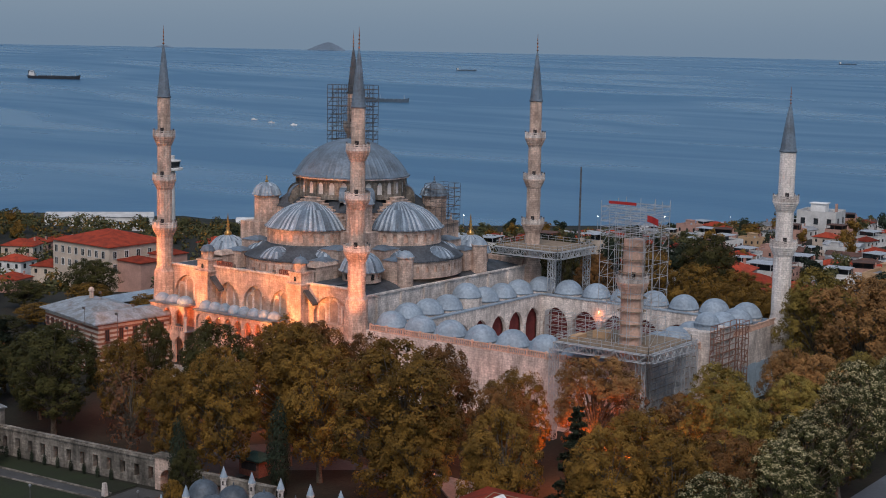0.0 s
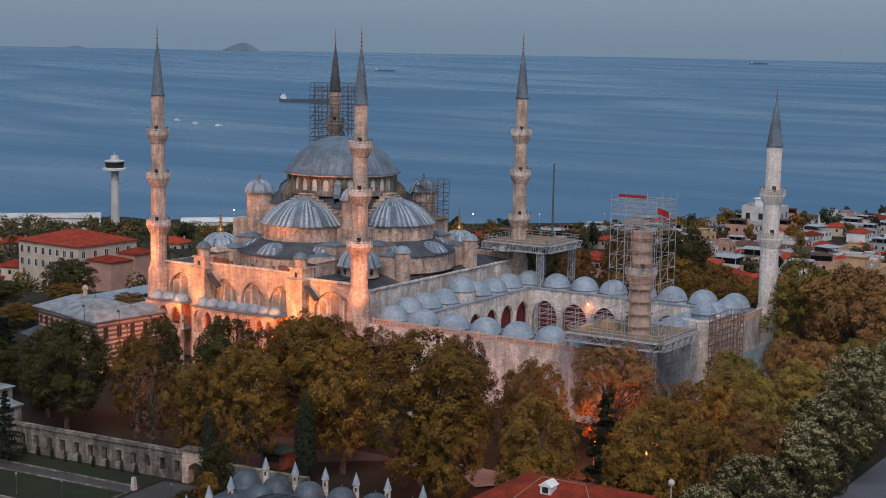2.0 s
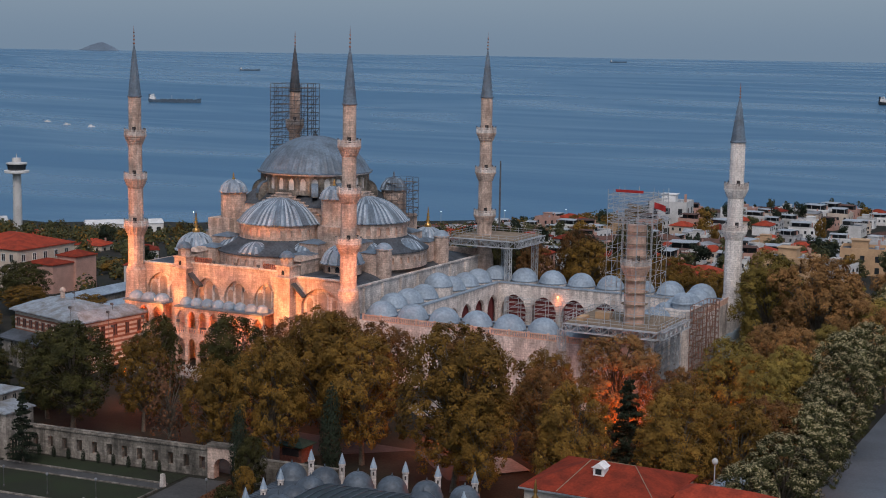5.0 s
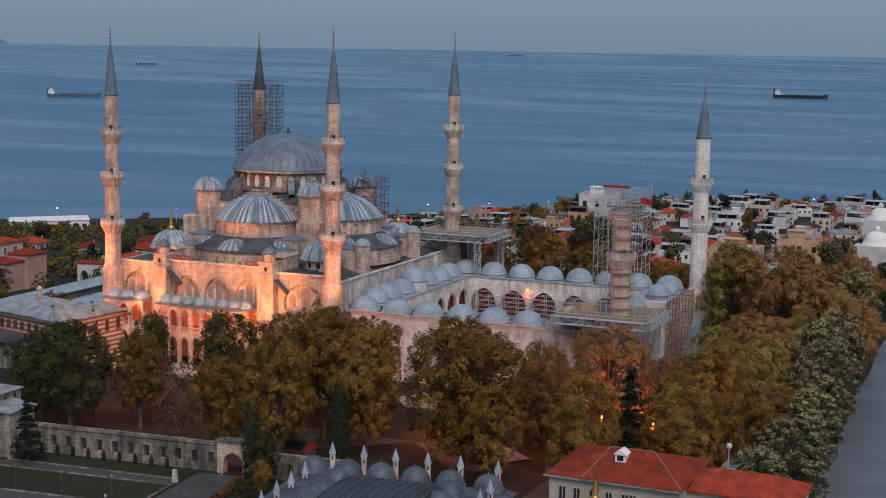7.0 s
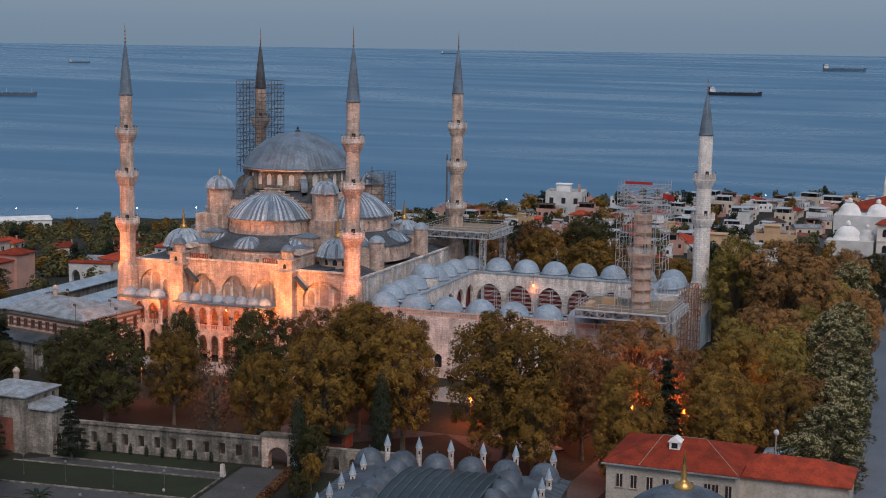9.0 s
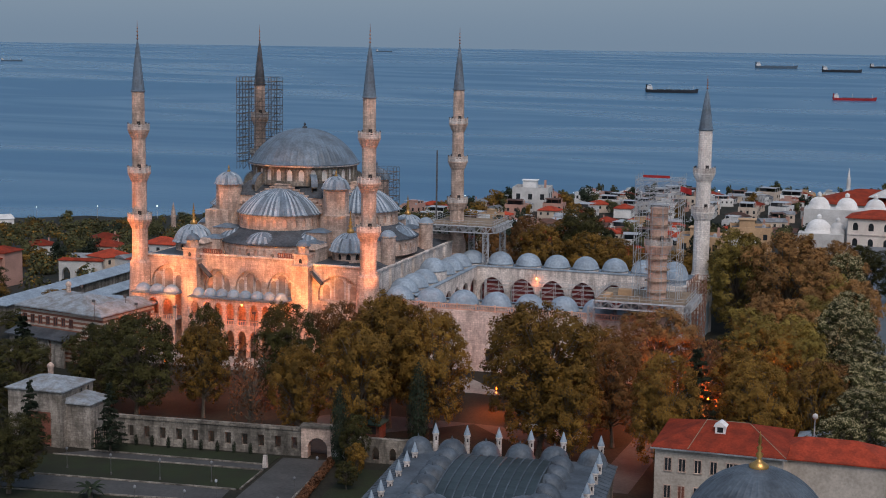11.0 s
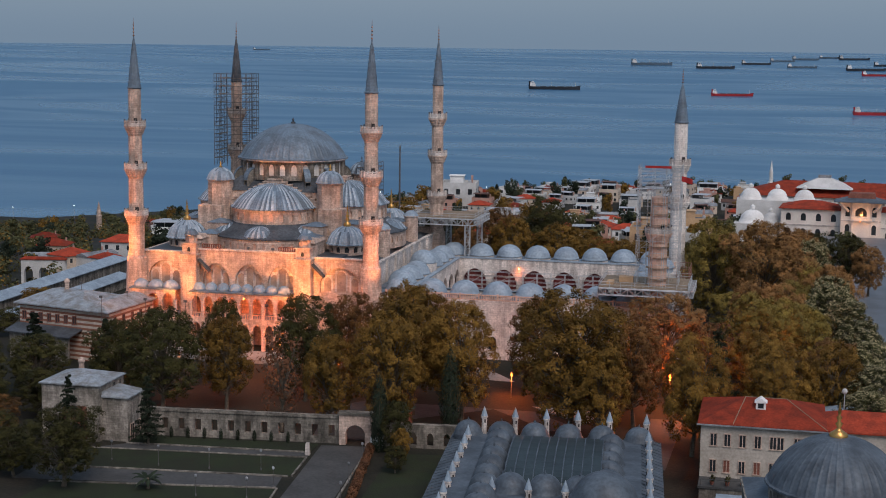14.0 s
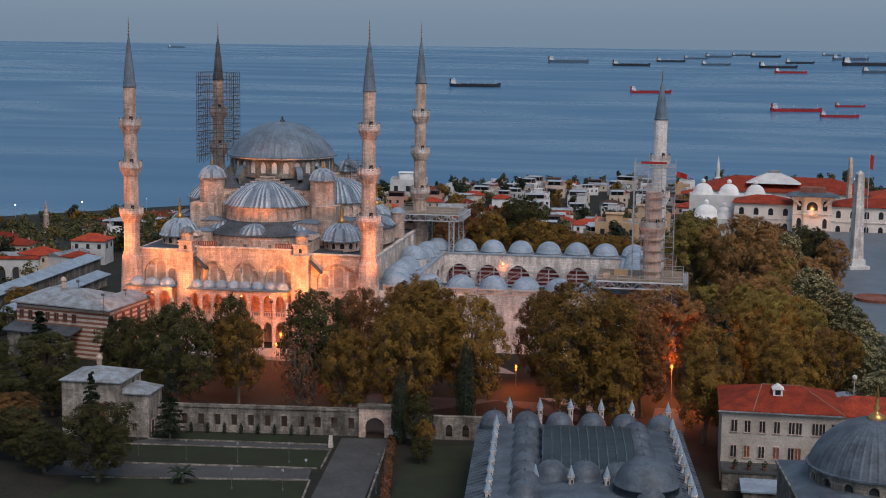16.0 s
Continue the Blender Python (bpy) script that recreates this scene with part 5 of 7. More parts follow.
# garden wall with its row of square openings and gate
wall_t = thing("garden_wall", "weathered stone garden wall pierced by square windows", "wall")
GW = ((27.9, -61.4), (60.6, -58.4))
L = math.hypot(GW[1][0] - GW[0][0], GW[1][1] - GW[0][1])
fw = line_map(*GW)
n = 12
for i in range(n):
    u0, u1 = L * i / n, L * (i + 1) / n
    bm = bmesh.new()
    c, h = (u0 + u1) / 2, 0.5
    for a0, a1, z0, z1 in ((u0, c - h, -3, 1.5), (c + h, u1, -3, 1.5), (c - h, c + h, -3, -1.5), (c - h, c + h, 0.4, 1.5)):
        q = [[fw(a, z, d) for a, z in ((a0, z0), (a1, z0), (a1, z1), (a0, z1))] for d in (0, 0.8)]
        quad(bm, *q[0])
        quad(bm, *q[1][::-1])
        for j in range(4):
            quad(bm, q[0][j], q[1][j], q[1][(j + 1) % 4], q[0][(j + 1) % 4])
    part("wall_bay", bm, STONE_OLD, wall_t)
    bm = bmesh.new()
    for k in range(2):
        for a0, a1, d0, d1, z0, z1 in ((u0, u1 - .02, -.18, .98, 1.5, 1.75),) if k == 0 else ((u0, u1 - .02, .05, .75, 1.75, 1.95),):
            q = [[fw(a, z, d) for a, z in ((a0, z0), (a1, z0), (a1, z1), (a0, z1))] for d in (d0, d1)]
            quad(bm, *q[0])
            quad(bm, *q[1][::-1])
            for j in range(4):
                quad(bm, q[0][j], q[1][j], q[1][(j + 1) % 4], q[0][(j + 1) % 4])
    part("coping", bm, STONE_OLD, wall_t)
gate = thing("gate", "arched stone gateway in the garden wall", "gate")
bm = bmesh.new()
arcade(bm, line_map((60.6, -59.0), (65.8, -58.5)), 0, 5.2, 1, -3, 2.3, -3, -0.6, 1.3, 0.6, 1.6, 12)
part("gate_arch", bm, STONE, gate)
bm = bmesh.new()
fg = line_map((60.6, -59.0), (65.8, -58.5))
q = [[fg(a, z, d) for a, z in ((-.2, 2.3), (5.4, 2.3), (5.4, 2.6), (-.2, 2.6))] for d in (-.2, 1.8)]
quad(bm, *q[0]); quad(bm, *q[1][::-1])
for j in range(4):
    quad(bm, q[0][j], q[1][j], q[1][(j + 1) % 4], q[0][(j + 1) % 4])
part("cornice", bm, STONE_OLD, gate)
wall_r = thing("garden_wall", "low weathered stone wall with two arched niches", "wall")
bm = bmesh.new()
arcade(bm, line_map((65.8, -58.4), (82.0, -56.8)), 0, 16, 6, -3, 0.9, -2.2, -0.8, 0.7, 0.4, 0.7, 8)
part("wall_bay", bm, STONE_OLD, wall_r)
bm = bmesh.new()
box(bm, 65.8, 81.8, -58.3, -57.2, 0.9, 1.15, Matrix.Translation((65.8, -58.4, 0)) @ Matrix.Rotation(radians(5.5), 4, "Z") @ Matrix.Translation((-65.8, 58.4, 0)))
part("coping", bm, STONE_OLD, wall_r)

# garden before the wall: lawns, kerbs, paved avenue
GZ = -2.6
bm = bmesh.new()
for poly in ([(22, -71), (57.8, -67.8), (58.6, -77.4), (26, -80.6)], [(26.5, -89), (58.6, -84.0), (60.5, -100), (62, -150), (20, -150)],
             [(70.2, -62), (80.5, -60.5), (83, -75), (84, -115), (73.5, -115)], [(28, -62.2), (57.4, -59.6), (57.6, -64.5), (28, -66.8)]):
    prism(bm, poly, GZ - 0.3, GZ + 0.06)
setting("lawn", bm, GRASS, "dark mown lawn behind low kerbs", "lawn")
bm = bmesh.new()
for poly in ([(58.0, -60), (65.4, -59), (70.2, -110), (72, -150), (62.5, -150), (61, -92)], [(20, -81.2), (57.6, -78.0), (58.4, -83.2), (20, -88.4)],
             [(28, -67.1), (57.8, -64.8), (57.9, -67.3), (24, -70.4)]):
    prism(bm, poly, GZ - 0.3, GZ + 0.02)
setting("pavement", bm, PAVING, "grey stone paths through the garden", "pavement")
bm = bmesh.new()
for a, b in (((58.0, -67.6), (58.9, -77.4)), ((26, -80.9), (58.4, -77.7)), ((26, -88.9), (58.6, -83.6)), ((58.8, -83.8), (61.0, -100)), ((28, -66.95), (57.6, -64.65)), ((24, -70.8), (57.8, -67.5)), ((65.7, -60), (71, -110))):
    f0 = line_map(a, b)
    LL = math.hypot(b[0] - a[0], b[1] - a[1])
    q = [[f0(u, z, d) for u, z in ((0, GZ), (LL, GZ), (LL, GZ + .22), (0, GZ + .22))] for d in (-.14, .14)]
    quad(bm, *q[0]); quad(bm, *q[1][::-1]); quad(bm, q[0][3], q[0][2], q[1][2], q[1][3])
    quad(bm, q[0][0], q[0][3], q[1][3], q[1][0]); quad(bm, q[0][1], q[0][2], q[1][2], q[1][1])
setting("kerb", bm, STONE_OLD, "worn stone kerbs round the lawns", "kerb")
bm = bmesh.new()
for poly, z in (([(55, -55), (66, -56), (66, -42), (80, -30), (92, -42), (97, -40), (84, -26.5), (60, -26), (52, -36)], GZ + 0.03), ([(106, -60), (112, -60), (113, -26), (107.5, -26)], GZ + 0.05)):
    prism(bm, poly, z - 0.3, z)
setting("park_path", bm, PAVING, "paved paths under the plane trees", "pavement")
PAVING_PALE = material("pale_worn_paving", (0.33, 0.30, 0.27), 0.85, 0, 0.18, 0.2, 2.5, 0.15)
bm = bmesh.new()
prev = None
for i in range(15):
    u = i / 14
    x, y = 70 + 29 * u, -9.5 - 24.5 * u
    row = [bm.verts.new((x + 1.9 * sgn, y + 2.3 * sgn, max(ground_z(x + 1.9 * sgn, y + 2.3 * sgn) + 0.3, GZ + 0.3) - dz)) for sgn, dz in ((-1, 0.6), (-1, 0), (1, 0), (1, 0.6))]
    if prev:
        for k in range(3):
            bm.faces.new((prev[k], prev[k + 1], row[k + 1], row[k]))
    prev = row
setting("park_walk", bm, PAVING_PALE, "pale paved walk under the plane trees, lit orange", "pavement")
bm = bmesh.new()
box(bm, 8, 48, -14.0, -6.2, -1.6, -0.12)
setting("forecourt", bm, PAVING_PALE, "pale paved strip before the mosque's arcade", "pavement")
bm = bmesh.new()
prism(bm, [(142.5, -200), (175, -200), (175, 60), (240, 120), (240, 234), (130, 234), (141, 60)], GZ - 0.4, GZ + 0.03)
road = setting("road", bm, ASPHALT, "broad grey paved square and street", "road")

# small garden lamps on posts
for i, (x, y) in enumerate(((45.9, -77.1), (53.5, -75.6), (37.9, -77.3), (58.2, -83.6), (56.3, -89.4), (67.9, -78.6), (69.5, -88), (67, -68), (30, -76.5), (49, -90))):
    t = thing("garden_lamp", "short black garden lamp post with an unlit grey globe", "garden lamp", (x, y, GZ + 0.03), group="garden lamps")
    bm = bmesh.new()
    lathe(bm, 0, 0, [(0.14, 0), (0.14, 0.3), (0.05, 0.4), (0.045, 2.7), (0.12, 2.75)], 8)
    part("post", bm, STEEL_DARK, t)
    bm = bmesh.new()
    lathe(bm, 0, 0, [(0.08, 2.75), (0.2, 2.9), (0.2, 3.1), (0.06, 3.25)], 8)
    part("globe", bm, GREY_ROOF, t)

# clipped hedge, stone post, notice board
hd = new("hedge", leaf_mesh("hedge", np.array([(66.3 + 0.062 * i * 3.6 / 2.2, -60.5 - 0.62 * i, -2.0) for i in range(52)]), np.full(52, 0.75), 5200, 0.16, np.random.default_rng(3), [LEAF["rust"]]))
tagged(hd, "long low reddish hedge along the paved avenue", "hedge")
sp = thing("stone_post", "pale stone post at the lawn's corner", "post", (57.6, -65.8, GZ))
bm = bmesh.new()
prism(bm, [(-.35, -.35), (.35, -.35), (.35, .35), (-.35, .35)], 0, 1.9, tip=[(-.25, -.25), (.25, -.25), (.25, .25), (-.25, .25)])
part("shaft", bm, STONE_PALE, sp)
nb = thing("notice_board", "white notice board beside the gateway", "notice board", (66.9, -59.4, GZ), 5)
bm = bmesh.new()
box(bm, -1.0, 1.0, -.05, .05, .5, 1.8)
part("panel", bm, WHITE, nb)
for x in (-.9, .9):
    bm = bmesh.new()
    tube(bm, (x, .08, 0), (x, .08, 1.8), .05, 6)
    part("leg", bm, STEEL_DARK, nb)

# young palm on the lawn
palm = thing("palm", "young dark palm with arching fronds on the lawn", "palm", (41.1, -88.4, GZ + 0.05))
bm = bmesh.new()
lathe(bm, 0, 0, [(0.32, 0), (0.26, 0.6), (0.3, 1.3), (0.1, 1.6)], 9)
part("trunk", bm, BARK, palm)
for i in range(15):
    a, rise = i * 2.4, 0.6 + 0.9 * ((i * 5) % 7) / 7
    m = Matrix.Rotation(a, 4, "Z")
    bm = bmesh.new()
    pts = [(0.15 + 2.1 * u, 1.4 + rise * 1.9 * u - 1.9 * u * u) for u in (0, 0.25, 0.5, 0.75, 1)]
    for (ra, za), (rb, zb), wa, wb in zip(pts, pts[1:], (0.08, 0.3, 0.36, 0.24), (0.3, 0.36, 0.24, 0.04)):
        for sgn in (-1, 1):
            quad(bm, *[m @ Vector(v) for v in ((ra, 0, za), (rb, 0, zb), (rb, sgn * wb, zb - wb * .5), (ra, sgn * wa, za - wa * .5))])
    part("frond", bm, LEAF["dark"], palm)

# kiosk under the trees
kk = thing("kiosk", "small wooden park kiosk with a green roof", "kiosk", (66.5, -44.0, GZ))
bm = bmesh.new()
box(bm, -2, 2, -1.6, 1.6, 0, 2.6)
part("wall", bm, BRICK_RED, kk)
bm = bmesh.new()
hip_roof(bm, -2, 2, -1.6, 1.6, 2.7, 0.9, 0.5)
part("roof", bm, material("green_felt_roof", (0.05, 0.09, 0.07), 0.8), kk)
bm = bmesh.new()
box(bm, -1.5, 1.5, -1.64, -1.58, 1.0, 2.2)
part("hatch", bm, SHADE, kk)

# ---------------------------------------------------------------- religious school with lead domes
med = thing("medrese", "single-storey stone school roofed with lead domes and chimneys", "school", (81.4, -70.0, 0), 5.3)
W, DP = 30.5, 44.0
bm = bmesh.new()
box(bm, 0.5, W - 0.5, -DP, -0.5, -3, 3.4)
part("wall", bm, STONE_OLD, med)
bm = bmesh.new()
box(bm, 0, W, -DP, 0, 3.4, 3.6)
prism(bm, [(0, -DP), (W, -DP), (W, 0), (0, 0)], 3.6, 4.6, tip=[(3, -DP + 3), (W - 3, -DP + 3), (W - 3, -3), (3, -3)])
part("roof", bm, LEAD_DIMMED, med, "sloping lead roof")
for i in range(30):
    y = -0.9 - i * 1.45
    for x0, x1 in ((0.02, 2.9), (W - 0.02, W - 2.9)):
        bm = bmesh.new()
        tube(bm, (x0, y, 3.65), (x1, y, 4.63), 0.06, 4)
        part("roof_seam", bm, LEAD_DIMMED, med)


def cell_dome(x, y, r, h):
    bm = bmesh.new()
    lathe(bm, x, y, [(r + .15, 4.0), (r + .15, 4.55)] + dome_profile(r, 4.75, h, 0.1, 7)[2:], 28)
    d = part("cell_dome", bm, LEAD_DIMMED, med, smooth=True)
    bm = bmesh.new()
    lathe(bm, x, y, [(0.1, 4.7 + h), (0.13, 4.85 + h), (0.02, 5.25 + h)], 6)
    part("finial", bm, LEAD_DIMMED, d)


def cell_chimney(x, y, drop=0.0):
    bm = bmesh.new()
    lathe(bm, x, y, [(0.4, 3.8), (0.4, 6.6 - drop), (0.5, 6.65 - drop), (0.5, 6.85 - drop), (0.38, 6.9 - drop)], 8)
    c = part("chimney", bm, STONE_PALE, med, "pale stone chimney")
    bm = bmesh.new()
    lathe(bm, x, y, [(0.5, 6.9 - drop), (0.3, 7.5 - drop), (0.03, 8.3 - drop)], 8)
    part("chimney_cap", bm, LEAD_PALE, c)
    for a in range(4):
        m = Matrix.Translation((x, y, 0)) @ Matrix.Rotation(a * math.pi / 2 + math.pi / 8, 4, "Z")
        bm = bmesh.new()
        box(bm, 0.36, 0.41, -0.1, 0.1, 5.9 - drop, 6.4 - drop, m)
        part("smoke_slot", bm, SHADE, c)


for i in range(6):
    cell_dome(2.6 + 4.85 * i + (0.4 if i == 5 else 0), -2.7, 2.0, 1.75)
    if i < 5:
        cell_chimney(4.8 + 4.55 * i, -1.4)
cell_chimney(28.3, -2.0)
for i in range(1, 9):
    cell_dome(2.6 + 5.0, -2.7 - 4.35 * i, 2.0, 1.7)
    cell_dome(W - 2.6 - 4.6, -2.7 - 4.35 * i, 2.0, 1.7)
    cell_chimney(3.0, -2.0 - 4.6 * i, 1.5)
    cell_chimney(W - 1.9, -2.0 - 4.6 * i, 1.2)
for i in range(3):
    cell_dome(11.0 + 4.4 * i, -29.5, 2.2, 2.1)
    cell_chimney(8.9 + 4.6 * i, -32.5, 1.2)
bm = bmesh.new()
lathe(bm, W - 7.5, -34.5, [(4.2, 4.2), (4.2, 5.6)] + dome_profile(4.1, 5.8, 3.2, 0.2, 9)[1:], 40)
part("lecture_hall_dome", bm, LEAD_DIMMED, med, smooth=True)
bm = bmesh.new()
prof = [(math.cos(math.pi * k / 12), math.sin(math.pi * k / 12)) for k in range(13)]
YC, YR = -15.6, 11.2
for (ca, sa), (cb, sb) in zip(prof, prof[1:]):
    quad(bm, (9.8, YC - YR * ca, 4.4 + 1.9 * sa), (22.4, YC - YR * ca, 4.4 + 1.9 * sa), (22.4, YC - YR * cb, 4.4 + 1.9 * sb), (9.8, YC - YR * cb, 4.4 + 1.9 * sb))
for x in (9.8, 22.4):
    bm.faces.new([bm.verts.new((x, YC - YR * c, 4.4 + 1.9 * s)) for c, s in prof])
v = part("court_vault", bm, material("dull_green_sheet_metal", (0.045, 0.062, 0.068), 0.45, 0.3, 0.15, 0.3, 2.0, 0.1), med, "curved metal roof over the inner court")
for i in range(11):
    x = 9.85 + 12.5 * i / 10
    bm = bmesh.new()
    for (ca, sa), (cb, sb) in zip(prof, prof[1:]):
        tube(bm, (x, YC - YR * ca * 1.005, 4.43 + 1.92 * sa), (x, YC - YR * cb * 1.005, 4.43 + 1.92 * sb), 0.1, 4)
    part("vault_rib", bm, LEAD_DIMMED, v)

# ---------------------------------------------------------------- red-roofed house and tomb
rh = thing("red_roofed_house", "cream two-storey house with a red tiled hip roof", "house")
bm = bmesh.new()
box(bm, 117.6, 134.4, -71.6, -56.8, -3, 8.1)
box(bm, 134.4, 148.0, -67.5, -58.5, -3, 7.0)
part("wall", bm, HOUSE_PLASTER, rh)
bm = bmesh.new()
prism(bm, [(117.1, -72.1), (134.9, -72.1), (134.9, -56.3), (117.1, -56.3)], 8.05, 8.25)
prism(bm, [(117.1, -72.1), (134.9, -72.1), (134.9, -56.3), (117.1, -56.3)], 8.25, 10.6, tip=[(123.5, -64.4), (129.3, -64.4), (129.3, -64.3), (123.5, -64.3)])
part("roof", bm, RED_TILE, rh, "red clay tile roof")
bm = bmesh.new()
hip_roof(bm, 132.6, 148.0, -67.5, -58.5, 7.2, 2.0, 0.45)
part("wing_roof", bm, RED_TILE, rh, "lower red clay tile roof")
for a, b in (((134.9, -72.1, 8.27), (129.3, -64.35, 10.62)), ((123.5, -64.35, 10.62), (129.3, -64.35, 10.62)), ((122.0, -72.0, 8.3), (123.5, -64.4, 10.62))):
    bm = bmesh.new()
    branch(bm, a, b, 0.06, 0.06, 6)
    part("ridge_cap", bm, PLANK, rh, "old mortared ridge tiles")
bm = bmesh.new()
box(bm, 117.0, 135.0, -72.22, -72.1, 7.95, 8.15)
part("gutter", bm, GREY_ROOF, rh)
for i, x in enumerate((119.4, 121.3, 123.4, 125.5, 127.6, 128.6, 130.9, 131.9, 133.6)):
    window_unit(rh, x, -71.6, 5.0, 0.8, 1.7, "y", GLASS, STONE)
    window_unit(rh, x, -71.6, 1.2, 0.8, 1.7, "y", BRICK_RED if i % 2 else GLASS, STONE)
for y in (-70, -67.5, -65):
    window_unit(rh, 117.6, y, 5.0, 0.8, 1.7, "w", GLASS, STONE)
bm = bmesh.new()
box(bm, 125.0, 126.4, -67.6, -66.0, 9.2, 10.6)
prism(bm, [(124.8, -67.8), (126.6, -67.8), (126.6, -65.8), (124.8, -65.8)], 10.6, 11.2, tip=[(125.6, -67.8), (125.8, -67.8), (125.8, -65.8), (125.6, -65.8)])
dm = part("dormer", bm, WHITE, rh, "small white gabled dormer")
bm = bmesh.new()
box(bm, 125.3, 126.1, -67.64, -67.58, 9.8, 10.5)
part("dormer_window", bm, GLASS, dm)
bm = bmesh.new()
box(bm, 117.6, 135.0, -76.5, -71.6, 0.1, 0.4)
for i in range(10):
    tube(bm, (118 + 1.85 * i, -76.4, 0.4), (118 + 1.85 * i, -76.4, 1.4), 0.05, 4)
tube(bm, (118, -76.4, 1.4), (134.7, -76.4, 1.4), 0.05, 4)
part("terrace", bm, PAVING, rh)
bm = bmesh.new()
box(bm, 117.8, 134.8, -76.3, -71.6, -3, 0.1)
part("terrace_wall", bm, STONE_OLD, rh)

aw = thing("awning_shed", "low shed with a pale sheet roof below the terrace", "shed", (0, 0, 0))
bm = bmesh.new()
box(bm, 120.6, 128.0, -83.0, -77.4, -3, -0.6)
part("wall", bm, STONE_OLD, aw)
bm = bmesh.new()
box(bm, 120.2, 128.4, -83.4, -77.0, -0.6, -0.35)
part("roof", bm, LEAD_PALE, aw)
gr = thing("garden_kiosk", "small kiosk under a grey sheet pyramid roof", "kiosk", (138.5, -50, GZ))
bm = bmesh.new()
box(bm, -3.2, 3.2, -3.0, 3.0, 0, 8.2)
part("wall", bm, CREAM, gr)
bm = bmesh.new()
prism(bm, [(-3.7, -3.5), (3.7, -3.5), (3.7, 3.5), (-3.7, 3.5)], 8.2, 9.5, tip=[(-.2, -.2), (.2, -.2), (.2, .2), (-.2, .2)])
part("roof", bm, LEAD_PALE, gr)
gl = thing("globe_lamp", "white globe lamp on a slim pole behind the house", "street lamp", (137.6, -58.5, GZ))
bm = bmesh.new()
lathe(bm, 0, 0, [(.12, 0), (.07, 12.9), (.1, 13.1)], 8)
part("post", bm, STEEL, gl)
bm = bmesh.new()
lathe(bm, 0, 0, [(.1, 13.1), (.3, 13.25), (.42, 13.55), (.3, 13.85), (.03, 14.0)], 14)
part("globe", bm, WHITE, gl, "unlit white glass globe", True)

fl = thing("flag", "blue flag hanging from a slanting pole on the terrace", "flag", (130.0, -75.0, 0.4))
bm = bmesh.new()
tube(bm, (0, 0, 0), (1.3, 0, 4.6), .05, 6)
part("pole", bm, STEEL, fl)
bm = bmesh.new()
for i in range(5):
    u, w = i / 5, (i + 1) / 5
    quad(bm, (1.25 - 1.1 * u, .15 * math.sin(5 * u), 4.4 - 2.6 * u), (1.3 - .1 * u, .1, 4.2 - 3.0 * u * .5), (1.3 - .1 * w, .1, 4.2 - 3.0 * w * .5), (1.25 - 1.1 * w, .15 * math.sin(5 * w), 4.4 - 2.6 * w))
part("cloth", bm, material("blue_flag_cloth", (0.03, 0.09, 0.25), 0.8), fl)
for i in range(7):
    t = thing("planter", "small terrace planter with a green shrub", "planter", (119.5 + 2.1 * i, -75.4, 0.4), group="terrace planters")
    bm = bmesh.new()
    lathe(bm, 0, 0, [(.2, 0), (.35, .5), (.3, .5), (.05, .42)], 10)
    part("pot", bm, BRICK_RED, t)
    part("shrub", leaf_mesh("shrub", np.array([(0, 0, .8), (.15, .1, 1.1)]), np.array([.4, .35]), 120, .12, np.random.default_rng(i), [LEAF["green"]]), None, t)

tomb = thing("tomb", "square stone tomb with a wide ribbed lead dome and gilded finial", "tomb", (134.6, -107.5, 0), 5.3)
bm = bmesh.new()
box(bm, -9.8, 9.8, -9.8, 9.8, -3, 8.2)
box(bm, -10.1, 10.1, -10.1, 10.1, 8.2, 8.6)
part("wall", bm, STONE_OLD, tomb)
bm = bmesh.new()
prism(bm, [(-9.9, -9.9), (9.9, -9.9), (9.9, 9.9), (-9.9, 9.9)], 8.6, 9.5, tip=[(-7, -7), (7, -7), (7, 7), (-7, 7)])
part("roof", bm, LEAD_DIMMED, tomb)
bm = bmesh.new()
arcade(bm, ring_map(0, 0, 7.6), 0, 2 * math.pi, 16, 8.8, 11.0, 9.4, 10.0, 0.5, 0.4, 0.5, 6)
td = part("drum", bm, STONE_OLD, tomb)
windows(td, ring_map(0, 0, 7.6), 0, 2 * math.pi, 16, 9.4, 10.0, 0.5, 0.4, 0.35, GLASS)
bm = bmesh.new()
lathe(bm, 0, 0, dome_profile(7.7, 11.3, 5.6, 0.3, 12), ribs=44, rib=0.08)
part("dome", bm, LEAD_DIMMED, tomb)
bm = bmesh.new()
lathe(bm, 0, 0, [(1.0, 16.6), (1.1, 17.1), (0.5, 17.5), (0.2, 17.8), (0.45, 18.3), (0.15, 18.6), (0.35, 19.0), (0.1, 19.3), (0.22, 19.6), (0.03, 20.8)], 12)
part("finial", bm, GOLD, tomb, "gilded finial", True)

# ---------------------------------------------------------------- trees


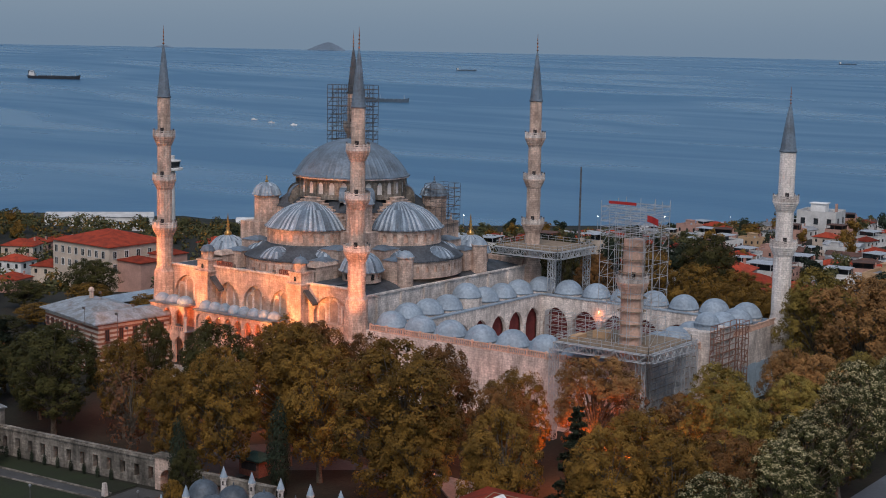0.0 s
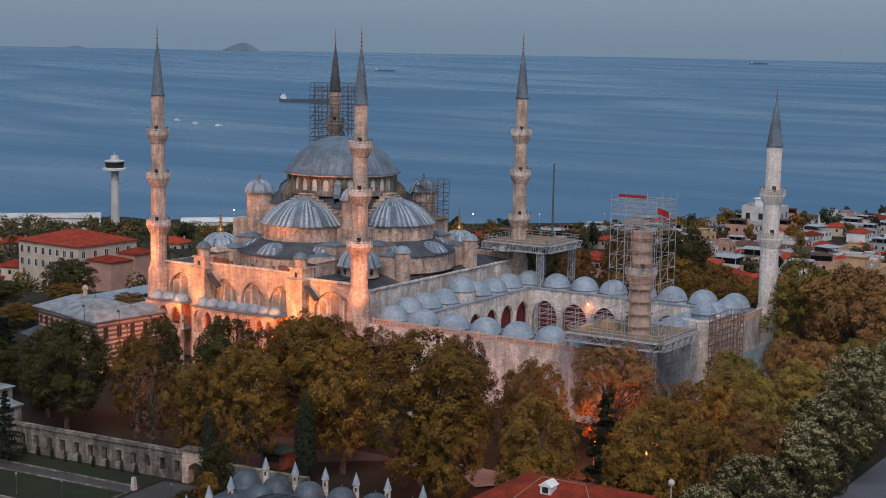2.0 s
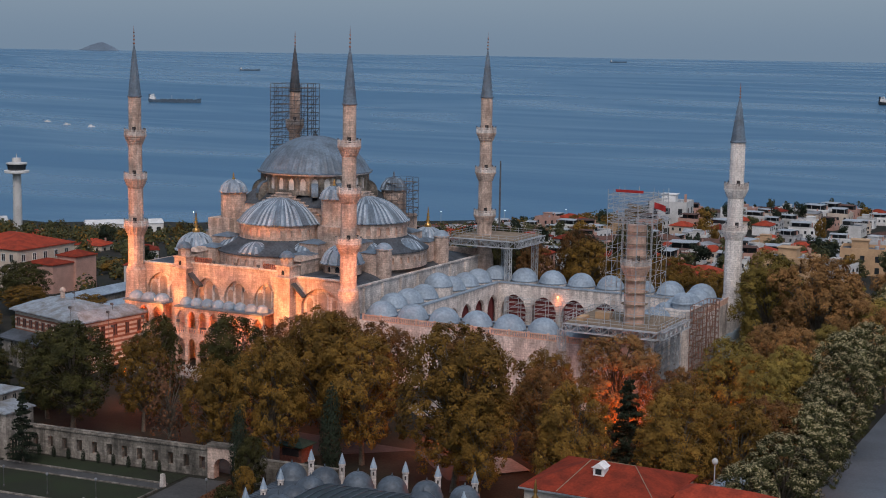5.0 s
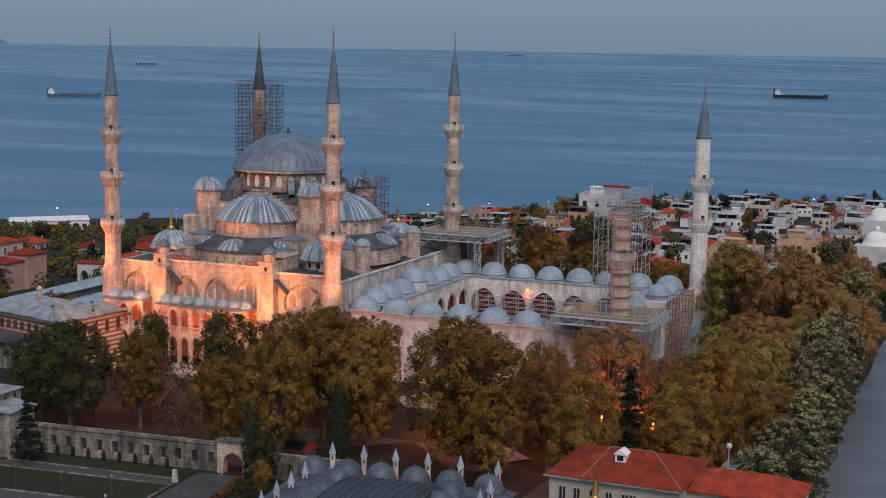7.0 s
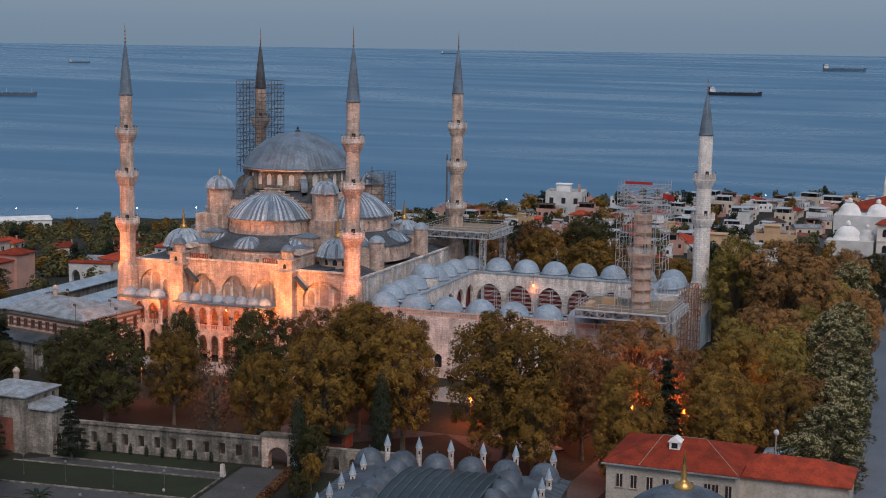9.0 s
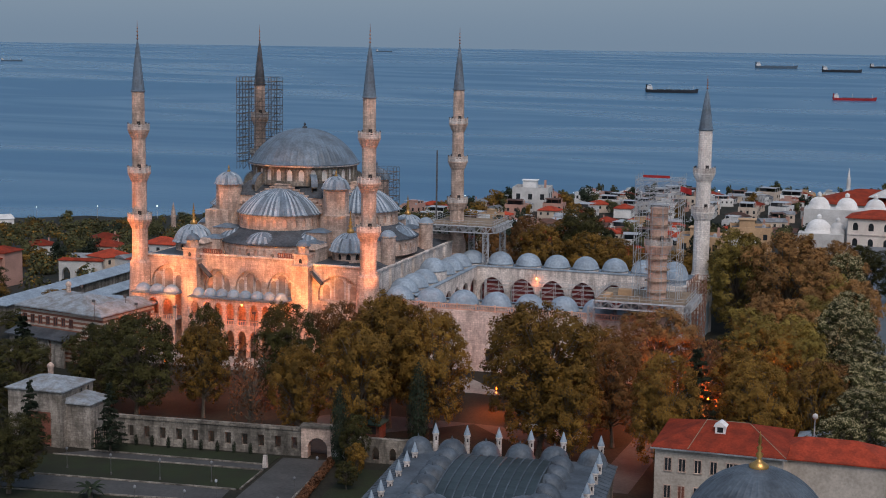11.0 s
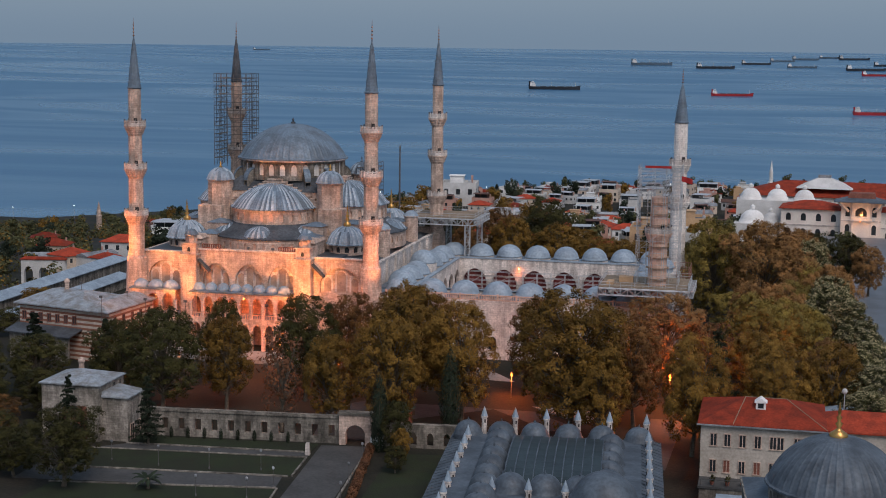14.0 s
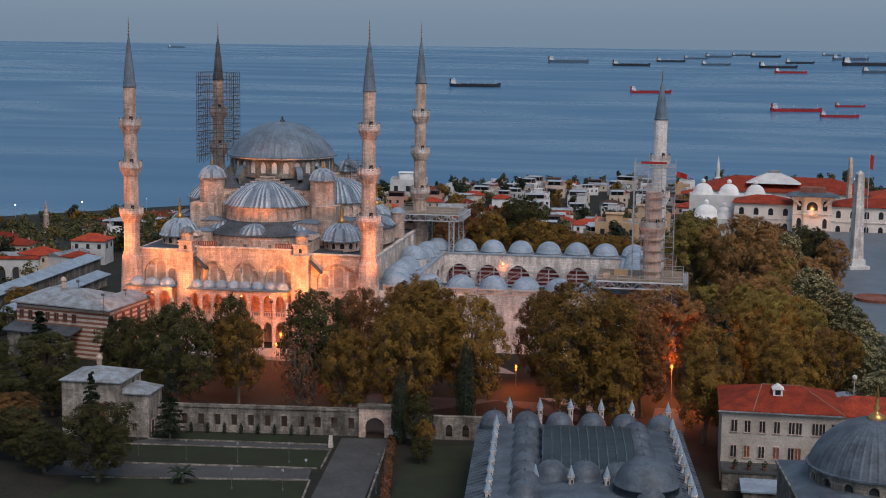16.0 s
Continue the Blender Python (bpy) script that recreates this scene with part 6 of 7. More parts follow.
KIND = {  # leaf material, label, name, crown height to width, number of leaf sprays, size of a spray
    "green": ("green", "tall leafy tree with a full green crown", "plane_tree", 29000, 0.125),
    "olive": ("olive", "tall plane tree with a yellowing olive crown", "plane_tree", 29000, 0.125),
    "brown": ("brown", "tall plane tree with a brown autumn crown", "plane_tree", 29000, 0.125),
    "amber": ("amber", "tall full tree in amber autumn leaf, painted brighter", "deciduous_tree", 29000, 0.125),
    "gold": ("gold", "tall tree with a golden-green autumn crown, painted brighter", "deciduous_tree", 29000, 0.125),
    "rust": ("rust", "half-bare tree with sparse reddish autumn leaves", "deciduous_tree", 1300, 0.26),
    "blossom": ("blossom", "round chestnut tree speckled with pale seed heads", "chestnut_tree", 29000, 0.125),
    "cypress": ("dark", "slim dark cypress standing upright", "cypress", 4200, 0.26),
    "cedar": ("dark", "dark conifer with layered drooping boughs", "conifer", 2600, 0.34),
    "shrub": ("green", "low rounded garden shrub", "shrub", 900, 0.2),
}
PROTO = {}
tree_rng = np.random.default_rng(11)


def build_tree(kind, seed):
    mat, label, name, count, size = KIND[kind]
    rng = np.random.default_rng(seed)
    t = thing(name, label, "tree" if kind != "shrub" else "shrub", group="park trees")
    H, R = 16.0, 5.5
    bm = bmesh.new()
    if kind == "cypress":
        k = 26
        u = np.linspace(0.06, 1, k)
        rad = R * (0.95 * np.sin(np.clip(u * 1.15, 0, 1) ** 0.5 * math.pi * 0.5) * (1 - u ** 2.6) + 0.05)
        cen = np.stack([rng.normal(size=k) * 0.25, rng.normal(size=k) * 0.25, u * H * 0.94], 1)
        branch(bm, (0, 0, 0), (0, 0, H * 0.9), 0.5, 0.06)
    elif kind == "cedar":
        needles = []
        for j in range(11):
            z = H * (0.14 + 0.078 * j)
            reach = R * (1.05 - 0.088 * j)
            for i in range(7):
                a = 2 * math.pi * (i + rng.random() * 0.8) / 7 + j
                z = H * (0.14 + 0.078 * j + 0.07 * (rng.random() - 0.5))
                far = reach * (0.7 + 0.4 * rng.random())
                branch(bm, (0, 0, z), (far * math.cos(a), far * math.sin(a), z - 0.09 * far), 0.09, 0.02, 4)
                u = rng.random(200) ** 0.7
                side = rng.normal(size=200) * 0.22 * far * (1.15 - u)
                needles.append(np.stack([u * far * math.cos(a) - side * math.sin(a), u * far * math.sin(a) + side * math.cos(a), z - 0.09 * far * u ** 2 + rng.normal(size=200) * 0.1 - 0.2 * abs(side)], 1))
        branch(bm, (0, 0, 0), (0, 0, H), 0.4, 0.04)
    else:
        k = 44 if kind != "rust" else 16
        base = 0.12 if kind != "shrub" else 0.05
        cen, rad = [], []
        for i in range(k):
            u = 1 - 1.9 * (i + 0.5) / k
            a = i * 2.399 + rng.random() * 0.8
            ring = math.sqrt(max(0.0, 1 - u * u))
            q = R * (0.60 + 0.22 * rng.random()) * ring
            cen.append((q * math.cos(a), q * math.sin(a), H * (0.58 + (0.345 if u > 0 else 0.40) * u * (0.9 + 0.16 * rng.random()))))
            rad.append(R * (0.21 + 0.10 * rng.random()))
        for _ in range(11):
            cen.append((rng.normal() * R * .3, rng.normal() * R * .3, H * (0.40 + 0.42 * rng.random())))
            rad.append(R * 0.36)
        cen, rad = np.array(cen), np.array(rad)
        lean = rng.normal(size=2) * 0.25
        fork = H * (base + 0.08)
        branch(bm, (0, 0, -0.3), (lean[0], lean[1], fork), 0.42, 0.26, 8)
        branch(bm, (lean[0], lean[1], fork), (lean[0] * 1.5, lean[1] * 1.5, H * 0.74), 0.26, 0.05, 6)
        for c, r in zip(cen, rad):
            z0 = fork + (c[2] - fork) * 0.3 - 0.4
            knee = (lean[0] + c[0] * 0.45, lean[1] + c[1] * 0.45, z0 + (c[2] - z0) * 0.6)
            branch(bm, (lean[0], lean[1], max(z0, fork * 0.8)), knee, 0.15, 0.09, 5)
            branch(bm, knee, tuple(c), 0.09, 0.03, 4)
            for _ in range(6 if kind == "rust" else 3):
                e = c + rng.normal(size=3) * r * 0.55
                branch(bm, tuple(c), tuple(e), 0.035, 0.012, 3)
    part("trunk", bm, BARK, t)
    if kind == "blossom":
        part("crown", crown_mesh("crown", cen, rad, count, size, rng, [LEAF[mat], FLOWER], 0.25), None, t)
    elif kind == "cedar":
        p = np.concatenate(needles)
        part("crown", blades("crown", p, rng.normal(size=p.shape) * 0.35 + np.array((0, 0, 1.0)), 0.2, rng, [LEAF[mat]]), None, t)
    elif kind not in ("cypress", "shrub"):
        part("crown", crown_mesh("crown", cen, rad, count, size, rng, [LEAF[mat]]), None, t)
    else:
        part("crown", leaf_mesh("crown", cen, rad, count, size, rng, [LEAF[mat]]), None, t)
    return t


def plant(kind, x, y, top, radius, variants=3):
    z = ground_z(x, y)
    v = int(tree_rng.integers(variants))
    radius *= 1.1
    s = (radius / 5.5, radius / 5.5, (top - z) / 16.0)
    m = Matrix.LocRotScale((x, y, z), Euler((0, 0, tree_rng.random() * 6.28)), Vector(s))
    if (kind, v) not in PROTO:
        PROTO[kind, v] = build_tree(kind, 100 + 7 * v + len(kind))
        PROTO[kind, v].matrix_basis = m
        return
    o = PROTO[kind, v]
    copy_thing(o, m @ Matrix.Diagonal((1 / o.scale[0], 1 / o.scale[1], 1 / o.scale[2], 1)))


MAIN_TREES = (
    ("green", 26.8, -49.8, 16.2, 6.6), ("olive", 35.4, -42.5, 13.8, 4.5), ("rust", 49.3, -54.0, 14.5, 4.2), ("olive", 57.2, -52.5, 14.0, 4.2),
    ("olive", 66.5, -51.5, 17.8, 5.4), ("olive", 67.3, -37.6, 20.3, 6.6), ("olive", 76.7, -41.2, 18.4, 6.0), ("cypress", 67.8, -61.2, 11.0, 1.7),
    ("cypress", 76.7, -50.2, 13.2, 2.1), ("olive", 95.4, -46.8, 21.9, 8.2), ("brown", 108.6, -14.7, 16.6, 6.2), ("olive", 115.4, -51.0, 17.0, 5.2),
    ("olive", 128.0, -46.5, 15.8, 5.4), ("brown", 105.0, -36, 15.5, 5.0), ("brown", 88, -27, 17.5, 5.6), ("brown", 62, -25, 17.5, 5.4), 
    ("green", 46.5, -33, 16.8, 5.8), ("brown", 66, -17, 14.8, 4.6), ("brown", 53, -24, 15.5, 4.8), ("green", 31, -32, 15.0, 3.8), ("olive", 100, -24, 15.0, 4.8),
    ("cedar", 118.3, -37, 15.5, 4.6), ("rust", 117.5, -19, 13.5, 4.2),
    ("olive", 124, -6, 16.2, 5.6), ("brown", 114, 1.5, 9.0, 3.6), ("brown", 123.5, 20, 14.6, 5.0), ("olive", 130, 8, 13.0, 5.0), ("blossom", 138.0, 12, 15.6, 5.6),
    ("blossom", 140.6, 0, 15.0, 5.2), ("blossom", 141.5, -16, 14.0, 5.2), ("brown", 136.5, -30, 13.0, 4.8), ("blossom", 143.0, -28, 12.8, 4.6), ("blossom", 143.4, -47, 12.4, 5.6), ("blossom", 141.0, -56, 10.6, 4.4),
    ("olive", 137, -44, 15.4, 5.0), ("olive", 133, -20, 16.6, 5.0), ("olive", 125, -32, 14.6, 5.4), ("green", 118, 12, 8.0, 4.2), ("olive", 113.8, 55.5, 22.4, 7.0),
    ("brown", 125, 50, 23.0, 8.6), ("olive", 131, 33, 12.5, 5.6), ("olive", 119, 36, 9.5, 5.0), ("brown", 128, 20, 14.0, 4.8), ("brown", 139, 46, 14.6, 5.4), ("olive", 133, 60, 14.0, 5.6),
    ("blossom", 138.5, 30, 14.4, 5.2), ("blossom", 135.5, 74, 16.2, 5.2), ("brown", 133, 92, 16.6, 5.6), ("green", 146, 118, 12.5, 6.0), ("olive", 123, 76, 15.0, 6.0),
    ("olive", 112, 72, 16.0, 6.0), ("green", 129, 110, 12.5, 6.0), ("brown", 151, 112, 10.5, 4.4), ("green", 137, 126, 11.5, 5.5),
    ("green", 70, 100, 20.5, 7.0), ("olive", 63, 86, 17.8, 5.6), ("olive", 75, 84, 16.6, 5.8), ("olive", 82, 80, 13.4, 4.8), ("olive", 89, 79, 13.2, 4.6), ("olive", 95.5, 80, 13.0, 4.6),
    ("brown", 58, 90, 19.5, 5.2), ("olive", 101, 82, 12.6, 4.6), ("green", 44, 78, 20.0, 4.6),
    ("green", 1, -44, 9.0, 4.8), ("cedar", -4.0, -36, 12.0, 4.6), ("cedar", 8.5, -33, 11.0, 3.0), ("cypress", 8.4, -26.0, 9.4, 1.5), ("green", -7, -50, 8.5, 4.4), ("cedar", 11, -40, 9.0, 3.4),
    ("green", 7, -56, 6.0, 4.0), ("green", 29.2, -90.5, 9.2, 5.0), ("cedar", 20.5, -71.5, 9.5, 2.6), ("cedar", 31.5, -66.5, 8.8, 2.6), ("green", 13, -82, 5.5, 4.4),
    ("green", 20, -88, 4.5, 3.6), ("brown", 8, -72, 5.0, 3.8), ("green", 2, -66, 7.0, 4.6), ("green", 71.0, -63.0, 6.2, 2.2), ("green", 73.2, -72, 1.6, 1.6), ("olive", 72.8, -67, 3.0, 1.4),
    ("green", -64, 35.8, 8.5, 6.5), ("olive", -56, 28, 4.5, 5.2), ("green", -72, 22, 4.0, 5.0), ("olive", -38, 30, 3.6, 4.0),
    ("olive", 79, 96, 14.0, 6.0), ("olive", 88, 92, 12.5, 6.0), ("olive", 96, 92, 12.0, 5.6), ("olive", 66, 108, 18.0, 6.0), ("green", 105, 96, 12.0, 6.0), ("brown", 52, 80, 17.0, 4.4),
    ("green", -90, 20, 3.0, 6.0), ("olive", -82, 8, 1.5, 5.0), ("green", -100, 8, 2.0, 6.0), ("olive", -50, 8, 3.0, 4.6), ("green", -60, -4, 3.0, 5.0), ("green", -36, -12, 4.5, 4.6), ("green", -45, -18, 4.0, 5.0), ("cedar", -28, -26, 8.0, 4.0), ("green", -30, 2, 4.2, 3.6),
    ("green", 16, -44, 12.5, 5.0), ("olive", 101, -50, 13.5, 4.2),
)
# trees by the square use amber and gold; brighter light is put into these
for kind, x, y, top, radius in MAIN_TREES:
    if y > -26 and x > 104:
        kind = {"brown": "amber", "olive": "gold"}.get(kind, kind)
    plant(kind, x, y, top, radius)
for i in range(9):
    x, y = fw(L * (i + 1) / n, 0, -1.0)[:2]
    plant("cypress", x, y, GZ + 2.1, 0.42, 1)

# ---------------------------------------------------------------- the quarter between mosque and sea
city_rng = random.Random(5)


GREY_WALL = material("weathered_grey_render", (0.50, 0.49, 0.49), 0.85, 0, 0.2, 0.4, 3, 0.15, (0.34, 0.33, 0.33), each=0.4)
BROWN_TILE = material("dull_brown_tile", (0.15, 0.075, 0.055), 0.9, 0, 0.25, 0.5, 3, 0.4, (0.09, 0.05, 0.04), each=0.4)
WALL_WORD = {WHITE: "white ", CREAM: "cream ", OCHRE: "ochre ", PINK: "salmon ", GREY_WALL: "weathered grey "}


def town_house(kind, wall_mat, w, d, h, tile=RED_TILE):
    """A small town house; kind: hip (tiles), flat (terrace with parapet and room), canopy (roof terrace under a sheet), shed (sheet roof)."""
    label = {"hip": "town house with a tiled hip roof", "flat": "flat-roofed town house with a roof room", "canopy": "town house with a covered roof terrace", "shed": "low building under a grey sheet roof"}[kind]
    t = thing("town_house", WALL_WORD[wall_mat] + label, "house", group="houses by the sea")
    bm = bmesh.new()
    box(bm, -w / 2, w / 2, -d / 2, d / 2, -4, h)
    part("wall", bm, wall_mat, t)
    bm = bmesh.new()
    if kind == "hip":
        hip_roof(bm, -w / 2, w / 2, -d / 2, d / 2, h + 0.2, min(w, d) * 0.22, 0.4)
        part("roof", bm, tile, t)
    elif kind == "shed":
        prism(bm, [(-w / 2 - .3, -d / 2 - .3), (w / 2 + .3, -d / 2 - .3), (w / 2 + .3, d / 2 + .3), (-w / 2 - .3, d / 2 + .3)], h, h + 1.2,
              tip=[(-w / 2 - .3, -.1), (w / 2 + .3, -.1), (w / 2 + .3, .1), (-w / 2 - .3, .1)])
        part("roof", bm, tile if tile != RED_TILE else GREY_ROOF, t)
    else:
        box(bm, -w / 2 + .25, w / 2 - .25, -d / 2 + .25, d / 2 - .25, h, h + 0.15)
        part("roof", bm, GREY_ROOF, t)
        bm = bmesh.new()
        for a in ((-w / 2, w / 2, -d / 2, -d / 2 + .25), (-w / 2, w / 2, d / 2 - .25, d / 2), (-w / 2, -w / 2 + .25, -d / 2 + .25, d / 2 - .25), (w / 2 - .25, w / 2, -d / 2 + .25, d / 2 - .25)):
            box(bm, *a, h, h + 0.8)
        part("parapet", bm, wall_mat, t)
        bm = bmesh.new()
        if kind == "canopy":
            box(bm, -w * .46, w * .30, -d * .44, d * .44, h + 2.5, h + 2.62)
            for px in (-w * .44, -w * .08, w * .28):
                for py in (-d * .42, d * .42):
                    box(bm, px - .08, px + .08, py - .08, py + .08, h + .1, h + 2.5)
            part("terrace_roof", bm, tile if tile != RED_TILE else STEEL, t)
            bm = bmesh.new()
            box(bm, -w * .42, w * .26, d * .05, d * .40, h + .15, h + 2.4)
            part("terrace_room", bm, GLASS, t)
        else:
            box(bm, -w * .28, w * .1, d * .0, d * .36, h + .15, h + 2.1)
            box(bm, -w * .31, w * .13, -d * .03, d * .39, h + 2.1, h + 2.25)
            part("roof_room", bm, wall_mat, t)
            bm = bmesh.new()
            lathe(bm, w * .3, -d * .22, [(.45, h + .2), (.45, h + 1.2), (.05, h + 1.4)], 8)
            part("water_tank", bm, STEEL, t)
    bm = bmesh.new()
    box(bm, w * .3, w * .3 + .5, d * .2, d * .2 + .5, h, h + 2.2)
    part("chimney", bm, PINK, t)
    rows = max(1, int(h // 2.6))
    k = max(2, int(w // 3.0))
    for r in range(rows):
        z = h - 2.2 - 2.6 * r
        for i in range(k):
            bm = bmesh.new()
            x = -w / 2 + w * (i + .5) / k
            box(bm, x - .5, x + .5, -d / 2 - .06, -d / 2 + .02, z, z + 1.4)
            part("window", bm, GLASS, t)
        for i in range(2):
            bm = bmesh.new()
            y = -d / 2 + d * (i + .5) / 2
            box(bm, w / 2 - .02, w / 2 + .06, y - .6, y + .6, z, z + 1.5)
            part("window", bm, GLASS, t)
    return t


SORTS = (("hip", CREAM, 11, 9, 4.4), ("hip", PINK, 9, 9, 4.8), ("flat", WHITE, 9, 8, 5.0), ("canopy", CREAM, 9, 10, 5.2), ("canopy", WHITE, 12, 9, 4.4), ("shed", WHITE, 14, 7, 3.6),
         ("flat", OCHRE, 10, 9, 5.6), ("hip", WHITE, 10, 8, 4.4), ("flat", PINK, 8, 8, 5.4), ("shed", CREAM, 11, 9, 4.2),
         ("hip", GREY_WALL, 12, 8, 4.6, BROWN_TILE), ("canopy", GREY_WALL, 10, 9, 5.4), ("shed", GREY_WALL, 15, 8, 3.8, BROWN_TILE), ("canopy", PINK, 10, 8, 5.0, BROWN_TILE))
town = [None] * len(SORTS)


def settle(i, x, y, rz, s=1.0, z=None):
    m = Matrix.LocRotScale((x, y, ground_z(x, y) if z is None else z), Euler((0, 0, radians(rz))), Vector((s, s, s)))
    if town[i] is None:
        town[i] = town_house(*SORTS[i])
        town[i].matrix_basis = m
    else:
        o = town[i]
        copy_thing(o, m @ Matrix.Diagonal((1 / o.scale[0], 1 / o.scale[1], 1 / o.scale[2], 1)))


WEIGHTS = (6, 3, 5, 4, 7, 9, 1, 7, 2, 4, 5, 3, 4, 4)
yy = 150.0
while yy < 600:
    xx = -150.0
    while xx < 185:
        x, y = xx + city_rng.uniform(-3, 3), yy + city_rng.uniform(-3, 3)
        xx += 15.5
        inside = y < shore(x) - 62 and x > -150 + 0.9 * max(0, 330 - y) * 0.55
        if not inside or (x > 104 and y < 300) or (x > 60 and y < 165) or (x < 20 and y < 215) or (x > 110 and y > 480) or city_rng.random() < 0.12:
            continue
        settle(city_rng.choices(range(len(SORTS)), WEIGHTS)[0], x, y, city_rng.choice((0, 0, 8, -12, 20, 90, 78)), city_rng.uniform(0.62, 0.98))
    yy += 16.5
# a few large roofs that stand out
for i, x, y, rz, s in ((0, 78, 128, 5, 1.25), (0, 50, 150, 10, 1.3), (7, 64, 138, -6, 1.2), (2, -10, 364, 6, 1.75), (6, 92, 160, 0, 1.3), (6, 100, 215, 8, 1.3)):
    settle(i, x, y, rz, s)
# houses at the garden side
for i, x, y, rz, s in ((0, -62, 128, 20, 1.0), (5, -84, 122, 15, 0.9), (0, -96, 150, 10, 0.9), (7, -40, 150, 8, 0.9), (0, -120, 190, 25, 0.9), (4, -85, 215, 15, 0.9), (0, -70, 240, 10, 1.0), (7, -20, 170, 0, 0.9), (5, -16, 130, 8, 1.0), (1, -100, 40, 15, 0.8)):
    settle(i, x, y, rz, s)

settle(7, -55.6, 113, 4, 0.98, -1.2)
for i, x, y, rz, s, z in ((0, -64, 97, 70, 0.85, -2.6), (5, -57, 99, 70, 0.8, -1.9), (7, -52, 94, 70, 0.7, -1.9), (0, -137, 83, 20, 0.9, -9.5), (7, -158, 86, 12, 0.95, -10.5), (0, -186, 110, 30, 1.0, -11), (1, -200, 127, 10, 0.9, -13), (0, -150, 104, 60, 0.9, -11.5), (4, -128, 120, 15, 0.9, -10.5),
                           (7, -172, 132, 5, 0.9, -13), (0, -215, 150, 18, 1.0, -16), (7, -150, 140, 70, 0.9, -12.5), (2, -235, 190, 30, 1.0, -20), (5, -190, 165, 25, 1.0, -15), (0, -165, 180, 12, 1.0, -15), (7, -130, 165, 40, 0.9, -12), (0, -240, 230, 40, 1.0, -22)):
    settle(i, x, y, rz, s, z)

# big school with a red roof
sch = thing("red_roofed_school", "large cream school block with bright red tiled roofs", "school", (-112.5, 84, ground_z(-112.5, 84)), -2)
zb = ground_z(-112.5, 84)
bm = bmesh.new()
box(bm, -12, 13, -11, 11, -2, 4.2 - zb)
part("wall", bm, CREAM, sch)
bm = bmesh.new()
hip_roof(bm, -12, 13, -11, 11, 4.4 - zb, 3.2, 0.5)
part("roof", bm, RED_TILE, sch)
bm = bmesh.new()
box(bm, 13, 23, -8, 2, -2, 0.5 - zb)
box(bm, 17, 24, 0, 8, -2, 2.0 - zb)
part("wing", bm, PINK, sch)
bm = bmesh.new()
hip_roof(bm, 17, 24, 0, 8, 2.2 - zb, 1.4, 0.4)
hip_roof(bm, 13, 23, -8, 0, 0.7 - zb, 1.2, 0.4)
part("roof", bm, RED_TILE, sch)
for r in range(2):
    for i in range(8):
        window_unit(sch, -10.5 + 3.0 * i, -11, 1.0 - zb - 3.6 * r, 1.2, 1.9, "y", GLASS, WHITE)
    for i in range(5):
        window_unit(sch, 13, -9 + 4.2 * i, 1.0 - zb - 3.6 * r, 1.2, 1.9, "x", GLASS, WHITE)

# long low roofs of the bazaar on the garden side
baz = thing("bazaar_row", "long low bazaar row under grey lead roofs", "bazaar")
for x0, x1, y0, y1, z in ((-50, -44, 18, 92, 1.2), (-38, -33, 10, 70, 0.4), (-30, -16, 22, 30, 2.6), (-28, -8, 6, 16, 3.2)):
    bm = bmesh.new()
    box(bm, x0 + .4, x1 - .4, y0 + .4, y1 - .4, -12, z)
    w = part("wall", bm, STONE_OLD, baz)
    bm = bmesh.new()
    hip_roof(bm, x0, x1, y0, y1, z + .2, 1.3, 0.2)
    part("roof", bm, LEAD_PALE, w)
ghs = thing("gate_pavilion", "pale arched gate pavilion with a red roof", "gate", (-67, 83, -6.2), 12)
bm = bmesh.new()
arcade(bm, line_map((-4, 0), (8, 0)), 0, 12, 3, -1, 7.6, -1, 4.0, 1.7, 0.6, 1.6, 10)
part("arch_wall", bm, WHITE, ghs)
bm = bmesh.new()
hip_roof(bm, -4, 8, 0, 1.6, 7.7, 0.6, 0.25)
part("roof", bm, RED_TILE, ghs)

# white control tower near the shore
ct = thing("control_tower", "tall white round control tower with a ringed head", "tower", (-300, 285, ground_z(-300, 285)))
bz = ground_z(-300, 285)
bm = bmesh.new()
lathe(bm, 0, 0, [(2.6, -3), (2.1, 4), (1.9, 0.5 - bz), (2.6, 0.8 - bz)], 20)
part("shaft", bm, WHITE, ct)
bm = bmesh.new()
lathe(bm, 0, 0, [(2.4, 0.6 - bz), (5.6, 1.2 - bz), (5.7, 2.2 - bz), (5.3, 2.3 - bz), (4.2, 2.4 - bz)], 24)
part("gallery", bm, WHITE, ct)
bm = bmesh.new()
lathe(bm, 0, 0, [(4.0, 2.4 - bz), (4.6, 5.0 - bz), (4.4, 5.2 - bz)], 16)
part("cabin", bm, GLASS, ct)
bm = bmesh.new()
lathe(bm, 0, 0, [(4.8, 5.2 - bz), (4.8, 5.7 - bz), (2.0, 6.2 - bz), (2.0, 8.0 - bz), (0.2, 8.1 - bz), (0.1, 10 - bz)], 16)
part("cap", bm, WHITE, ct)
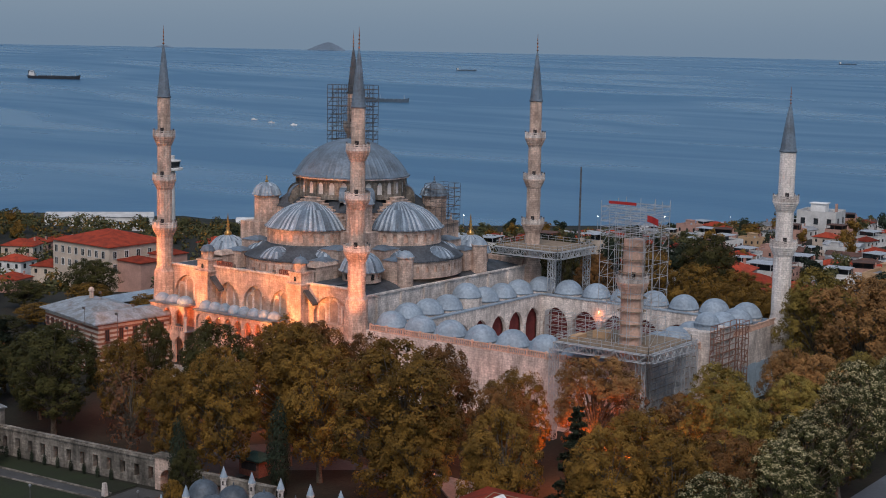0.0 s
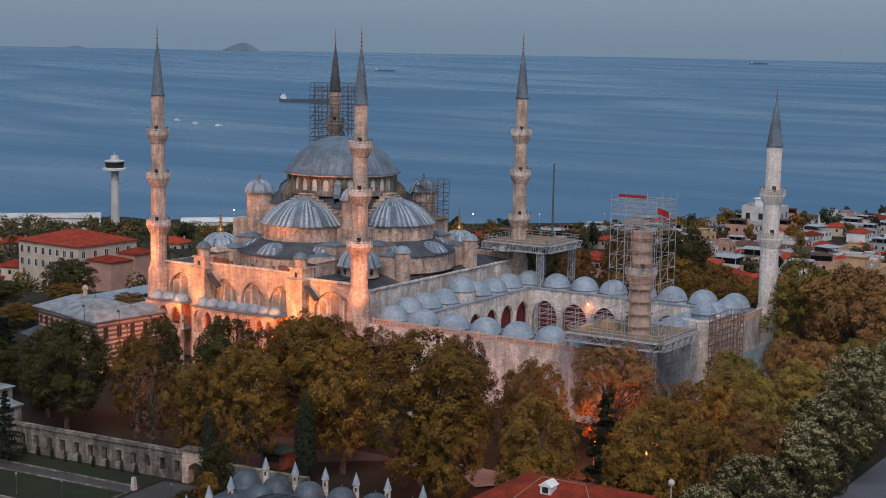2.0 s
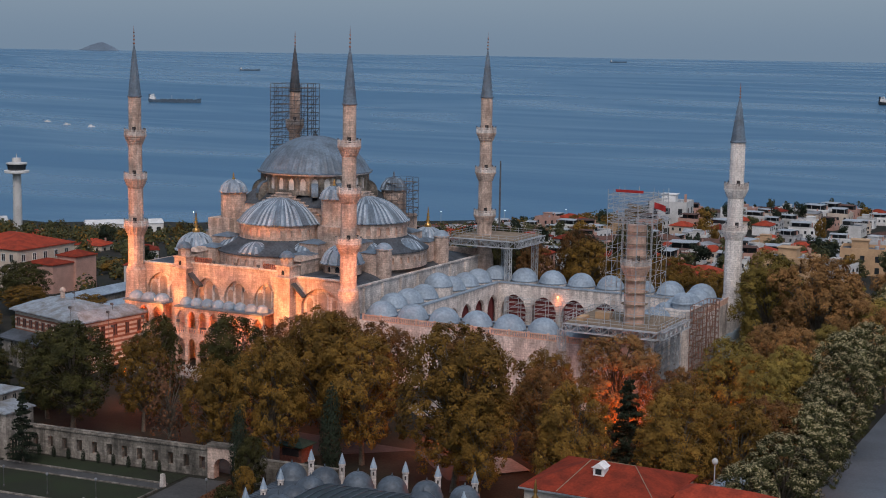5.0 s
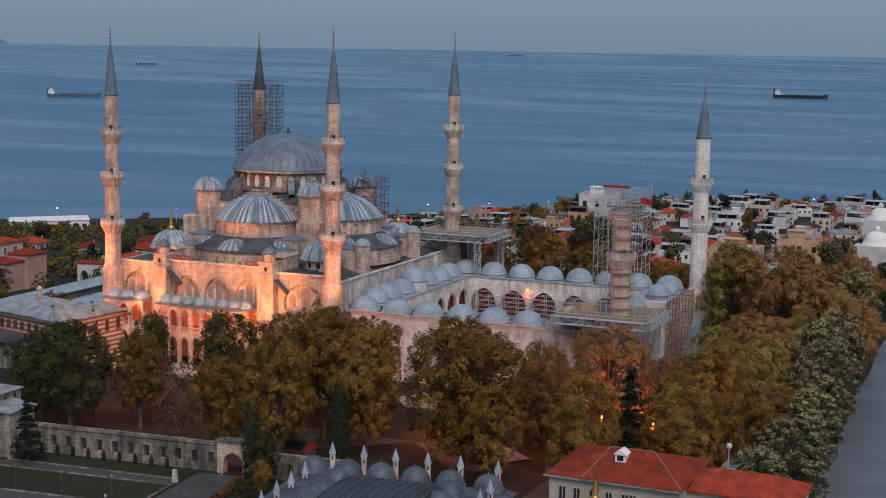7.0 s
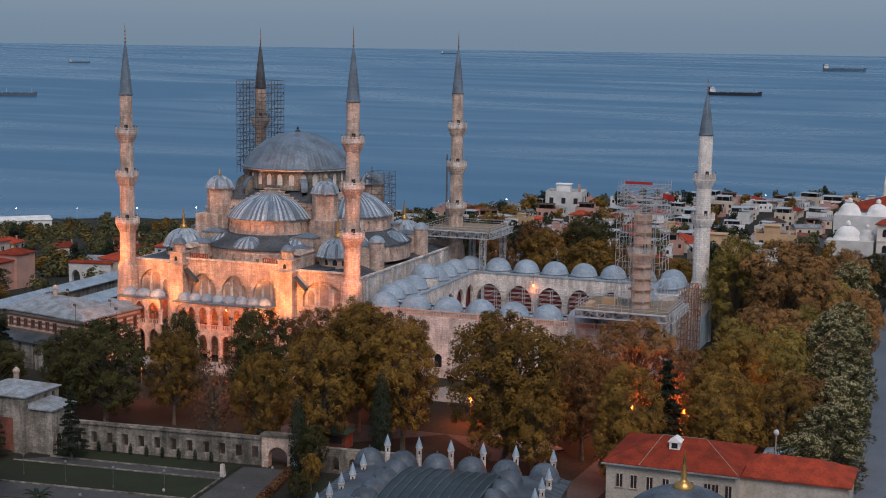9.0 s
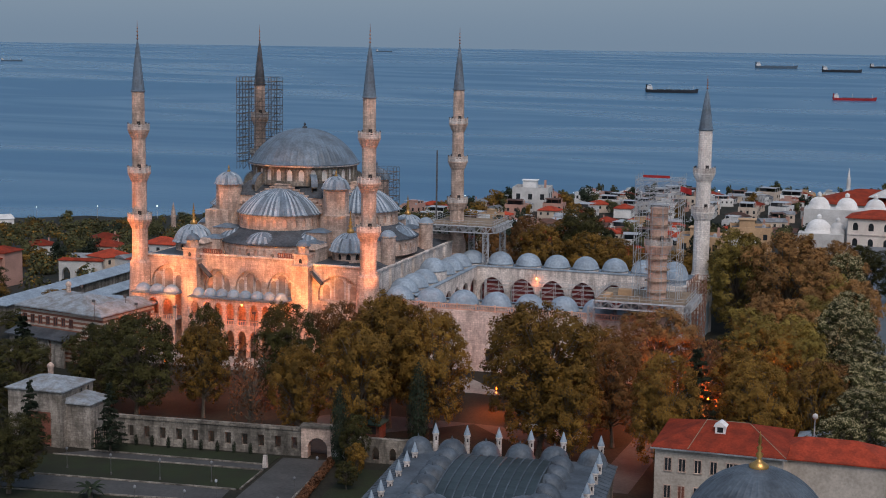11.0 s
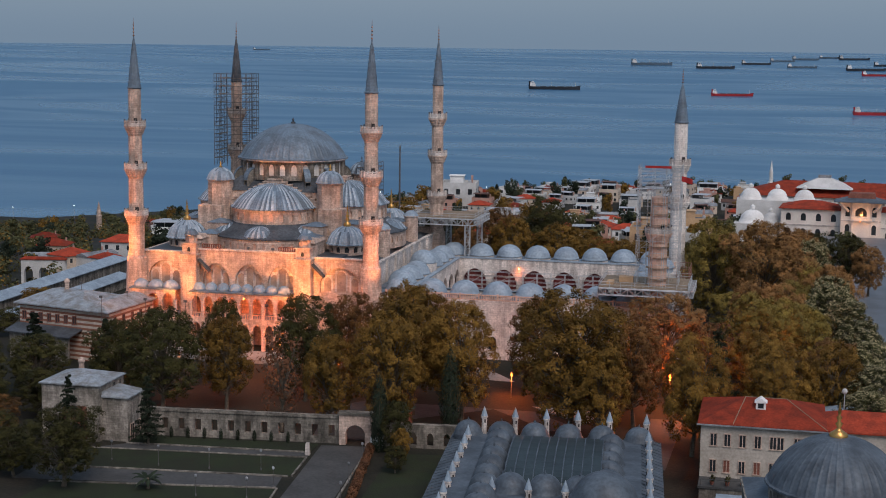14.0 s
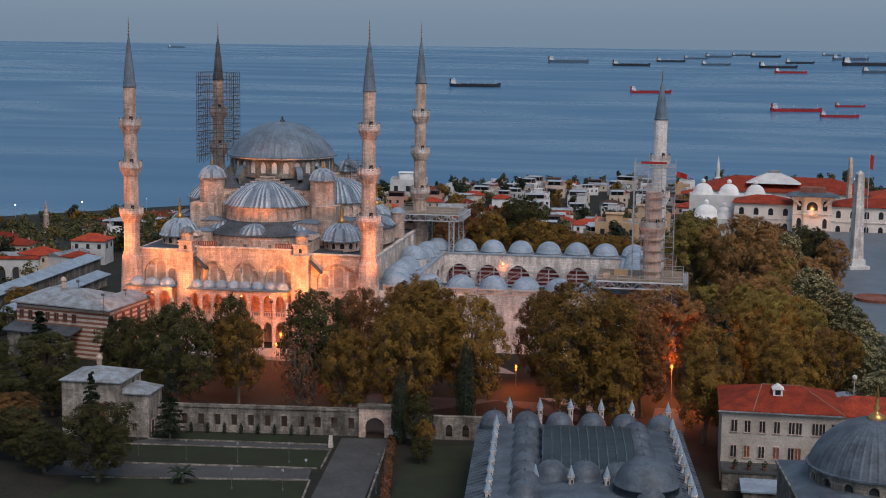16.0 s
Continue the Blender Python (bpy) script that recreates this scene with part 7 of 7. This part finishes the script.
for i, (x, y, w) in enumerate(((-284, 228, 46), (-332, 180, 44), (-268, 322, 36))):
    t = thing("shed", "long low white harbour shed near the water", "shed", (x, y, ground_z(x, y) + 0.5), 45)
    bm = bmesh.new()
    box(bm, -w / 2, w / 2, -6, 6, -2, 6.0)
    part("wall", bm, WHITE, t)
    bm = bmesh.new()
    prism(bm, [(-w / 2 - .4, -6.4), (w / 2 + .4, -6.4), (w / 2 + .4, 6.4), (-w / 2 - .4, 6.4)], 6.0, 7.6, tip=[(-w / 2, -.1), (w / 2, -.1), (w / 2, .1), (-w / 2, .1)])
    part("roof", bm, WHITE, t)
    for k in range(8):
        window_unit(t, -w / 2 + w * (k + .5) / 8, -6, 2.5, 1.8, 1.6, "y", GLASS, GREY_ROOF)

# university palace on the square
uni = thing("university_palace", "long cream palace with arched windows and red tiled roofs", "palace", (129.0, 240.0, 0), -5)
GB = -15.0
CREAM_PALE = material("pale_cream_stucco", (0.80, 0.72, 0.65), 0.85, 0, 0.1, 0.2, 3, 0.1, (0.68, 0.60, 0.54))


def palace_block(x0, x1, y0, y1, z0, z1, n, storeys, roof_rise=3.0):
    bm = bmesh.new()
    box(bm, x0, x1, y0 + 0.5, y1, z0, z1)
    b = part("wing", bm, CREAM_PALE, uni)
    hgt = (z1 - z0) / storeys
    f0 = line_map((x0, y0), (x1, y0))
    for s in range(storeys):
        za = z0 + s * hgt
        bm = bmesh.new()
        arcade(bm, f0, 0, x1 - x0, n, za, za + hgt - 0.35, za + 1.2, za + hgt - 2.2, 0.8, 0.34, 0.5, 8)
        fl = part("storey", bm, CREAM_PALE, b)
        windows(fl, f0, 0, x1 - x0, n, za + 1.2, za + hgt - 2.2, 0.8, 0.34, 0.3, GLASS)
        bm = bmesh.new()
        box(bm, x0 - .1, x1 + .1, y0 - .2, y0 + .5, za + hgt - 0.35, za + hgt)
        part("cornice", bm, STONE_PALE, fl)
    bm = bmesh.new()
    hip_roof(bm, x0, x1, y0, y1, z1 + .2, roof_rise, 0.8)
    part("roof", bm, RED_TILE, b)
    return b


palace_block(0, 20, 0, 14, GB, 5.8, 4, 4, 2.3)
mid = palace_block(20, 33, -2.5, 14, GB, 9.0, 3, 4, 0.5)
palace_block(33, 66, 0, 14, GB, 5.8, 7, 4, 2.3)
bm = bmesh.new()
prism(bm, [(17.6, -6), (35.4, -6), (35.4, 4), (17.6, 4)], 9.2, 9.4)
prism(bm, [(17.6, -6), (35.4, -6), (35.4, 4), (17.6, 4)], 9.4, 10.6, tip=[(22, -3.5), (31, -3.5), (31, 3), (22, 3)])
part("canopy", bm, LEAD_DIMMED, mid, "wide grey sheet canopy")
bm = bmesh.new()
prism(bm, [(22, -3.4), (31, -3.4), (31, 3), (22, 3)], 10.6, 12.2, tip=[(22.4, -3.0), (30.6, -3.0), (30.6, 2.6), (22.4, 2.6)])
part("attic", bm, BRICK_RED, mid)
fm = line_map((20, -3.4), (33, -3.4))
bm = bmesh.new()
arcade(bm, fm, 3.5, 9.5, 1, GB + 12, 9.1, 4.4, 6.0, 1.4, 0.62, 0.8, 12)
bay = part("arched_bay", bm, CREAM_PALE, mid, "projecting arched bay lit from below")
windows(bay, fm, 3.5, 9.5, 1, 4.4, 6.0, 1.4, 0.62, 0.5, GLASS)
bm = bmesh.new()
box(bm, 23.0, 30.0, -4.6, -3.4, 3.0, 3.3)
for k in range(15):
    box(bm, 23.0 + 0.48 * k, 23.16 + 0.48 * k, -4.55, -4.4, 3.3, 4.2)
box(bm, 23.0, 30.0, -4.6, -4.4, 4.2, 4.35)
part("balcony", bm, MARBLE, bay)
for sx in (21.0, 32.0):
    bm = bmesh.new()
    branch(bm, (sx + (1.4 if sx < 25 else -1.4), -2.6, 6.0), (sx - (1.6 if sx < 25 else -1.6), -5.4, 9.1), 0.45, 0.6, 6)
    part("canopy_bracket", bm, CREAM_PALE, mid)
ld = bpy.data.lights.new("palace_lamp", "POINT")
ld.energy, ld.color, ld.shadow_soft_size = 1100, (1.0, 0.40, 0.11), 0.3
new("palace_lamp_glow", ld).matrix_world = pose(129, 240, 0, 0, 0, -5) @ Matrix.Translation((26.5, -9.5, 4.2))
bm = bmesh.new()
lathe(bm, 26.5, -8.6, [(0.05, 3.6), (0.15, 3.45), (0.15, 3.2), (0.05, 3.1)], 8)
tube(bm, (26.5, -3.4, 3.6), (26.5, -8.6, 3.6), 0.05, 5)
part("wall_lantern", bm, BULB, mid, "small lit wall lantern")
for x, y, w, d, z, rise in ((-16, 34, 62, 26, 6.6, 4.6), (47, 30, 28, 22, 6.0, 3.4)):
    bm = bmesh.new()
    box(bm, x, x + w, y, y + d, GB, z)
    b = part("rear_block", bm, CREAM_PALE, uni)
    bm = bmesh.new()
    hip_roof(bm, x, x + w, y, y + d, z + .2, rise, 0.8)
    part("roof", bm, RED_TILE, b)
bm = bmesh.new()
prism(bm, [(2, 35), (22, 35), (22, 49), (2, 49)], 9.6, 13.2, tip=[(9.5, 40), (14, 40), (14, 43), (9.5, 43)])
part("glass_lantern", bm, WHITE, uni, "pale pitched lantern roof")
bm = bmesh.new()
box(bm, 9.5, 14, 40, 43, 13.1, 14.2)
part("lantern_box", bm, GREY_ROOF, uni)
bath = thing("bath_house", "old bath house with round white plastered domes", "bath house", (112, 232, 0))
bm = bmesh.new()
box(bm, 1, 16, 8, 19, -16, 0.0)
box(bm, 1.5, 31, 24, 34, -16, 6.6)
part("wall", bm, WHITE, bath)
for x, y, r, z in ((7.4, 13.2, 4.3, 0.6), (13.6, 12.5, 2.3, 1.6), (6.3, 28.5, 3.5, 7.4), (15.6, 28.5, 3.5, 7.4), (25.0, 28.5, 3.4, 7.4)):
    bm = bmesh.new()
    lathe(bm, x, y, [(r + .3, -1.0), (r + .3, z)] + dome_profile(r, z + .2, r * 0.85, .2, 8)[1:], 28)
    d = part("dome", bm, WHITE, bath, smooth=True)
    bm = bmesh.new()
    lathe(bm, x, y, [(0.8, z + r * .95), (0.8, z + r * .95 + 0.9), (0.1, z + r * .95 + 1.5)], 10)
    part("lantern", bm, WHITE, d)


def obelisk(x, y, top, r, label, mat, cap):
    z = ground_z(x, y)
    t = thing("obelisk", label, "obelisk", (x, y, z), 20)
    bm = bmesh.new()
    box(bm, -r * 1.9, r * 1.9, -r * 1.9, r * 1.9, -1, 1.0)
    box(bm, -r * 1.3, r * 1.3, -r * 1.3, r * 1.3, 1.0, 2.8)
    part("pedestal", bm, MARBLE, t)
    bm = bmesh.new()
    h = top - z
    prism(bm, [(-r, -r), (r, -r), (r, r), (-r, r)], 2.8, h - 1, tip=[(-r * .6, -r * .6), (r * .6, -r * .6), (r * .6, r * .6), (-r * .6, r * .6)])
    prism(bm, [(-r * .6, -r * .6), (r * .6, -r * .6), (r * .6, r * .6), (-r * .6, r * .6)], h - 1, h, tip=[(-.05, -.05), (.05, -.05), (.05, .05), (-.05, .05)])
    part("shaft", bm, mat, t)


obelisk(160.6, 148.7, 25.7, 1.6, "tall rough stone obelisk on a low pedestal", STONE_PALE, 1)
obelisk(170.2, 262, 21.3, 0.95, "slender weathered masonry obelisk beyond the palace roof", STONE, 1)
fp = thing("flag_pole", "tall pole with a hanging red flag", "flag pole", (173.5, 235, ground_z(173.5, 235)))
bm = bmesh.new()
tube(bm, (0, 0, 0), (0, 0, 33), 0.15, 6)
part("pole", bm, STEEL, fp)
bm = bmesh.new()
for i in range(3):
    quad(bm, (0.1, 0.25 * math.sin(i), 32 - 1.6 * i), (1.5 - 0.1 * i, 0.25 * math.sin(i + 1), 31.4 - 1.6 * i), (1.4 - 0.1 * i, 0.25 * math.sin(i + 2), 29.8 - 1.6 * i), (0.1, 0.25 * math.sin(i + 1), 30.4 - 1.6 * i))
part("flag", bm, RED_MESH, fp)
fb = thing("flower_bed", "round flower bed with a low red border", "flower bed", (160, 95, GZ + .03))
bm = bmesh.new()
lathe(bm, 0, 0, [(5.5, 0), (5.5, .7), (5.0, .75), (4.9, .3), (0.1, .4)], 28)
part("border", bm, BRICK_RED, fb)
sm = thing("small_minaret", "slim pale minaret of a distant mosque", "minaret", (125, 330, ground_z(125, 330)))
bm = bmesh.new()
lathe(bm, 0, 0, [(1.5, 0), (1.1, 8), (0.9, 17), (1.35, 17.8), (1.35, 18.6), (0.8, 18.7), (0.75, 22.5), (0.05, 27.5)], 12)
part("shaft", bm, WHITE, sm)
sm2 = thing("small_minaret", "distant pointed stone minaret among roofs", "minaret", (-165, 325, ground_z(-165, 325)))
bm = bmesh.new()
lathe(bm, 0, 0, [(1.3, 0), (1.1, 7), (1.35, 8.2), (1.0, 8.4), (0.95, 10), (0.05, 14.5)], 12)
part("shaft", bm, STONE, sm2)

# ---------------------------------------------------------------- far trees
FAR = []


def far_tree(x, y, top, radius, kind):
    z = ground_z(x, y)
    m = Matrix.LocRotScale((x, y, z), Euler((0, 0, city_rng.random() * 6.28)), Vector((radius / 4, radius / 4, (top - z) / 10)))
    key = (kind, city_rng.randrange(3))
    for k, o in FAR:
        if k == key:
            copy_thing(o, m @ Matrix.Diagonal((1 / o.scale[0], 1 / o.scale[1], 1 / o.scale[2], 1)))
            return
    rng = np.random.default_rng(40 + len(FAR))
    t = thing("tree", {"far": "distant leafy green tree between the roofs", "olive": "distant yellowing tree between the roofs", "dark": "distant dark evergreen tree"}[kind], "tree", group="distant trees")
    bm = bmesh.new()
    branch(bm, (0, 0, -0.5), (0, 0, 6), 0.35, 0.12)
    for i in range(5):
        a = i * 1.3
        branch(bm, (0, 0, 3), (2 * math.cos(a), 2 * math.sin(a), 6), 0.12, 0.04, 4)
    part("trunk", bm, BARK, t)
    k = 9
    cen = np.stack([rng.normal(size=k) * 1.3, rng.normal(size=k) * 1.3, 3.2 + 4.8 * np.linspace(0, 1, k)], 1)
    part("crown", leaf_mesh("crown", cen, 1.9 - 0.8 * np.linspace(0, 1, k) ** 2, 1100, 0.36, rng, [LEAF[kind]]), None, t)
    t.matrix_basis = m
    FAR.append((key, t))


for i in range(170):
    x, y = city_rng.uniform(-260, 30), city_rng.uniform(60, 430)
    u = city_rng.random()
    if y > shore(x) - 45 or y < 60 + (40 if x > -20 else 0) or (-112 < x < -62 and 50 < y < 112) or (x > -20 and y > 210) or (-76 < x < -28 and y < 116):
        continue
    far_tree(x, y, ground_z(x, y) + city_rng.uniform(4.5, 9.5), city_rng.uniform(2.4, 4.8), city_rng.choice(("far", "far", "olive", "dark")))
for i in range(120):
    x, y = city_rng.uniform(-60, 150), city_rng.uniform(150, 560)
    if y < shore(x) - 60:
        far_tree(x, y, ground_z(x, y) + city_rng.uniform(6, 11), city_rng.uniform(2.5, 5), city_rng.choice(("far", "olive", "dark")))
for i in range(56):
    x = -60 + i * 8.8 + city_rng.uniform(-2, 2)
    y = shore(x) - city_rng.uniform(14, 40)
    far_tree(x, y, ground_z(x, y) + city_rng.uniform(7, 15), city_rng.uniform(2.5, 4.5), city_rng.choice(("far", "dark", "far")))
for i in range(26):
    x, y = city_rng.uniform(112, 250), city_rng.uniform(285, 520)
    far_tree(x, y, ground_z(x, y) + city_rng.uniform(8, 13), city_rng.uniform(3, 6), city_rng.choice(("far", "olive")))
for x, y, top, r in ((36, 150, 13, 6), (60, 125, 6, 6), (86, 118, 5, 6), (98, 108, 6, 6), (75, 112, 8, 6), (22, 140, 12, 5), (-26, 100, 6, 5), (-14, 112, 8, 6), (-36, 120, 6, 6), (-8, 95, 6, 5), (-55, 140, 5, 6), (10, 130, 9, 6)):
    far_tree(x, y, top, r, "olive" if x > 40 else "dark")

# thick green belt below the garden terrace
rng = np.random.default_rng(77)
cen, rad = [], []
while len(cen) < 3000:
    x, y = city_rng.uniform(-420, 40), city_rng.uniform(-30, 420)
    if y > shore(x) - 50 or x > -24 - 0.0 * y and y < 62 or (-112 < x < -66 and 62 < y < 98) or (-52 < x < -14 and y < 95) or (-74 < x < -46 and 74 < y < 112) or (abs(y - x - 512) < 22 and -350 < x < -255) or (x > -15 and y > 190) or (x > 0 and y < 150) or x > -30 and y < 0:
        continue
    k = city_rng.randint(2, 3)
    h = city_rng.uniform(1.5, 5.5)
    for _ in range(k):
        r = city_rng.uniform(1.5, 2.8)
        cen.append((x + city_rng.uniform(-2.4, 2.4), y + city_rng.uniform(-2.4, 2.4), ground_z(x, y) + h * city_rng.uniform(0.5, 1.0)))
        rad.append(r)
belt = new("far_woods", leaf_mesh("far_woods", np.array(cen), np.array(rad), 130000, 0.52, rng, [LEAF["far"], LEAF["olive"], LEAF["dark"]], 0.2))
tagged(belt, "dense belt of distant green and yellowing trees", "woods", kind="stuff")

# lamps along the coast road
for i in range(26):
    x = -300 + 26 * i
    y = shore(x) - 18
    t = thing("coast_lamp", "lit white street lamp along the coast road", "street lamp", (x, y, ground_z(x, y)), group="coast lamps")
    bm = bmesh.new()
    lathe(bm, 0, 0, [(0.14, 0), (0.08, 6.2)], 6)
    part("post", bm, STEEL, t)
    bm = bmesh.new()
    lathe(bm, 0, 0, [(0.08, 6.2), (0.22, 6.3), (0.22, 6.5), (0.05, 6.65)], 8)
    part("globe", bm, BULB_WHITE, t)

# ---------------------------------------------------------------- ships and islands
SHIP_DARK = material("dark_ship_paint", (0.035, 0.04, 0.05), 0.6, 0, 0.2, 0.02, 0.3, 0)
SHIP_RED = material("red_ship_paint", (0.42, 0.03, 0.035), 0.6, 0, 0.15, 0.02, 0.3, 0)
SHIP_GREY = material("grey_ship_paint", (0.10, 0.14, 0.18), 0.6, 0, 0.15, 0.02, 0.3, 0)


def ship(x, y, length, hull_mat, rz, label):
    t = thing("ship", label, "ship", (x, y, sea_z(x, y)), rz, group="ships at anchor")
    Lh, B, Hh = length / 2, length * 0.07, length * 0.055
    bm = bmesh.new()
    secs = []
    for k in range(13):
        u = -1 + 2 * k / 12
        taper = 1 - max(0, (u - 0.6) / 0.4) ** 2 * 0.95 - max(0, (-u - 0.85) / 0.15) ** 2 * 0.3
        sheer = Hh * (1 + 0.55 * max(0, (u - 0.75) / 0.25) + 0.25 * max(0, (-u - 0.8) / 0.2))
        b = B * max(taper, 0.05)
        xx = u * Lh * (1 + 0.02 * (u > 0.9))
        secs.append([bm.verts.new(p) for p in ((xx * 0.97, -b * .9, -1), (xx, -b, sheer), (xx, b, sheer), (xx * 0.97, b * .9, -1))])
    for s0, s1 in zip(secs, secs[1:]):
        for i in range(3):
            bm.faces.new((s0[i], s1[i], s1[i + 1], s0[i + 1]))
    bm.faces.new(secs[0])
    bm.faces.new(secs[-1][::-1])
    part("hull", bm, hull_mat, t)
    bm = bmesh.new()
    z = Hh
    box(bm, -Lh * .94, -Lh * .72, -B * .8, B * .8, z, z + length * .05)
    box(bm, -Lh * .92, -Lh * .76, -B * .7, B * .7, z + length * .05, z + length * .085)
    box(bm, -Lh * .86, -Lh * .78, -B * .95, B * .95, z + length * .085, z + length * .1)
    part("bridge", bm, WHITE, t, "white superstructure")
    bm = bmesh.new()
    lathe(bm, -Lh * .95, 0, [(B * .25, z), (B * .25, z + length * .1), (B * .1, z + length * .1)], 8)
    part("funnel", bm, hull_mat, t)
    for k in range(4):
        bm = bmesh.new()
        xx = -Lh * .55 + k * Lh * .33
        box(bm, xx, xx + Lh * .26, -B * .6, B * .6, z * .95, z + length * .012)
        part("hatch", bm, SHIP_GREY, t)
    for xx in (-Lh * .1, Lh * .82):
        bm = bmesh.new()
        tube(bm, (xx, 0, z), (xx, 0, z + length * .09), length * .004, 5)
        part("mast", bm, WHITE, t)


D_, R_, G_ = (SHIP_DARK, "dark cargo ship with a white bridge at anchor"), (SHIP_RED, "red-hulled tanker with a white bridge at anchor"), (SHIP_GREY, "blue-grey cargo ship lying at anchor")
for x, y, ln, (mat, lab), rz in ((-238, 2188, 86, D_, 9), (-159, 3171, 94, G_, 9), (-10, 3057, 84, D_, 9), (74, 3292, 68, D_, 9), (134, 3485, 60, G_, 9), (192, 3624, 68, G_, 9), (177, 3149, 66, G_, 9),
                                 (255, 3783, 52, D_, 9), (313, 3672, 78, D_, 9), (309, 3056, 84, D_, 9), (322, 2843, 66, R_, 9), (373, 3301, 68, D_, 9), (498, 3888, 50, G_, 9), (513, 3545, 90, G_, 9),
                                 (520, 3225, 120, D_, 9), (508, 2892, 80, G_, 9), (56, 2115, 66, R_, 9), (256, 1731, 68, R_, 9), (302, 1630, 49, R_, 9), (338, 1853, 42, R_, 9),
                                 (-1892, 1511, 92, D_, 36), (-1157, 1520, 76, G_, 30), (-1669, 2451, 44, G_, 36), (-152, 3179, 30, G_, 20), (-1264, 3626, 46, G_, 30)):
    ship(x, y, ln, mat, rz, lab)
for x, y in ((-960, 1066), (-918, 1058), (-1010, 1090)):
    t = thing("motor_boat", "small white motor boat on the water", "boat", (x, y, sea_z(x, y)), 36)
    bm = bmesh.new()
    prism(bm, [(-3.5, -1.2), (1.5, -1.2), (4, 0), (1.5, 1.2), (-3.5, 1.2)], -.3, 1.2)
    part("hull", bm, WHITE, t)
    bm = bmesh.new()
    box(bm, -2, 0.8, -.9, .9, 1.2, 2.4)
    part("cabin", bm, WHITE, t)
# Distance haze is put into this blue-grey rock colour.
ISLAND = material("haze_tinted_rock", (0.16, 0.21, 0.27), 0.95, 0, 0.15, 0.02, 0.2, 0)
for x, y, w, h in ((-2885, 3390, 64, 26), (-3240, 3030, 34, 8)):
    t = thing("island", "low wooded island on the hazy horizon", "island", (x, y, 37.6), 38)
    bm = bmesh.new()
    prev = None
    for k in range(25):
        u = -1 + k / 12
        z = h * (1 - u * u) ** 0.8 * (0.62 + 0.38 * math.cos(2.2 * u - 0.6)) + 0.5 * math.sin(9 * u)
        row = [bm.verts.new((u * w, -18, -3)), bm.verts.new((u * w, -6, max(z, 0))), bm.verts.new((u * w, 8, max(z * .9, 0))), bm.verts.new((u * w, 20, -3))]
        if prev:
            for i in range(3):
                bm.faces.new((prev[i], row[i], row[i + 1], prev[i + 1]))
        prev = row
    part("hill", bm, ISLAND, t)
